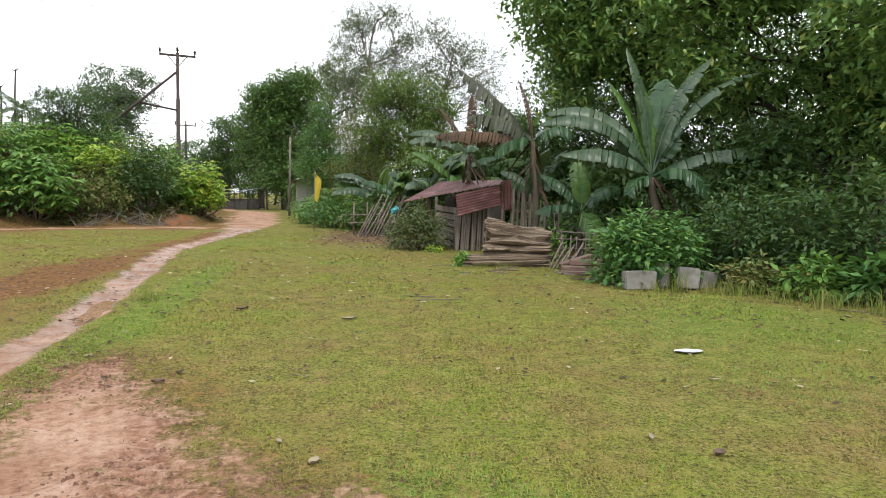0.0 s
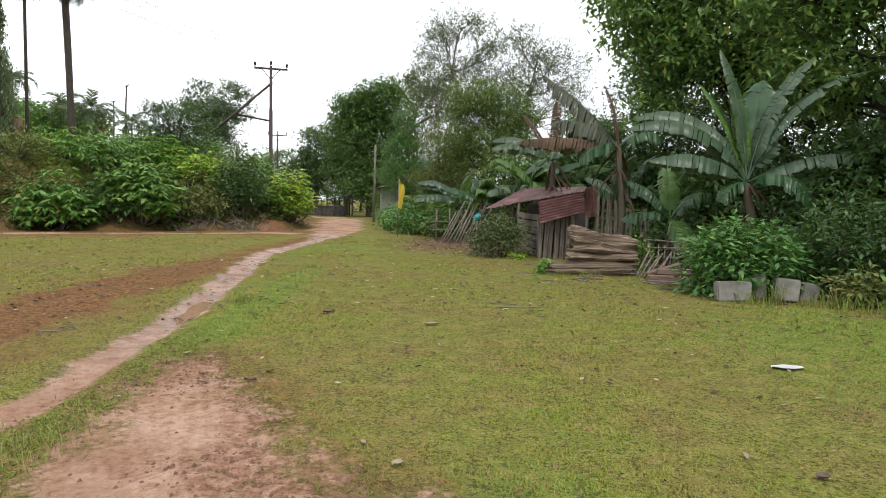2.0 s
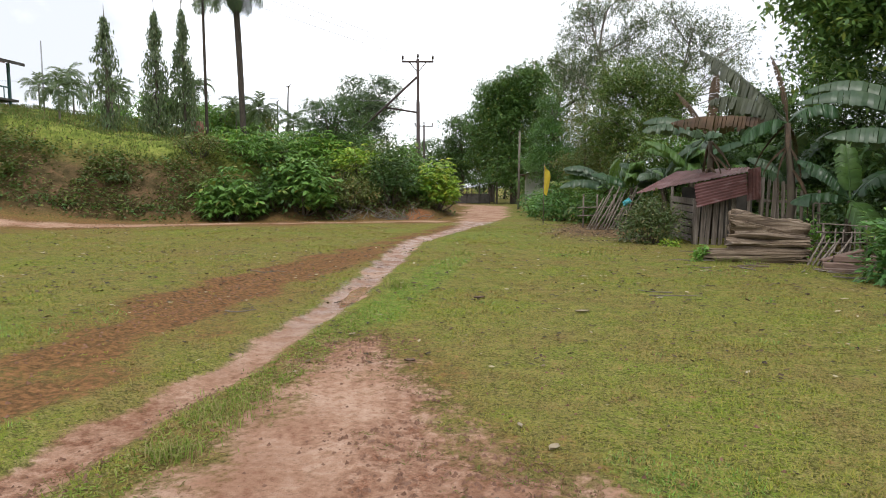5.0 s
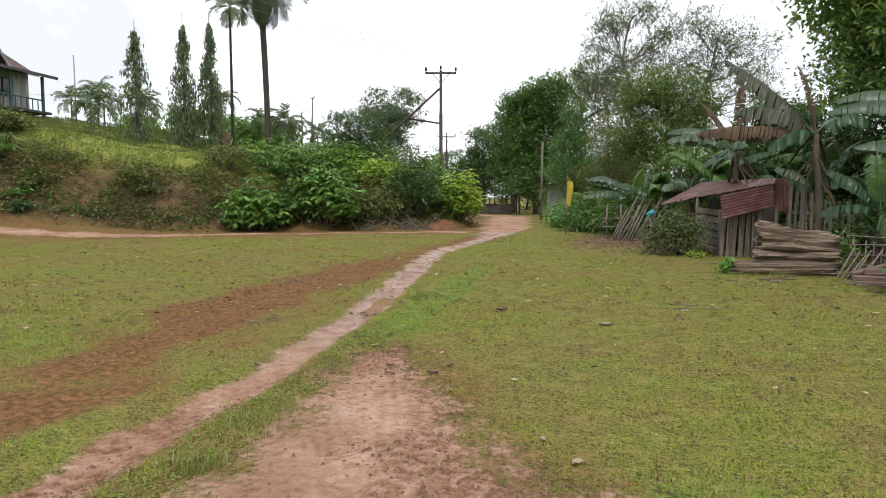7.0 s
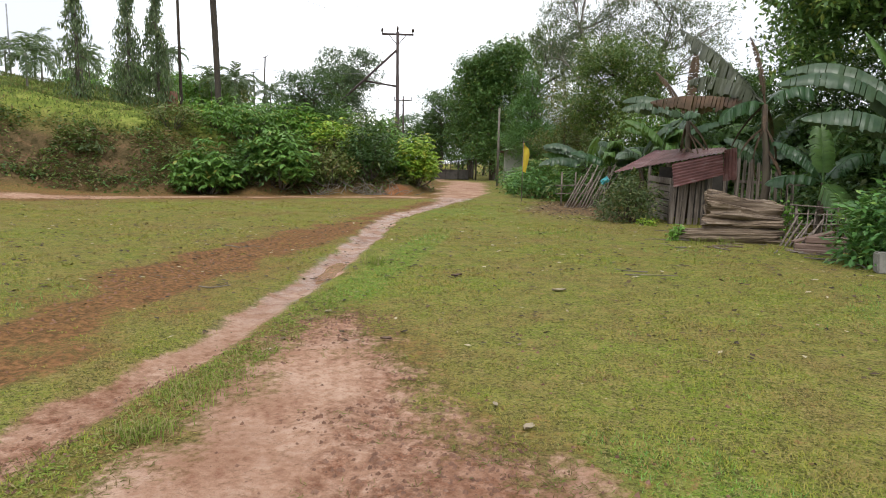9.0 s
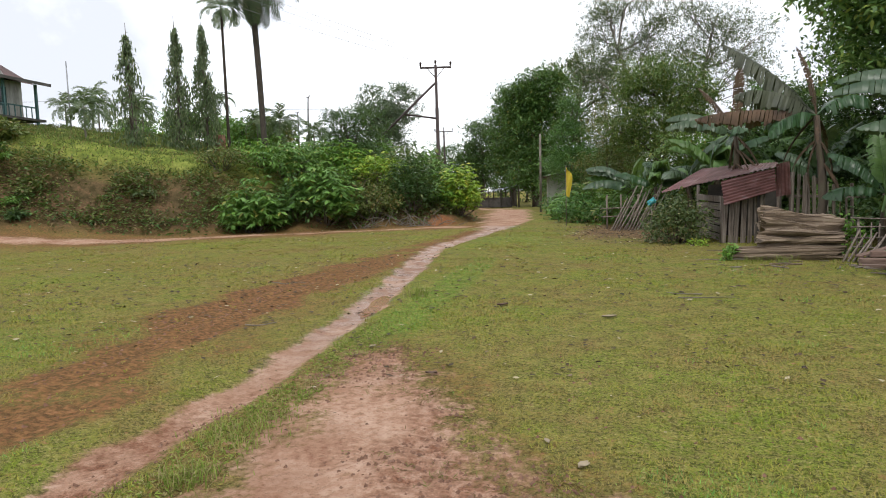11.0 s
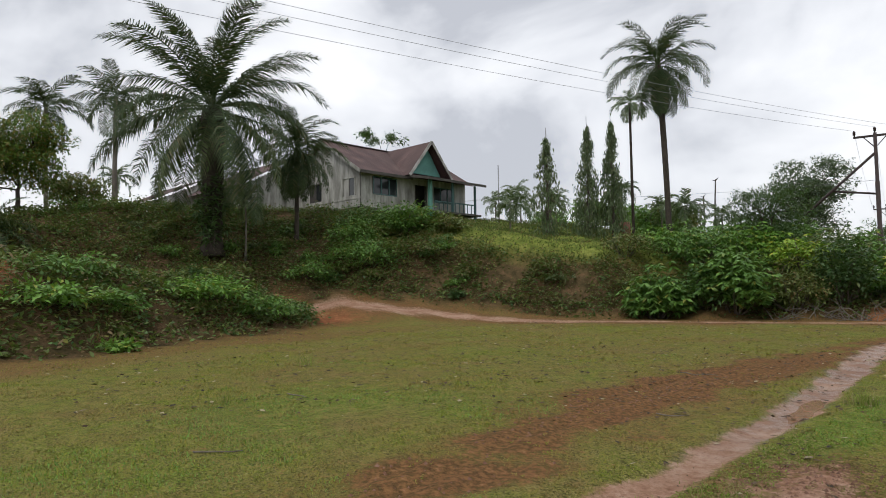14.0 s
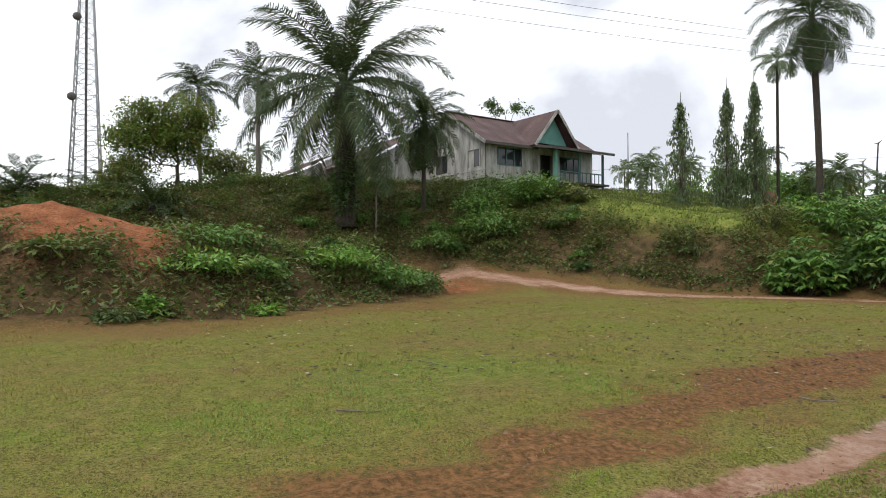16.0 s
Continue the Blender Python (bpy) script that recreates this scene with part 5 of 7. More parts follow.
tree("tree", -4.2, 39.8, [(-0.9, 0, 11.6, 1.1, 1.2, 1.5), (0.6, 0, 12.3, 0.9, 1.0, 1.2), (-0.6, 0, 9.4, 1.3, 1.3, 1.2), (1.3, 0, 10.0, 0.9, 0.9, 1.1), (0, 0, 7.4, 1.3, 1.2, 1.2), (2.0, 0, 11.0, 0.9, 0.9, 1.0), (-2.0, 0, 10.6, 0.8, 0.8, 1.2), (1.7, 0, 8.2, 1.2, 1.0, 1.3), (-1.7, 0, 8.0, 1.2, 1.0, 1.3)], 0.16, "grey", 250, 62, 0.15, 0.055, 0.50, seed=206,
     label="tall open tree with sparse grey-green leaves", trunk_top=12, bark=M_BARK_PALE, shell=0.2)
tree("tree", 0.6, 38.2, [(-1.2, 0, 10.9, 0.8, 0.8, 1.2), (0.8, 0, 9.6, 0.9, 0.9, 1.4), (2.0, 0, 9.2, 0.7, 0.7, 1.1), (-0.4, 0, 8.2, 1.3, 1.2, 1.2), (-1.8, 0, 8.8, 1.0, 0.9, 1.3), (1.6, 0, 7.4, 1.2, 1.0, 1.3), (-0.2, 0, 9.9, 0.9, 0.9, 1.0)], 0.13, "grey", 160, 58, 0.15, 0.055, 0.50, seed=207,
     label="slender tree with thin grey-green crown", trunk_top=10.5, bark=M_BARK_PALE, shell=0.2)
tree("tree", -1.8, 34.0, [(-1.0, 0, 6.6, 1.4, 1.4, 1.4), (0.9, 0, 6.2, 1.5, 1.4, 1.6), (0, 0, 4.6, 2.3, 1.9, 1.5), (-1.8, 0, 4.2, 1.2, 1.2, 1.3)], 0.18, "leafy", 270, 70, 0.16, 0.07, 0.42, seed=208, label="leafy yellow-green tree behind the bananas", trunk_top=6)
tree("tree", -5.0, 37.5, [(0, 0, 4.6, 1.3, 1.3, 1.6), (0, 0, 2.6, 1.7, 1.5, 1.4)], 0.12, "olive", 90, 60, 0.17, 0.07, 0.42, seed=209, label="thin tree with reddish olive leaves", trunk_top=5)
tree("tree", 3.0, 31.0, [(0, 0, 4.4, 1.8, 1.5, 1.5), (1.0, 0, 2.6, 1.8, 1.5, 1.3)], 0.14, "dark", 120, 55, 0.2, 0.09, 0.42, seed=210, label="dense dark tree behind the shed", trunk_top=4.5)
tree("tree", 1.0, 28.5, [(0, 0, 2.6, 1.8, 1.3, 1.6)], 0.10, "mid", 80, 50, 0.22, 0.09, 0.42, seed=211, label="leafy green tree behind the shed", trunk_top=3)
tree("tree", 6.0, 29.0, [(0, 0, 2.0, 2.5, 1.5, 1.6), (2.5, 0, 2.2, 2.2, 1.4, 1.7)], 0.10, "dark", 120, 50, 0.24, 0.11, 0.42, seed=212, label="low dark tree closing the back of the yard", trunk_top=2.5)
# the yard-side trees get deep leaves: thicket shade put into the colour
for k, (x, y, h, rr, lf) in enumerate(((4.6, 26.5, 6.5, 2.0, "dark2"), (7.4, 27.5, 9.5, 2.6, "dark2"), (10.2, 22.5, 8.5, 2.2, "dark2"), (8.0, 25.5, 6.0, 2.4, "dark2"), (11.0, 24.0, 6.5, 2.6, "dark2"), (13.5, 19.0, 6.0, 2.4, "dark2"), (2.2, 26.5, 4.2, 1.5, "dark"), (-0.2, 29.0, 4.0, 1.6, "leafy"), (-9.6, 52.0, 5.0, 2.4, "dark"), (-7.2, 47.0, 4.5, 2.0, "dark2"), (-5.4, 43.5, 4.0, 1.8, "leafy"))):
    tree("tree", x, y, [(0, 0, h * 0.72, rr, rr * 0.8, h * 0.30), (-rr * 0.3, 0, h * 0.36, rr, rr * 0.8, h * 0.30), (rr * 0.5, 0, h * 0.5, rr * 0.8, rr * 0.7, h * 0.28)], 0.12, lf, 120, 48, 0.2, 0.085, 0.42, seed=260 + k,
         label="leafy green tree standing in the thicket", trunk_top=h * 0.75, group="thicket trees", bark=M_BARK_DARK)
# big shade trees over the yard
tree("shade_tree", 6.3, 21.8, [(-2.5, 0, 8.6, 1.9, 1.8, 1.9), (-2.3, 0, 6.9, 1.3, 1.3, 1.3), (-1.6, 0.2, 6.2, 1.4, 1.5, 1.4), (0.2, 0.3, 7.2, 2.0, 1.8, 2.0), (2.2, 0, 8.8, 2.2, 2.0, 2.2), (-0.5, 0, 10.2, 2.4, 2.2, 1.8), (1.6, 0.5, 5.6, 1.7, 1.5, 1.2), (-2.4, 0, 4.6, 0.7, 0.9, 0.9)],
     0.22, "canopy", 540, 58, 0.22, 0.09, 0.46, seed=221, label="large leafy shade tree overhanging the yard", trunk_top=8, bark=M_BARK_DARK)
tree("shade_tree", 9.6, 17.2, [(-2.6, 0.4, 6.8, 1.7, 1.6, 1.8), (-1.0, 0, 8.6, 2.2, 2.2, 2.0), (1.0, 0, 6.4, 2.2, 2.0, 2.2), (0.6, 0, 4.2, 2.0, 1.6, 1.4), (3.0, 0, 5.0, 2.0, 2.0, 2.4), (-2.2, 0.4, 4.9, 1.3, 1.2, 0.9)],
     0.30, "canopy", 490, 55, 0.20, 0.085, 0.44, seed=222, label="huge dark tree wrapped in creepers at the yard edge", trunk_top=7.5, bark=M_BARK_DARK)
tree("shade_tree", 9.3, 12.2, [(-1.2, 0, 5.6, 1.2, 1.2, 1.4), (0.8, 0, 4.6, 1.8, 1.7, 2.0), (1.0, 0, 2.6, 1.8, 1.5, 1.4), (0.2, 0.2, 7.2, 2.0, 2.0, 1.6)], 0.24, "canopy", 270, 52, 0.18, 0.08, 0.40, seed=223,
     label="dark dense tree crowding the lawn edge", trunk_top=6, bark=M_BARK_DARK)
tree("shade_tree", 12.5, 15.0, [(-1.5, 0, 4.0, 2.0, 1.6, 2.2), (0, 0, 7.0, 2.6, 2.2, 2.6), (-0.5, -0.5, 1.8, 2.2, 1.5, 1.4)], 0.24, "canopy", 260, 55, 0.22, 0.09, 0.44, seed=224, label="dark tree hemming in the yard", trunk_top=6, bark=M_BARK_DARK)
# deep leaf colour carries the shade below the big trees
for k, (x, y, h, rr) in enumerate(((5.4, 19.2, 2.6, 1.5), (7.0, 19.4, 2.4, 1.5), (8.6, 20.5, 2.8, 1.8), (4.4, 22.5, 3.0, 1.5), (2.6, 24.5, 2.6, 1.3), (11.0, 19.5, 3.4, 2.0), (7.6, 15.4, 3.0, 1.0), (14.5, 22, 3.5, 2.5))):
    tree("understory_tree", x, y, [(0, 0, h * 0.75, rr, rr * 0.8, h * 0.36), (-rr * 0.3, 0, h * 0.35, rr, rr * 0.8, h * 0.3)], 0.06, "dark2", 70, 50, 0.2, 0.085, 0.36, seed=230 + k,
         label="crowded understory tree with shade-darkened leaf colour", trunk_top=h * 0.8, bark=M_BARK_DARK, group="understory trees")
for k in range(26):
    rr = np.random.RandomState(1200 + k)
    x = -34 + k * 3.1 + rr.uniform(-1, 1)
    y = (78 if x < -8 else 44 if x < 4 else 38) + rr.uniform(-2, 4) + (0.25 * (x - 4) if x > 4 else 0)
    h = rr.uniform(4.5, 6.5) * (1.25 if y > 60 else 0.8)
    tree("background_tree", x, y, [(0, 0, h * 0.72, 2.3, 1.8, h * 0.3), (0.6, 0, h * 0.35, 2.4, 1.8, h * 0.36)], 0.14, ("dark", "dark2", "olive2")[k % 3], 50, 42, 0.34, 0.16, 0.55, seed=1250 + k,
         label="dense dark tree beyond the yard", trunk_top=h * 0.8, group="background trees", twigs=0.2)
# undergrowth wall behind the yard
for k, (x, y, rx, ry, h, leaf, n, s) in enumerate(((3.75, 11.75, 0.85, 0.6, 1.35, "fresh", 2600, 0.17), (5.0, 12.6, 0.7, 0.7, 1.6, "shade", 1500, 0.15), (5.7, 11.9, 0.8, 0.7, 1.7, "dark", 1700, 0.15), (6.4, 11.2, 0.8, 0.7, 1.9, "shade", 1700, 0.16),
                                                   (7.2, 10.4, 0.9, 0.7, 2.1, "dark", 1800, 0.16), (8.2, 10.0, 1.0, 0.8, 2.3, "shade", 1800, 0.17), (6.4, 13.4, 1.2, 0.9, 2.4, "shade", 1800, 0.17), (7.6, 13.0, 1.2, 0.9, 2.8, "shade", 1800, 0.17),
                                                   (5.3, 10.9, 0.45, 0.35, 0.6, "olive", 500, 0.16), (6.0, 10.2, 0.5, 0.4, 0.8, "mid", 600, 0.2), (6.7, 9.6, 0.55, 0.45, 0.9, "fresh", 650, 0.22), (7.4, 9.2, 0.5, 0.4, 0.9, "mid", 600, 0.2),
                                                   (5.6, 15.6, 1.2, 0.8, 2.0, "shade", 1300, 0.18), (7.4, 16.0, 1.2, 0.8, 2.6, "shade", 1300, 0.18), (4.4, 17.6, 1.0, 0.7, 1.5, "shade", 1000, 0.18), (9.0, 8.6, 1.0, 0.8, 2.2, "shade", 1500, 0.17))):
    # shade and dark entries take the deep leaf, canopy shade painted into it
    bush("shrub", x, y, rx, ry, h, "dark2" if leaf in ("shade", "dark") else leaf, int(n * (1.7 if k == 0 else 1.1)), s * 0.75, s * 0.33, 800 + k, "dense green shrub at the shaded lawn edge" if leaf != "fresh" else "bright green leafy shrub beside the concrete blocks", group="yard shrubs", stems=6)
for k, (x, y, rx, ry, h, leaf, n, s) in enumerate(((-0.72, 18.2, 0.75, 0.6, 1.25, "olive2", 2200, 0.13), (-5.0, 29.6, 1.2, 0.9, 1.5, "fresh", 1600, 0.2), (-3.4, 30.2, 0.9, 0.8, 1.2, "mid", 1000, 0.2), (-6.6, 33.0, 0.9, 0.8, 1.2, "mid", 900, 0.22),
                                                   (0.42, 14.1, 0.22, 0.18, 0.32, "bright", 160, 0.12), (2.65, 15.6, 0.35, 0.3, 0.95, "bright", 260, 0.14), (-2.0, 25.6, 1.2, 0.8, 1.6, "dark", 1000, 0.24), (-3.0, 27.6, 1.2, 0.8, 1.9, "mid", 1000, 0.24),
                                                   (3.4, 20.5, 1.0, 0.7, 1.6, "shade", 900, 0.2), (-7.8, 38, 1.0, 0.9, 1.4, "fresh", 900, 0.22), (-0.2, 17.2, 0.28, 0.22, 0.22, "yellow", 140, 0.1), (4.0, 14.6, 0.8, 0.5, 1.1, "shade", 800, 0.16))):
    bush("shrub", x, y, rx, ry, h, leaf, int(n * 1.5), s * 0.7, s * 0.33, 840 + k, "leafy green shrub growing beside the old shed", group="shed shrubs", stems=6)

F_FEATHER = [frond_mesh("feather_frond", 2.0, 0.55, 26, np.random.RandomState(78), 1.1, 0.6, 0.06, "leafy")]

# ---- banana plants ----
def banana_mat(name, a, b_col, rough=0.4, glow=0.18):
    m, nt, b = node_mat(name, rough)
    geo = nt.nodes.new("ShaderNodeNewGeometry").outputs["Random Per Island"]
    n = noise_node(nt, 3.0, 5, 0.6)
    col = ramp(nt, n, [(0.35, a), (0.65, b_col)])
    col = mixc(nt, math_node(nt, 'MULTIPLY', geo, 0.35), col, mixc(nt, 0.6, col, (0.02, 0.03, 0.01)))
    nt.links.new(col, b.inputs["Base Color"])
    tr = nt.nodes.new("ShaderNodeBsdfTranslucent")
    nt.links.new(mixc(nt, 0.4, col, (0.3, 0.4, 0.06)), tr.inputs["Color"])
    mx = nt.nodes.new("ShaderNodeMixShader")
    mx.inputs[0].default_value = glow
    nt.links.new(b.outputs[0], mx.inputs[1])
    nt.links.new(tr.outputs[0], mx.inputs[2])
    nt.links.new(mx.outputs[0], nt.nodes["Material Output"].inputs[0])
    return m


M_BAN = banana_mat("banana_leaf", (0.022, 0.068, 0.026), (0.052, 0.118, 0.042), 0.35, 0.15)
M_BAN_LT = banana_mat("young_lit_banana_leaf", (0.060, 0.140, 0.028), (0.115, 0.220, 0.045), 0.45, 0.25)
M_BAN_GREY = banana_mat("glossy_banana_leaf", (0.034, 0.074, 0.040), (0.085, 0.130, 0.070), 0.38, 0.14)
M_BAN_DRY = banana_mat("dead_banana_leaf", (0.045, 0.028, 0.020), (0.120, 0.070, 0.042), 0.9, 0.08)
M_BAN_OLD = banana_mat("withered_banana_leaf", (0.035, 0.040, 0.026), (0.080, 0.090, 0.055), 0.6, 0.1)
M_STEM = surface_mat("banana_stem", (0.040, 0.030, 0.024), (0.105, 0.078, 0.055), 5, 0.85, (1, 1, 0.3), 0.7, 0.02, third=(0.11, 0.11, 0.06))


def banana_leaf(parent, base, az, lift, length, width, bend, mat, seed, tatter=0.2, twist=0.0, hang=None):
    """One big leaf: a rib that arches over, and a blade in strips either side, torn where the wind has split it."""
    rng = np.random.RandomState(seed)
    n = 30
    hang = (0.25 if lift > 68 else 0.85) if hang is None else hang
    width *= 1.05
    tatter = max(tatter, 0.22)
    t = np.linspace(0, 1, n + 1)
    ang = radians(lift) - bend * t ** 1.4
    st = length / n
    rx = np.concatenate([[0], np.cumsum(np.cos(ang[:-1]) * st)])
    rz = np.concatenate([[0], np.cumsum(np.sin(ang[:-1]) * st)])
    ca, sa = math.cos(radians(az)), math.sin(radians(az))
    rib = np.stack([base[0] + rx * ca, base[1] + rx * sa, base[2] + rz], -1)
    V, F = tube_arrays(rib, 0.028 * (1.1 - t), 5)
    V, F, k = [V], list(F), len(V)
    side0 = np.array([-sa, ca, 0.0])
    for s in (1, -1):
        drop = hang
        for i in range(n):
            if t[i] < 0.13:
                continue
            new_strip = i == 0 or rng.uniform() < tatter
            if new_strip:
                drop = hang + rng.uniform(-0.2, 0.45) * (0.35 + tatter)
                gap = 0.15 if tatter > 0.05 else 0.0
            else:
                gap = 0.0
            for j, tt in enumerate((t[i] + gap * st / length, t[i + 1])):
                w = width * 0.55 * min(1.0, max(0.0, (tt - 0.10) / 0.14)) ** 0.6 * min(1.0, max(0.0, (1.0 - tt) / 0.30)) ** 0.6 * (1 + 0.07 * rng.normal())
                p = np.array([np.interp(tt, t, rib[:, q]) for q in range(3)])
                a = np.interp(tt, t, ang)
                upv = np.array([-math.sin(a) * ca, -math.sin(a) * sa, math.cos(a)])
                lat = side0 * s * math.cos(twist * s) + upv * math.sin(twist)
                fwd = np.array([math.cos(a) * ca, math.cos(a) * sa, math.sin(a)])
                m1 = p + lat * w * 0.55 + upv * w * 0.12 + fwd * w * 0.10
                e1 = p + lat * w * (1.0 - drop * 0.3) - np.array([0, 0, 1.0]) * w * drop * 0.8 + fwd * w * 0.25 + upv * w * 0.02 * rng.normal()
                V.append(np.stack([p, m1, e1]))
            F += [[k, k + 1, k + 4, k + 3], [k + 1, k + 2, k + 5, k + 4]] if s > 0 else [[k, k + 3, k + 4, k + 1], [k + 1, k + 4, k + 5, k + 2]]
            k += 6
    return mesh_from("leaf", np.vstack(V), F, mat, parent, shade=True)


def banana(x, y, stem_h, stem_r, leaves, seed, label, lean=(0, 0), skirt=5):
    """leaves: (azimuth, lift, length, width, bend, material, tatter)."""
    rng = np.random.RandomState(seed)
    ob = empty("banana_plant", x, y)
    pts = limb((0, 0, -0.2), (lean[0], lean[1], stem_h), rng, 0.03, 8)
    tube("stem", pts, stem_r * np.linspace(1.1, 0.6, 8), M_STEM, ob, 9)
    for i, (az, lift, L, w, bend, mat, tat) in enumerate(leaves):
        banana_leaf(ob, pts[-1], az, lift, L, w, bend, mat, seed * 50 + i, tat)
    for i in range(skirt):
        banana_leaf(ob, pts[-1 - i % 3], rng.uniform(0, 360), rng.uniform(-70, -20), stem_h * rng.uniform(0.25, 0.55), rng.uniform(0.05, 0.14), rng.uniform(0.4, 1.2), M_BAN_DRY, seed * 50 + 30 + i, 0.6)
    return tagged(ob, label, "banana plant", "banana plants")


banana(4.75, 14.9, 2.05, 0.13, [
    # third leaf: lighter colour paints in the light shining through its blade
    (140, 84, 3.1, 0.55, 0.35, M_BAN_GREY, 0.45), (120, 82, 2.6, 0.48, 0.25, M_BAN_LT, 0.2), (150, 74, 2.5, 0.50, 0.45, M_BAN_LT, 0.2), (58, 72, 2.5, 1.0, 0.10, M_BAN, 0.06), (20, 78, 3.3, 0.55, 0.75, M_BAN_GREY, 0.5),
    (4, 70, 3.7, 0.52, 1.15, M_BAN_GREY, 0.5), (178, 66, 3.2, 0.50, 1.65, M_BAN_GREY, 0.4), (188, 56, 3.2, 0.50, 1.5, M_BAN_GREY, 0.4), (192, 32, 2.35, 0.62, 0.95, M_BAN_GREY, 0.2), (-6, 30, 2.5, 0.55, 0.75, M_BAN_GREY, 0.3),
    (-42, 24, 1.75, 0.55, 2.1, M_BAN, 0.4), (215, 0, 1.0, 0.45, 1.2, M_BAN, 0.3)], 3, "big banana plant with broad arching green leaves", (0, 0), 9)
banana(2.55, 17.1, 3.0, 0.11, [
    (160, 48, 2.9, 0.75, 0.22, M_BAN_OLD, 0.85), (172, 40, 1.9, 0.8, 0.9, M_BAN_OLD, 0.7), (182, 10, 2.6, 0.6, 0.35, M_BAN_DRY, 0.7), (150, 82, 1.7, 0.3, 0.35, M_BAN_DRY, 0.8), (205, 10, 1.3, 0.5, 1.4, M_BAN, 0.4), (25, 45, 1.5, 0.5, 1.7, M_BAN, 0.6),
    (140, 25, 1.4, 0.55, 1.4, M_BAN_GREY, 0.5)], 4, "old banana plant with torn brown hanging leaves", (-0.25, 0), 8)
banana(0.95, 20.0, 2.8, 0.10, [
    (172, 45, 2.1, 0.5, 1.2, M_BAN_GREY, 0.35), (185, 35, 2.0, 0.5, 1.1, M_BAN_GREY, 0.4), (60, 86, 2.1, 0.3, 0.15, M_BAN_DRY, 0.5), (0, 50, 1.6, 0.5, 1.2, M_BAN, 0.5), (150, 62, 1.9, 0.25, 0.4, M_BAN_DRY, 0.6), (-80, 30, 1.2, 0.5, 1.2, M_BAN, 0.3)],
    5, "banana plant with drooping torn leaves behind the shed", (-0.2, 0), 10)
banana(3.55, 16.6, 1.2, 0.09, [(100, 80, 1.6, 0.5, 0.4, M_BAN_LT, 0.1), (160, 60, 1.5, 0.5, 0.9, M_BAN, 0.2), (-80, -10, 1.6, 0.62, 0.9, M_BAN_LT, 0.05), (30, 50, 1.5, 0.5, 1.0, M_BAN, 0.2), (190, 20, 1.3, 0.45, 1.0, M_BAN, 0.2)], 6,
       "young banana plant with fresh light green leaves", (0, 0), 2)
for k, (x, y, h) in enumerate(((-0.6, 24.2, 1.7), (0.3, 23.6, 2.0), (-1.7, 25.0, 1.5), (1.4, 24.5, 1.8), (-2.6, 26.2, 1.4), (3.0, 22.0, 1.6))):
    rr = np.random.RandomState(900 + k)
    lv = [(rr.uniform(0, 360), rr.uniform(25, 75), rr.uniform(1.5, 2.2), rr.uniform(0.45, 0.6), rr.uniform(0.6, 1.5), (M_BAN_GREY, M_BAN, M_BAN_LT)[rr.randint(3)], rr.uniform(0.1, 0.4)) for _ in range(8)]
    banana(x, y, h, 0.1, lv, 10 + k, "clump of banana leaves behind the old shed", (0, 0), 2)
for k, (x, y) in enumerate(((-3.9, 30.2), (-4.6, 31.5), (-2.8, 28.4))):
    palm("young_palm", x, y, 0.7, 0.1, [(6, F_FEATHER, 62, 8), (8, F_FEATHER, 32, 9)], 940 + k, "young feather palm beside the flag", group="young palms")

# ---- shed ----
M_GREYWOOD = surface_mat("grey_weathered_wood", (0.085, 0.065, 0.052), (0.24, 0.195, 0.16), 4, 0.9, (6, 6, 0.5), 0.8, 0.015, third=(0.38, 0.33, 0.29), fine=18)
M_REDRUST = surface_mat("red_rusted_sheet", (0.075, 0.020, 0.016), (0.15, 0.050, 0.040), 2.8, 0.6, None, 0.3, 0.006, 0.2, third=(0.26, 0.15, 0.14), fine=12)
M_SHEETMIX = surface_mat("worn_red_zinc", (0.080, 0.018, 0.016), (0.165, 0.050, 0.045), 2.2, 0.5, (1, 1, 3), 0.3, 0.006, 0.15, third=(0.28, 0.19, 0.18), fine=11)
shed = new("shed")
shed.matrix_basis = pose(0.35, 18.3, 0.0)
tagged(shed, "tumbledown plank shed with a rusty red corrugated roof", "shed")
sr = np.random.RandomState(400)
for i in range(7):
    x0 = 0.02 + i * 0.145
    beam("wall_plank", (x0 + sr.normal(0, 0.01) + 0.04, -0.03 - 0.05 * x0, -0.05), (x0 + 0.07 + sr.normal(0, 0.02), -0.0 - 0.05 * x0, 1.0 + 0.32 * x0 + sr.uniform(-0.03, 0.05)), 0.025, 0.13 + sr.uniform(-0.02, 0.01), M_GREYWOOD, shed, roll=0)
for i in range(6):
    beam("side_board", (0.0, 0.0 + 0.02 * sr.normal(), 0.12 + i * 0.2), (-0.6, 3.2, 0.12 + i * 0.2 + sr.normal(0, 0.02)), 0.025, 0.165, M_GREYWOOD, shed)
for x, y, h in ((0.0, 0.05, 1.2), (-0.6, 3.2, 1.5), (1.6, 0.0, 1.75), (1.5, 2.2, 1.9), (0.95, -0.04, 1.3)):
    tube("post", [(x, y, -0.2), (x + 0.02, y, h)], [.05, .045], M_GREYWOOD, shed, 7)
part("dark_back", beam_bm((-0.3, 2.6, 0.75), (1.6, 2.2, 0.75), 0.03, 1.5, 0.02), M_DARKWOOD, shed)
RA, RC, RE, RF = np.array((-1.55, 0.5, 1.31)), np.array((1.24, -0.25, 1.86)), np.array((1.45, 2.0, 2.04)), np.array((-0.45, 2.5, 1.97))
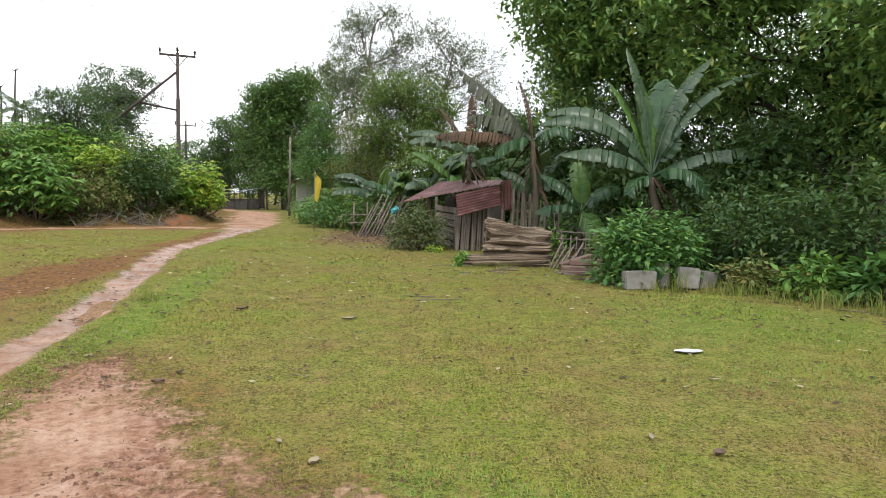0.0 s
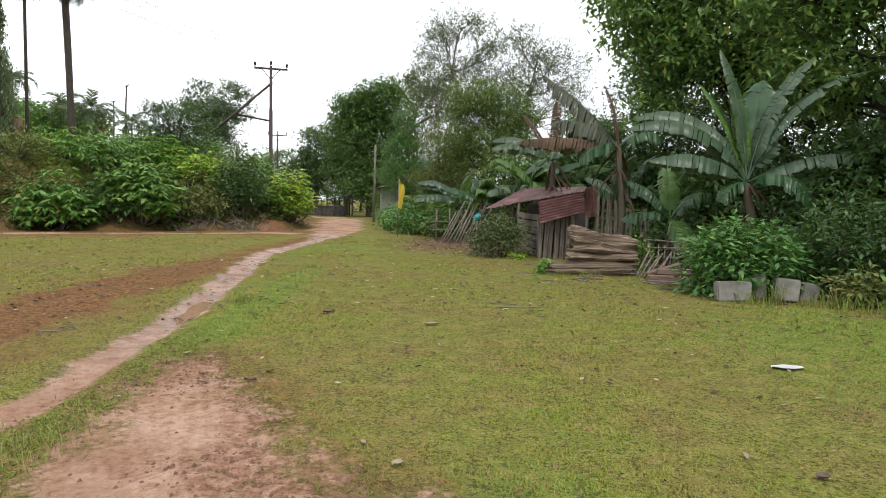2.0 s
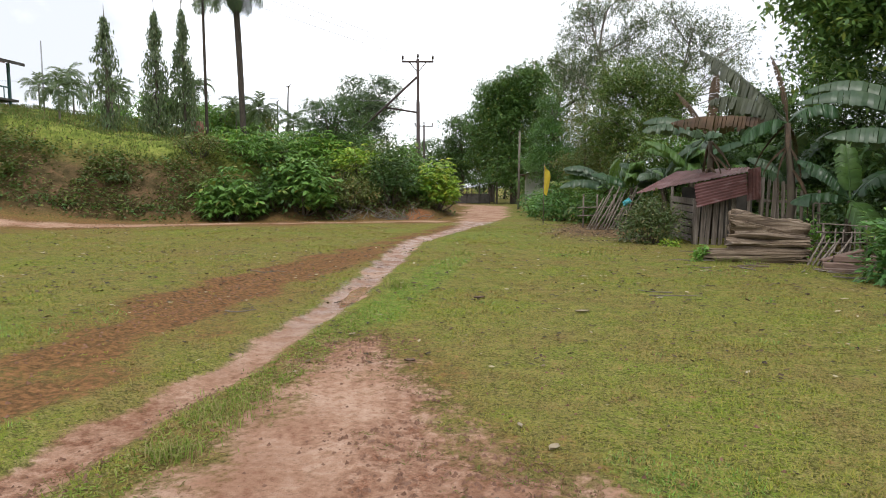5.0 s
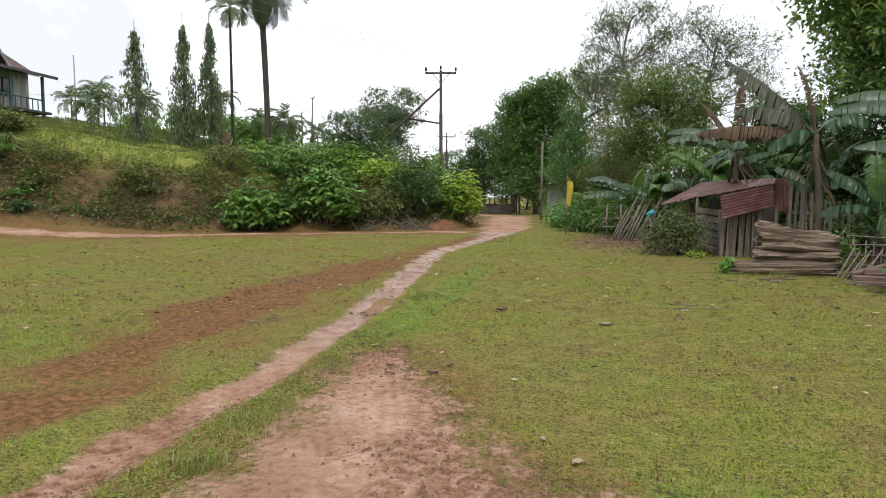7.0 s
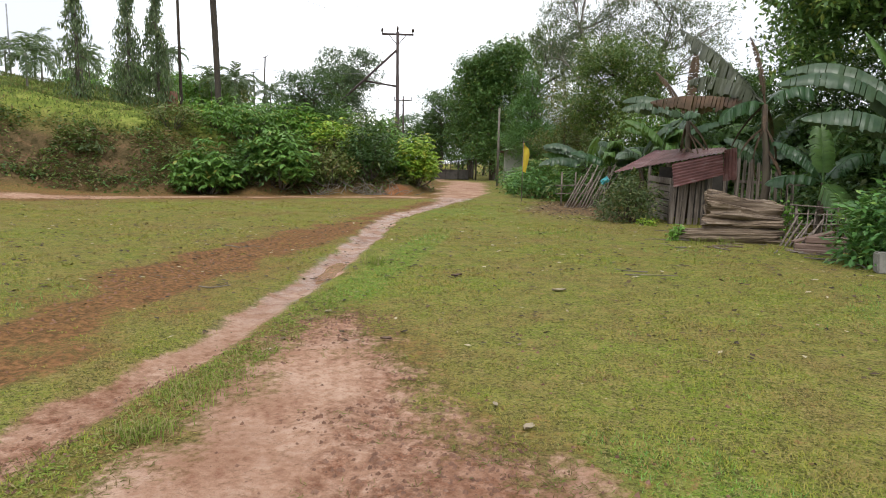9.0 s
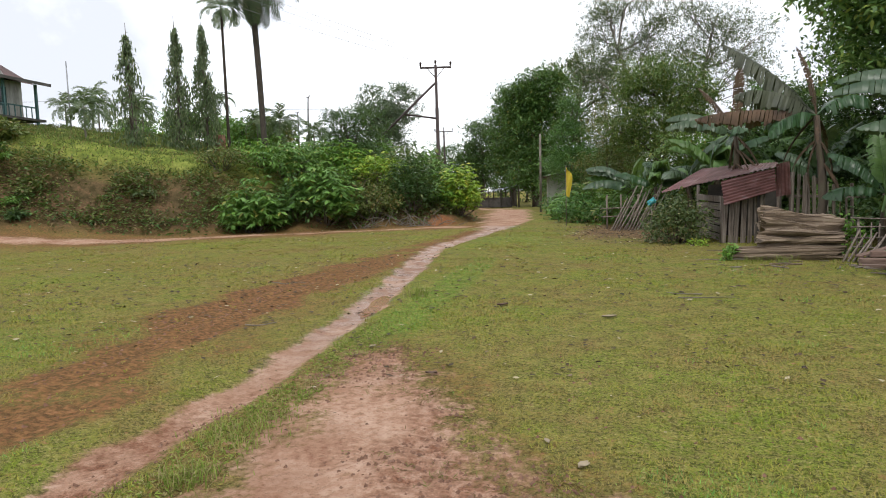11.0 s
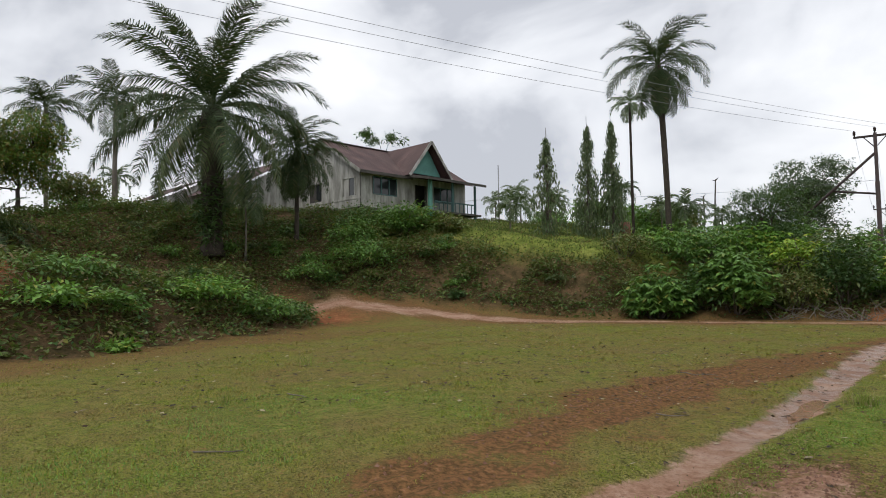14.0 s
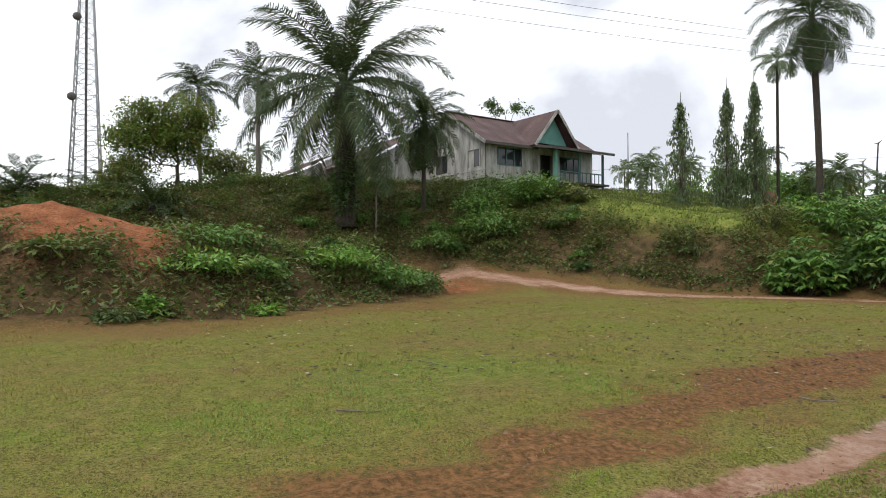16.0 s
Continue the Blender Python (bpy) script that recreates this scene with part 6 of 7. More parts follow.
for i in range(4):
    u0, u1 = i / 4, (i + 1) / 4 + 0.015
    p00, p10 = RA + (RC - RA) * u0, RA + (RC - RA) * u1
    p01, p11 = RF + (RE - RF) * u0, RF + (RE - RF) * u1
    dz = np.array((0, 0, 0.012 * (i % 2) + sr.uniform(0, 0.02)))
    sheet("roof_sheet", p00 + dz, p10 + dz, p11 + dz, p01 + dz, 7, 0.014, M_SHEETMIX if i != 1 else M_REDRUST, shed, 'v', ragged=0.02, seed=70 + i)
sheet("hanging_sheet", (0.06, -0.38, 0.97), (1.22, -0.45, 1.31), (1.2, -0.24, 1.86), (-0.02, -0.06, 1.58), 8, 0.013, M_SHEETMIX, shed, 'u', "red and bare zinc corrugated sheet", ragged=0.015, seed=80)
sheet("loose_sheet", (1.24, -0.2, 1.15), (1.58, -0.1, 1.2), (1.55, 0.0, 2.02), (1.25, -0.05, 1.95), 4, 0.012, M_REDRUST, shed, 'v', seed=81)

fence = new("plank_fence")
fence.matrix_basis = pose(1.95, 18.4, 0)
tagged(fence, "leaning row of uneven grey fence planks", "fence")
for i in range(11):
    x0 = i * 0.135
    h = 1.75 - 0.035 * i + sr.uniform(-0.15, 0.08)
    beam("plank", (x0, 0.03 * sr.normal(), -0.1), (x0 + sr.normal(0, 0.04), 0.05 * sr.normal(), h), 0.025, 0.105 + sr.uniform(-0.02, 0.01), M_GREYWOOD, fence)
for z in (0.5, 1.15):
    beam("rail", (-0.1, 0.06, z), (1.6, 0.06, z - 0.05), 0.05, 0.07, M_GREYWOOD, fence)

# split old logs
M_LOG = surface_mat("bleached_split_log", (0.055, 0.036, 0.025), (0.25, 0.18, 0.12), 3.2, 0.9, (0.35, 6, 6), 1.0, 0.05, third=(0.46, 0.37, 0.28), fine=9)


def rough_log(name, a, b, r0, r1, seed, label, flat=0.8, grooves=9, depth=0.2, sides=36, mat=None):
    rng = np.random.RandomState(seed)
    n = 22
    t = np.linspace(0, 1, n)
    ang = np.linspace(0, 2 * math.pi, sides, endpoint=False)
    a, b = np.array(a, float), np.array(b, float)
    d = (b - a) / np.linalg.norm(b - a)
    u = np.cross(d, (0, 0, 1.0)); u /= np.linalg.norm(u)
    v = np.cross(u, d)
    ph = rng.uniform(0, 6.28, 4)
    T, A = np.meshgrid(t, ang, indexing='ij')
    prof = 1 + depth * (0.6 * np.abs(np.sin(A * grooves / 2 + ph[0] + 1.2 * T)) + 0.4 * np.sin(A * grooves * 1.7 + ph[1] - T * 2)) - depth * 0.3 + 0.06 * np.sin(T * 9 + A * 2 + ph[2])
    R = (r0 + (r1 - r0) * T) * prof * (1 + rng.normal(0, 0.012, T.shape))
    off = rng.uniform(-0.08, 0.08, sides)
    Tt = T + off[None, :] * ((T < 0.001) | (T > 0.999))
    L = np.linalg.norm(b - a)
    P = a + d * (Tt * L)[..., None] + u * (np.cos(A) * R)[..., None] + v * (np.sin(A) * R * flat)[..., None]
    V = P.reshape(-1, 3)
    i = np.arange(n * sides).reshape(n, sides)
    q = np.stack([i[:-1], np.roll(i, -1, 1)[:-1], np.roll(i, -1, 1)[1:], i[1:]], -1).reshape(-1, 4).tolist()
    V = np.vstack([V, a, b])
    k = n * sides
    q += [[k, i[0, (j + 1) % sides], i[0, j]] for j in range(sides)] + [[k + 1, i[-1, j], i[-1, (j + 1) % sides]] for j in range(sides)]
    ob = mesh_from(name, V, [[int(w) for w in f] for f in q], mat or M_LOG)
    return tagged(ob, label, "log", "split logs")


rough_log("log", (0.55, 14.1, 0.13), (2.3, 14.1, 0.16), 0.16, 0.19, 1, "long bleached log lying on the grass")
rough_log("log", (0.98, 14.45, 0.50), (2.28, 14.4, 0.42), 0.47, 0.33, 2, "thick grooved old log stacked at the shed", 0.98, 8, 0.42, 64)
rough_log("log", (1.0, 14.3, 0.80), (1.9, 14.2, 0.56), 0.15, 0.12, 3, "weathered split log slanting on the stack", 0.6, 7, 0.2)
rough_log("log", (1.35, 14.75, 0.78), (2.35, 14.8, 0.72), 0.12, 0.13, 4, "pale split log on top of the stack", 0.5, 6, 0.2)
rough_log("log", (1.45, 14.1, 0.38), (2.35, 14.05, 0.42), 0.11, 0.13, 5, "short split log at the front of the stack", 0.6, 6, 0.2)
M_BEAMWOOD = surface_mat("reddish_old_timber", (0.14, 0.085, 0.065), (0.27, 0.18, 0.145), 5, 0.9, (0.6, 5, 5), 0.6, 0.01, fine=26)
for a, b, w, h in (((2.45, 13.3, 0.07), (3.4, 13.2, 0.06), 0.16, 0.13), ((2.65, 13.45, 0.19), (3.35, 13.4, 0.2), 0.14, 0.12), ((2.5, 13.7, 0.12), (3.2, 13.9, 0.32), 0.18, 0.03), ((2.4, 13.0, 0.03), (3.0, 12.9, 0.03), 0.14, 0.06)):
    tagged(beam("timber_beam", a, b, w, h, M_BEAMWOOD), "short reddish timber beam lying by the logs", "timber", "old timber")
hurdle = new("stick_hurdle")
hurdle.matrix_basis = pose(2.75, 14.3, 0)
tagged(hurdle, "small hurdle of grey sticks tied crosswise", "hurdle")
for i in range(9):
    x0 = -0.15 + i * 0.115
    tube("stake", [(x0, 0, 0.0), (x0 + sr.normal(0, 0.06), 0.03, 0.72 + sr.uniform(-0.12, 0.15))], [.018, .014], M_GREYWOOD, hurdle, 6)
for z in (0.22, 0.42, 0.62, 0.76):
    tube("cross_stick", [(-0.25, -0.02, z + sr.normal(0, 0.02)), (0.95, -0.02, z + sr.normal(0, 0.04))], [.016, .012], M_GREYWOOD, hurdle, 6)
for i in range(6):
    tube("loose_stick", [(-0.45 + i * 0.08, -0.5, 0.01), (-0.1 + i * 0.09, -0.05, 0.45 + sr.uniform(-0.1, 0.2))], [.025, .015], M_GREYWOOD, hurdle, 6)
bundle = new("stick_bundle")
bundle.matrix_basis = pose(-2.35, 23.6, 0)
tagged(bundle, "bundle of long grey poles leaning together", "sticks")
for i in range(13):
    x0 = -0.75 + i * 0.10
    tube("pole", [(x0, -0.3 + sr.normal(0, 0.1), -0.02), (x0 + 0.6 + sr.normal(0, 0.1), 0.5, 1.35 + sr.uniform(-0.25, 0.25))], [.03, .02], M_GREYWOOD, bundle, 6)
for x in (-0.5, 0.1, -1.0):
    tube("fence_post", [(x, 0.7, -0.1), (x, 0.7, 1.25)], [.035, .03], M_GREYWOOD, bundle, 6)
for z in (0.45, 0.75):
    tube("rail", [(-1.2, 0.62, z), (0.2, 0.62, z + 0.05)], [.025, .022], M_GREYWOOD, bundle, 6)

# concrete pieces
M_CONC = surface_mat("mossy_grey_concrete", (0.13, 0.125, 0.105), (0.26, 0.25, 0.22), 4, 0.9, None, 0.4, 0.01, third=(0.34, 0.325, 0.295), fine=40)
for m, sx, sy, sz, lab in ((pose(3.36, 10.95, 0.155, 0, -2, 4), 0.54, 0.2, 0.31, "long grey concrete block set on the grass"), (pose(4.22, 11.05, 0.19, -10, 5, -6), 0.36, 0.22, 0.36, "tilted pale concrete block at the lawn edge"),
                           (pose(3.86, 11.2, 0.22, -12, 0, 3), 0.2, 0.1, 0.44, "narrow upright concrete slab among grass"), (pose(4.62, 11.25, 0.14, 6, 6, 20), 0.34, 0.2, 0.3, "dark mossy concrete lump under the shrub")):
    bm = bmesh.new()
    bmesh.ops.create_cube(bm, size=1)
    for v in bm.verts:
        v.co = Vector((v.co.x * sx * (1 + 0.06 * v.co.z), v.co.y * sy, v.co.z * sz))
    bmesh.ops.bevel(bm, geom=bm.edges[:], offset=0.018, segments=2, affect='EDGES')
    bmesh.ops.transform(bm, matrix=m, verts=bm.verts)
    tagged(part("concrete_block", bm, M_CONC), lab, "concrete block", "concrete blocks")

# flag, posts and far buildings
M_YELLOW = surface_mat("yellow_cloth", (0.62, 0.46, 0.02), (0.75, 0.58, 0.04), 4, 0.8)
flag = empty("flag", -5.3, 26.6)
tube("flag_stick", [(0, 0, -0.1), (0.02, 0, 2.5)], [.02, .012], M_GREYWOOD, flag, 6)
t, s = np.meshgrid(np.linspace(0, 1, 13), np.linspace(0, 1, 7))
wdt = 0.27 * (1 - np.abs(t - 0.35) * 0.9) * np.clip(t * 6 + 0.1, 0, 1)
FV = np.stack([0.02 + s * wdt - 0.0 * t, 0.05 * np.sin(s * 5 + t * 4), 2.45 - 1.2 * t - 0.10 * s], -1).reshape(-1, 3)
ii = np.arange(91).reshape(7, 13)
mesh_from("cloth", FV, np.stack([ii[:-1, :-1], ii[:-1, 1:], ii[1:, 1:], ii[1:, :-1]], -1).reshape(-1, 4), M_YELLOW, flag, "hanging yellow cloth", True)
tagged(flag, "yellow cloth flag hanging on a thin stick", "flag")
for x, y, h in ((-10.4, 43.8, 5.3), (-15.8, 58, 4.2)):
    ob = tube("road_post", [(x, y, -0.3), (x + 0.05, y, h)], [.09, .07], M_BARK_PALE, None, 7)
    tagged(ob, "thin grey wooden post at the roadside", "post", "road posts")
M_PALEWALL = surface_mat("pale_green_wall", (0.30, 0.33, 0.27), (0.42, 0.45, 0.38), 2, 0.8)
kiosk = empty("kiosk", -9.7, 46.5)
beam("kiosk_wall", (0, 0, 0.0), (0, 0, 2.6), 0.9, 1.6, M_PALEWALL, kiosk)
sheet("kiosk_roof", (-1.2, -1.2, 2.35), (0.9, -1.2, 2.75), (0.9, 1.2, 2.75), (-1.2, 1.2, 2.35), 9, 0.014, M_ROOF, kiosk, 'u', seed=91)
tagged(kiosk, "small pale green roadside hut with a sheet roof", "hut")
M_ZINC = surface_mat("pale_zinc_roof", (0.36, 0.40, 0.46), (0.52, 0.56, 0.62), 1.5, 0.5, None, 0.2, 0.005, 0.3)
stall = empty("roadside_stall", -18.0, 58.5)
for x in (-1.8, -0.6, 0.6, 1.6):
    for y in (-0.8, 0.8):
        tube("post", [(x, y, -0.2), (x, y, 1.5 + 0.1 * (x + 1.8))], [.05, .05], M_DARKWOOD, stall, 6)
sheet("roof", (-2.2, -1.3, 1.25), (2.0, -1.3, 1.95), (2.0, 1.2, 2.1), (-2.2, 1.2, 1.4), 12, 0.02, M_ZINC, stall, 'u', seed=92)
beam("counter", (-1.8, -0.7, 0.5), (1.6, -0.7, 0.5), 0.06, 0.9, M_DARKWOOD, stall)
tagged(stall, "low open roadside stall with a pale zinc roof", "stall")
M_TEALBAG = surface_mat("teal_plastic", (0.02, 0.30, 0.34), (0.04, 0.42, 0.45), 6, 0.4)
bag = rough_log("plastic_bag", (-1.5, 18.9, 1.02), (-1.32, 18.9, 1.14), 0.07, 0.08, 9, "crumpled teal plastic bag caught on a stick", 1.0, 5, 0.4, 14, M_TEALBAG)
tagged(bag, category="bag", group="litter")
tube("bag_stick", [(-1.42, 18.95, -0.1), (-1.42, 18.95, 1.05)], [.02, .015], M_GREYWOOD, None, 6)
tagged(bpy.data.objects["bag_stick"], "thin grey stick standing beside the shed", "stick")

# ---- lawn detail ----
gr = np.random.RandomState(600)


def blades(name, n, r0, r1, h, w, mat, label, lean=0.5, keep=None, power=1.0, az=(-42, 108)):
    """Blades over the open lawn, thinning with distance from the worn corner by the footpath."""
    r = r0 + (r1 - r0) * gr.uniform(0, 1, n) ** power
    th = np.radians(gr.uniform(az[0], az[1], n))
    x, y = -np.sin(th) * r, np.cos(th) * r
    pale, trk, bk, rd, lit, _ = ground_masks(x, y)
    ok = gr.uniform(0, 1, n) > np.clip(pale * 1.05 + trk * 1.15 + bk + rd + lit, 0, 1)
    if keep is not None:
        ok &= keep(x, y)
    x, y, r = x[ok], y[ok], r[ok]
    n = len(x)
    big = 1 + 0.09 * np.clip(r - 4, 0, 20)
    clump = 0.65 + 0.35 * waves(x, y, 2.4, 31) + 0.25 * waves(x, y, 9, 32)
    hh = h * np.clip(clump, 0.25, 1.7) * gr.uniform(0.5, 1.3, n) * np.sqrt(big)
    a = gr.uniform(0, 6.28, n)
    ln = np.abs(gr.normal(lean, 0.35, n)) * hh
    base = np.stack([x, y, height(x, y) - 0.004], -1)
    tip = base + np.stack([np.cos(a) * ln, np.sin(a) * ln, hh], -1)
    s = np.stack([-np.sin(a), np.cos(a), 0 * a], -1) * (w * big * gr.uniform(0.6, 1.3, n))[:, None]
    V = np.stack([base - s, base + s, tip], 1).reshape(-1, 3)
    F = np.arange(3 * n).reshape(-1, 3)
    return tagged(mesh_from(name, V, F, mat), label, "grass", kind="stuff")


M_GRASS = leaf_mat("grass_blade", (0.065, 0.100, 0.016), (0.235, 0.285, 0.042), (0.40, 0.29, 0.13), 0.36, 0.7, 0.4, 0.06)
def lawn_blade_mat(name):
    """Grass blades whose tone follows the lawn's green, yellow and trodden parts."""
    m, nt, b = node_mat(name, 0.7)
    b.inputs["Specular IOR Level"].default_value = 0.06
    co = nt.nodes.new("ShaderNodeTexCoord").outputs["Object"]
    tone = math_node(nt, 'ADD', math_node(nt, 'MULTIPLY', noise_node(nt, 0.35, 4, 0.6, co), 0.45), math_node(nt, 'MULTIPLY', noise_node(nt, 1.7, 5, 0.65, co), 0.55))
    rnd = nt.nodes.new("ShaderNodeNewGeometry").outputs["Random Per Island"]
    tone = math_node(nt, 'ADD', tone, math_node(nt, 'MULTIPLY', math_node(nt, 'SUBTRACT', rnd, 0.5), 0.16))
    col = ramp(nt, tone, [(0.36, (0.27, 0.17, 0.075)), (0.45, (0.29, 0.235, 0.075)), (0.51, (0.285, 0.270, 0.050)), (0.60, (0.205, 0.262, 0.032))])
    col = mixc(nt, math_node(nt, 'MULTIPLY', rnd, 0.5), col, mixc(nt, 0.6, col, (0.045, 0.055, 0.014)))
    nt.links.new(col, b.inputs["Base Color"])
    return m


M_LAWN = lawn_blade_mat("lawn_blade")
blades("grass", 420000, 2.4, 26, 0.028, 0.0034, M_LAWN, "short trodden lawn grass, green and straw", 1.0, power=1.35)
blades("lush_grass", 110000, 2.4, 15, 0.038, 0.0036, LEAF["bright"], "brighter lush grass patches on the lawn", 0.9, power=1.2,
       keep=lambda x, y: (damp_masks(x, y)[2] > 0.35 + 0.3 * waves(x, y, 6, 33)) | (waves(x, y, 0.9, 34) > 0.85))


M_TUFT = leaf_mat("long_grass_blade", (0.12, 0.18, 0.03), (0.27, 0.34, 0.07), (0.33, 0.27, 0.13), 0.25, 0.7, 0.4, 0.1)


def tuft(x, y, h, n, spread, seed):
    r = np.random.RandomState(seed)
    z = gnd(x, y)
    a = r.uniform(0, 6.28, n)
    b = np.stack([x + r.normal(0, spread, n), y + r.normal(0, spread, n), np.full(n, z - 0.01)], -1)
    L = h * r.uniform(0.5, 1.2, n)
    o = np.stack([np.cos(a), np.sin(a), 0 * a], -1)
    m = b + o * (L * 0.25)[:, None] + np.array([0, 0, 1.0]) * (L * 0.65)[:, None]
    t = b + o * (L * 0.75)[:, None] + np.array([0, 0, 1.0]) * (L * 0.8)[:, None]
    s = np.stack([-np.sin(a), np.cos(a), 0 * a], -1) * 0.0022 * (1 + 2.5 * h)
    V = np.stack([b - s, b + s, m + s * 0.8, m - s * 0.8, t], 1).reshape(-1, 3)
    i = (np.arange(n) * 5).tolist()
    F = [q for k in i for q in ([k, k + 1, k + 2, k + 3], [k + 3, k + 2, k + 4])]
    return V, F


tufts = []
for k, (x, y, h, n, s) in enumerate(((-3.97, 8.7, 0.20, 120, 0.09), (-2.9, 3.35, 0.08, 260, 0.16), (-3.0, 3.75, 0.07, 200, 0.14), (-2.74, 2.75, 0.10, 300, 0.10), (-3.05, 4.25, 0.06, 150, 0.12), (-3.95, 11.0, 0.1, 60, 0.1), (-4.6, 13.5, 0.14, 70, 0.12),
                                     (4.75, 10.5, 0.42, 60, 0.12), (5.15, 9.7, 0.34, 60, 0.14), (5.5, 9.2, 0.40, 60, 0.12), (6.1, 8.8, 0.42, 70, 0.14), (3.55, 10.6, 0.28, 50, 0.1), (3.95, 10.7, 0.4, 50, 0.08), (4.4, 10.6, 0.3, 50, 0.12),
                                     (1.35, 13.6, 0.2, 70, 0.15), (0.75, 13.7, 0.18, 60, 0.12), (2.2, 13.2, 0.15, 60, 0.2), (-1.6, 13.5, 0.15, 40, 0.2), (-12.6, 4.9, 0.3, 40, 0.08), (-9.2, 2.4, 0.2, 40, 0.1), (5.9, 9.4, 0.3, 60, 0.2), (5.0, 10.2, 0.3, 50, 0.2))):
    tufts.append(tuft(x, y, h, n, s, 620 + k))
tagged(mesh_from("long_grass", *join_arrays(tufts), M_TUFT), "loose tufts of longer grass at the lawn edges", "grass", kind="stuff")

# crumbs of earth, dry weeds and low green weeds round the bare patch
M_CLOD = surface_mat("earth_crumb", (0.12, 0.055, 0.032), (0.23, 0.115, 0.07), 9, 0.95, None, 0.4, 0.01, third=(0.31, 0.18, 0.125))


def crumbs(name, n, box, size, weight, label):
    x, y = gr.uniform(box[0], box[1], n), gr.uniform(box[2], box[3], n)
    k = gr.uniform(0, 1, n) < weight(x, y)
    x, y = x[k], y[k]
    n = len(x)
    r = size * gr.uniform(0.35, 1.3, n) ** 1.5
    a = gr.uniform(0, 6.28, n)
    base = np.stack([x, y, height(x, y) - 0.003], -1)
    V = [base + np.stack([np.cos(a + q) * r * gr.uniform(0.6, 1.2, n), np.sin(a + q) * r * gr.uniform(0.6, 1.2, n), 0 * r], -1) for q in (0, 1.57, 3.14, 4.71)]
    V.append(base + np.stack([0.3 * r * np.cos(a), 0.3 * r * np.sin(a), r * gr.uniform(0.6, 1.1, n)], -1))
    V = np.stack(V, 1).reshape(-1, 3)
    i = np.arange(n)[:, None] * 5
    F = np.concatenate([i + [0, 1, 4], i + [1, 2, 4], i + [2, 3, 4], i + [3, 0, 4]], 0)
    return tagged(mesh_from(name, V, F, M_CLOD), label, "soil", kind="stuff")


crumbs("earth_crumbs", 16000, (-3.4, 0.6, 2.0, 6.2), 0.016, lambda x, y: np.clip(damp_masks(x, y)[1] * (0.45 + 0.5 * waves(x, y, 4, 61)), 0.0, 1) + 0.02, "small crumbs of reddish earth on the bare patch")
crumbs("track_crumbs", 9000, (-8.5, -3.5, 2.0, 14), 0.020, lambda x, y: np.clip((ground_masks(x, y)[1] - 0.4) * (0.5 + 0.4 * waves(x, y, 3, 62)), 0, 1), "crumbled reddish soil along the wheel track")


def low_weeds(name, n, box, size, width, mat, weight, label, droop=-0.3):
    x, y = gr.uniform(box[0], box[1], n), gr.uniform(box[2], box[3], n)
    k = gr.uniform(0, 1, n) < weight(x, y)
    x, y = np.repeat(x[k], 6), np.repeat(y[k], 6)
    x, y = x + gr.normal(0, size * 0.4, len(x)), y + gr.normal(0, size * 0.4, len(x))
    V, F = leaf_arrays(np.stack([x, y, height(x, y) + 0.004], -1), size, width, gr, droop)
    return tagged(mesh_from(name, V, F, mat), label, "weeds", kind="stuff")


M_STRAW = leaf_mat("dry_weed_blade", (0.085, 0.055, 0.026), (0.27, 0.20, 0.095), (0.15, 0.19, 0.045), 0.3, 0.8, 0.2, 0.06)
low_weeds("dry_weeds", 4200, (-3.2, 0.8, 2.0, 6.3), 0.050, 0.005, M_STRAW, lambda x, y: np.clip(damp_masks(x, y)[1] * (0.35 + 0.7 * waves(x, y, 5, 63)), 0, 1) + 0.35 * smooth(1 - np.abs(inside_dist(x, y, PATCH)) / 0.3), "dry straw-coloured weeds matted on the bare earth")
low_weeds("low_weeds", 4200, (-3.8, -2.0, 1.8, 6.6), 0.042, 0.011, M_TUFT, lambda x, y: smooth((0.26 - np.abs(x + 2.98 + 0.17 * (y - 3.6))) / 0.12) * np.clip(0.7 + 0.5 * waves(x, y, 4, 64), 0, 1), "low green weeds on the strip beside the footpath")
low_weeds("low_weeds", 9000, (-9, 5, 2.4, 11), 0.036, 0.009, M_LAWN, lambda x, y: np.clip(0.5 * waves(x, y, 6, 65) * (1 - ground_masks(x, y)[0]), 0, 1), "small clumped weeds among the lawn grass")

# fallen leaves, twigs and scraps
M_LITTER = leaf_mat("fallen_leaf", (0.016, 0.011, 0.008), (0.11, 0.065, 0.035), (0.42, 0.36, 0.23), 0.09, 0.8, 0.1)


def litter_field(name, n, box, size, label, power=1.0, keep=None):
    x = gr.uniform(box[0], box[1], n)
    y = box[2] + (box[3] - box[2]) * gr.uniform(0, 1, n) ** power
    if keep is not None:
        k = keep(x, y)
        x, y = x[k], y[k]
    P = np.stack([x, y, height(x, y) + 0.018], -1)
    V, F = leaf_arrays(P, size, size * 0.55, gr, 0.0, None, 0.3)
    V[:, 2] = np.repeat(P[:, 2], 4) + (V[:, 2] - np.repeat(P[:, 2], 4)) * 0.35 + 0.004
    return tagged(mesh_from(name, V, F, M_LITTER), label, "leaf litter", kind="stuff")


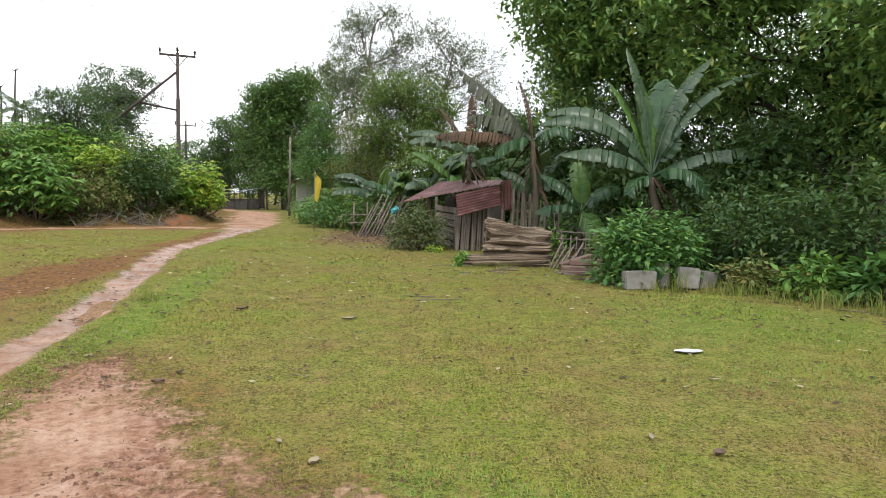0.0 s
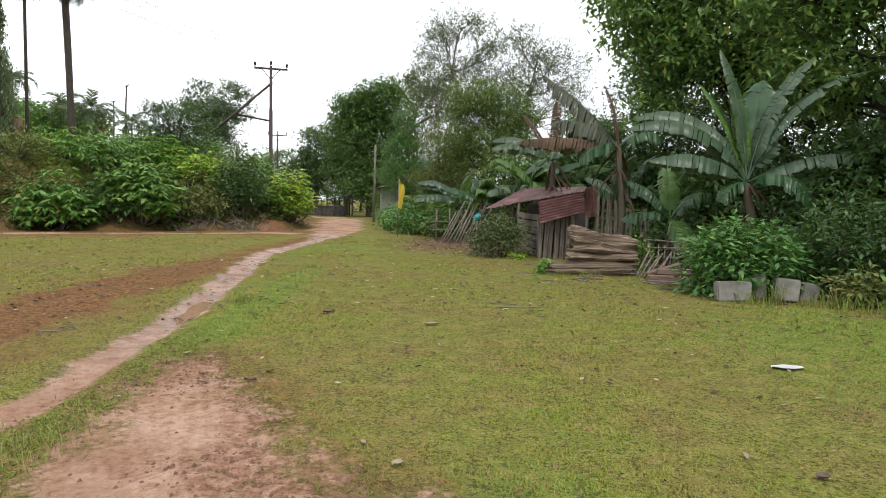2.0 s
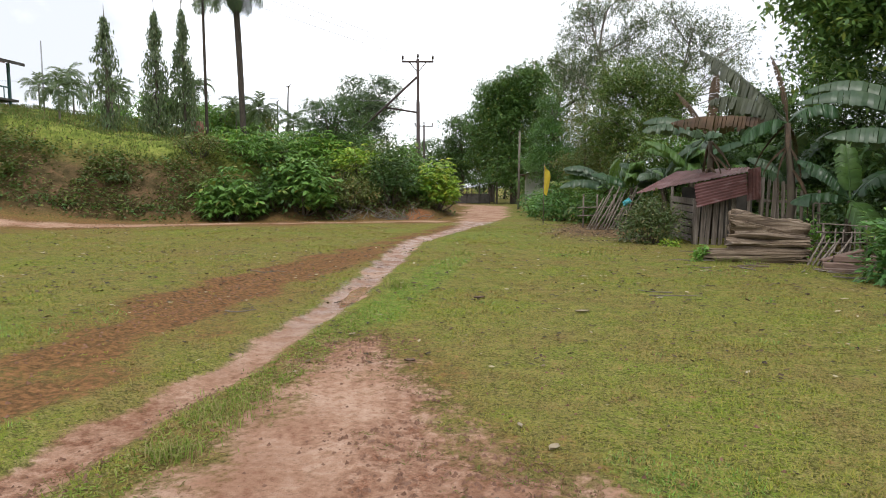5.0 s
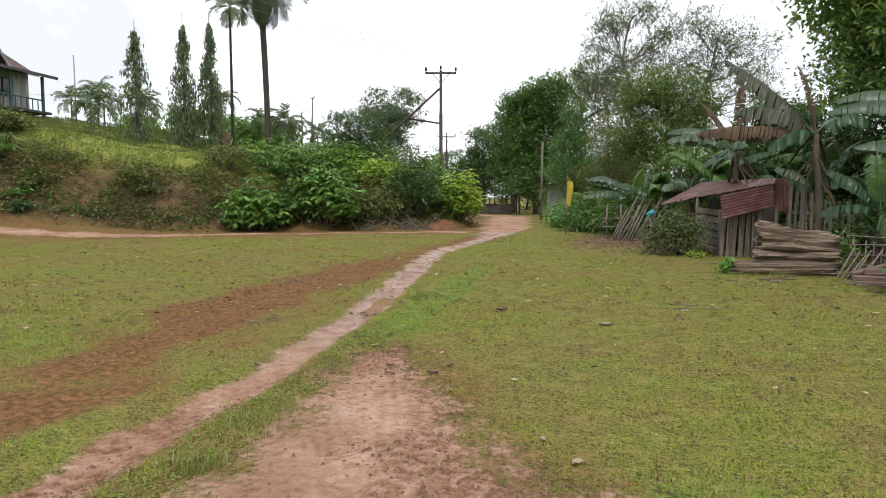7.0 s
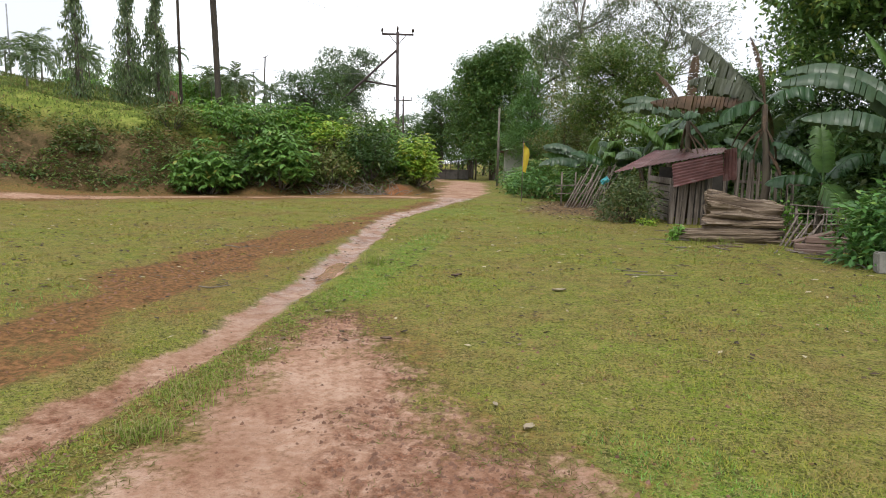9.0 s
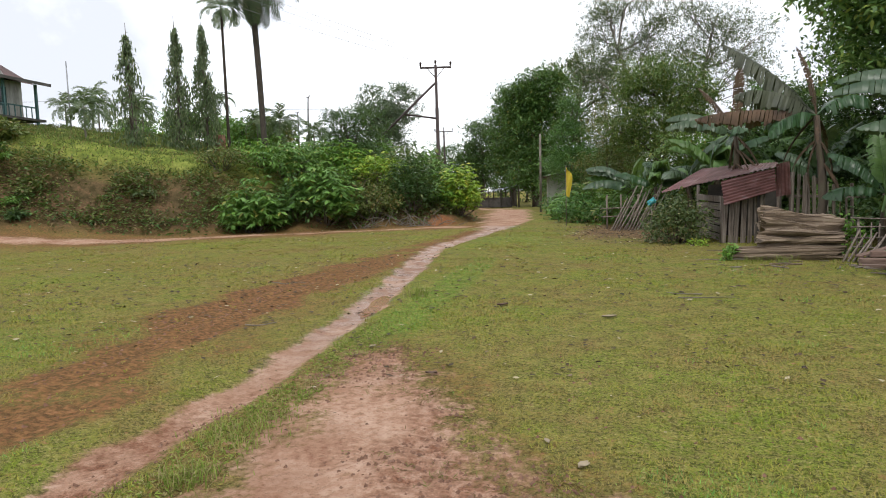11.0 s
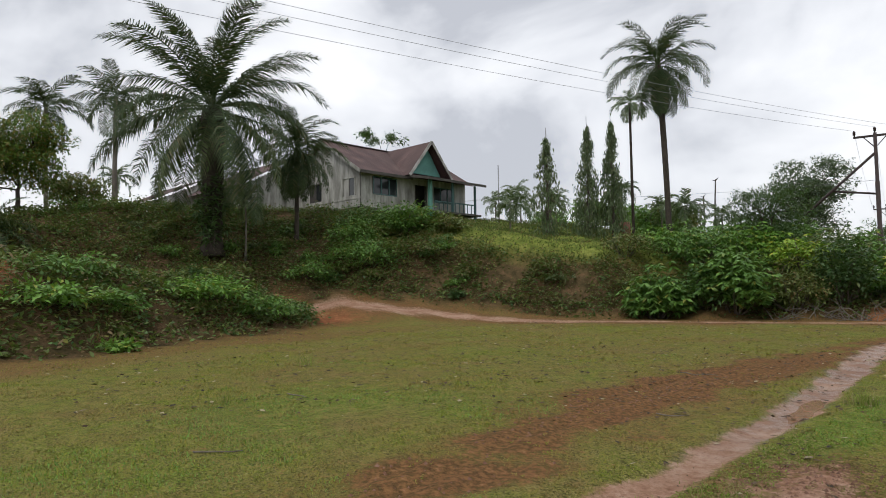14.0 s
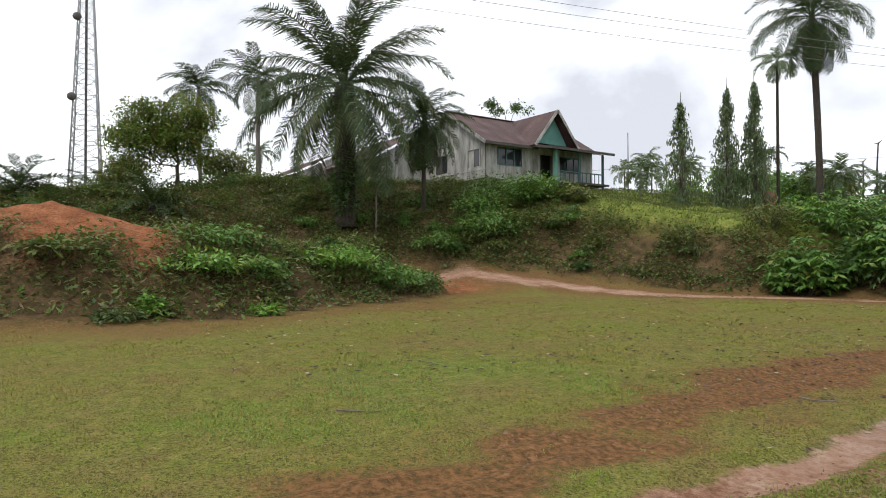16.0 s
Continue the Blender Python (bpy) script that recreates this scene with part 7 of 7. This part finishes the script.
litter_field("fallen_leaves", 650, (-11, 6, 2.6, 12), 0.034, "scattered fallen brown leaves on the lawn", 0.8)
litter_field("fallen_leaves", 1500, (-13, 6, 4.2, 13), 0.075, "dark fallen leaves on the lawn", keep=lambda x, y: np.hypot(x, y) > 5.2)
litter_field("fallen_leaves", 5000, (-22, 6, 0.5, 26), 0.115, "fallen leaves dotted over the far lawn", keep=lambda x, y: np.hypot(x, y) > 8.5)
litter_field("leaf_litter", 5200, (-6.5, 2.0, 16, 31), 0.12, "brown leaf litter under the trees", keep=lambda x, y: gr.uniform(0, 1, len(x)) < ground_masks(x, y)[4])
litter_field("pale_litter", 420, (-27, -17, -3, 12), 0.16, "pale dry leaves along the foot of the bank", keep=lambda x, y: np.abs(inside_dist(x, y, MOUND)) < 0.5)
M_PALELEAF = surface_mat("pale_dry_leaf", (0.30, 0.24, 0.15), (0.45, 0.38, 0.27), 8, 0.8)
M_BROWNLEAF = surface_mat("brown_dry_leaf", (0.10, 0.06, 0.04), (0.20, 0.12, 0.08), 8, 0.8)
M_PLASTIC = surface_mat("dirty_white_plastic", (0.55, 0.56, 0.57), (0.75, 0.75, 0.75), 6, 0.5)


def curled(name, x, y, L, w, rz, mat, seed, label, curl=0.35):
    r = np.random.RandomState(seed)
    t, s = np.meshgrid(np.linspace(0, 1, 9), np.linspace(-1, 1, 5))
    wd = w * np.sin(np.clip(t * 0.94 + 0.03, 0, 1) * math.pi) ** 0.7
    P = np.stack([(t - 0.5) * L, s * wd * 0.5, 0.014 + curl * w * (s ** 2) * 0.6 + curl * L * 0.25 * (t - 0.4) ** 2 + r.uniform(0, 0.006, t.shape)], -1).reshape(-1, 3)
    V = np.vstack([P, P - np.array([0, 0, 0.002])])
    i = np.arange(45).reshape(5, 9)
    q = np.stack([i[:-1, :-1], i[:-1, 1:], i[1:, 1:], i[1:, :-1]], -1).reshape(-1, 4)
    ob = mesh_from(name, V, np.vstack([q, q[:, ::-1] + 45]), mat, shade=True)
    ob.matrix_basis = pose(x, y, gnd(x, y), 0, 0, rz)
    return tagged(ob, label, "litter", "lawn litter")


curled("plastic_scrap", 2.48, 6.36, 0.30, 0.14, 5, M_PLASTIC, 1, "flattened white plastic scrap on the lawn", 0.1)
curled("dry_leaf", -1.1, 7.65, 0.17, 0.08, 20, M_PALELEAF, 2, "curled pale dry leaf on the lawn")
curled("dry_leaf", -0.69, 3.5, 0.085, 0.06, 60, M_PALELEAF, 3, "small curled grey leaf on the lawn")
curled("dry_leaf", 1.68, 3.75, 0.10, 0.07, 30, M_BROWNLEAF, 4, "curled brown dry leaf on the lawn")
curled("dry_leaf", 1.35, 4.0, 0.11, 0.03, 80, M_PALELEAF, 5, "narrow straw-coloured leaf on the lawn")
curled("dry_leaf", 2.3, 5.3, 0.12, 0.025, 0, M_PALELEAF, 6, "narrow pale leaf stalk on the lawn")
curled("dry_leaf", -0.95, 3.75, 0.07, 0.03, 120, M_PALELEAF, 7, "small pale dry leaf on the lawn")
curled("dry_leaf", -2.2, 4.95, 0.10, 0.06, 10, M_BROWNLEAF, 8, "dark curled leaf on bare earth")
curled("dry_leaf", -2.55, 8.2, 0.16, 0.09, 40, M_BROWNLEAF, 9, "dark brown leaf on the lawn")
curled("dry_leaf", -3.15, 5.7, 0.09, 0.05, 70, M_PALELEAF, 10, "pale leaf beside the footpath")
tr_ = np.random.RandomState(650)
for k, (x, y, L, a) in enumerate(((-0.4, 9.2, 0.7, 5), (-0.1, 9.5, 0.5, 160), (0.0, 16.0, 0.9, 10), (-7.2, 9.5, 0.6, 30), (-5.2, 6.3, 0.4, 60), (6.3, 8.9, 1.6, -12), (5.6, 9.1, 0.8, -20), (-9.5, 3.4, 0.5, 15), (-6.6, 1.4, 0.45, 70))):
    ca, sa = math.cos(radians(a)), math.sin(radians(a))
    r = 0.035 if L > 1.2 else 0.009
    p = limb((x, y, 0.02 + r), (x + L * ca, y + L * sa, 0.03 + r), tr_, 0.06, 6)
    p[:, 2] = height(p[:, 0], p[:, 1]) + r + 0.008
    tagged(tube("twig", p, np.linspace(r, r * 0.5, 6), M_BARK_PALE, None, 6), "dry grey twig lying on the grass" if L < 1.2 else "bleached dry branch lying at the lawn edge", "twig", "fallen twigs")

# puddle in the footpath
M_MUD, nt_, b_ = node_mat("muddy_water", 0.12)
n_ = noise_node(nt_, 3, 4)
nt_.links.new(ramp(nt_, n_, [(0.3, (0.27, 0.135, 0.080)), (0.7, (0.36, 0.20, 0.125))]), b_.inputs["Base Color"])
bm = bmesh.new()
N = 40
ring = []
for i in range(N):
    a = i * 2 * math.pi / N
    r = 1 + 0.14 * math.sin(3 * a + 1) + 0.09 * math.sin(7 * a)
    ring.append(bm.verts.new((-4.42 + 0.16 * r * math.cos(a) - 0.24 * r * math.sin(a), 8.25 + 0.85 * r * math.sin(a), 0)))
bm.faces.new(ring)
pud = part("puddle", bm, M_MUD)
pud.location.z = gnd(-4.42, 8.25) + 0.016
tagged(pud, "shallow brown puddle in the worn footpath", "water", kind="structure")

dr = np.random.RandomState(680)
for k in range(34):
    x, y = dr.uniform(0.2, 4.2), dr.uniform(12.6, 14.2) - 0.25 * dr.uniform(0, 1)
    if x > 2.9:
        y -= 1.3
    L, a = dr.uniform(0.15, 0.55), dr.uniform(0, 6.28)
    r = dr.uniform(0.006, 0.018)
    p = limb((x, y, 0), (x + L * math.cos(a), y + L * math.sin(a), 0), dr, 0.06, 5)
    p[:, 2] = height(p[:, 0], p[:, 1]) + r + 0.006
    tagged(tube("wood_scrap", p, np.linspace(r, r * 0.6, 5), (M_BARK_PALE, M_LOG, M_GREYWOOD)[k % 3], None, 5), "loose scrap of grey wood on the grass", "wood scrap", "wood scraps")
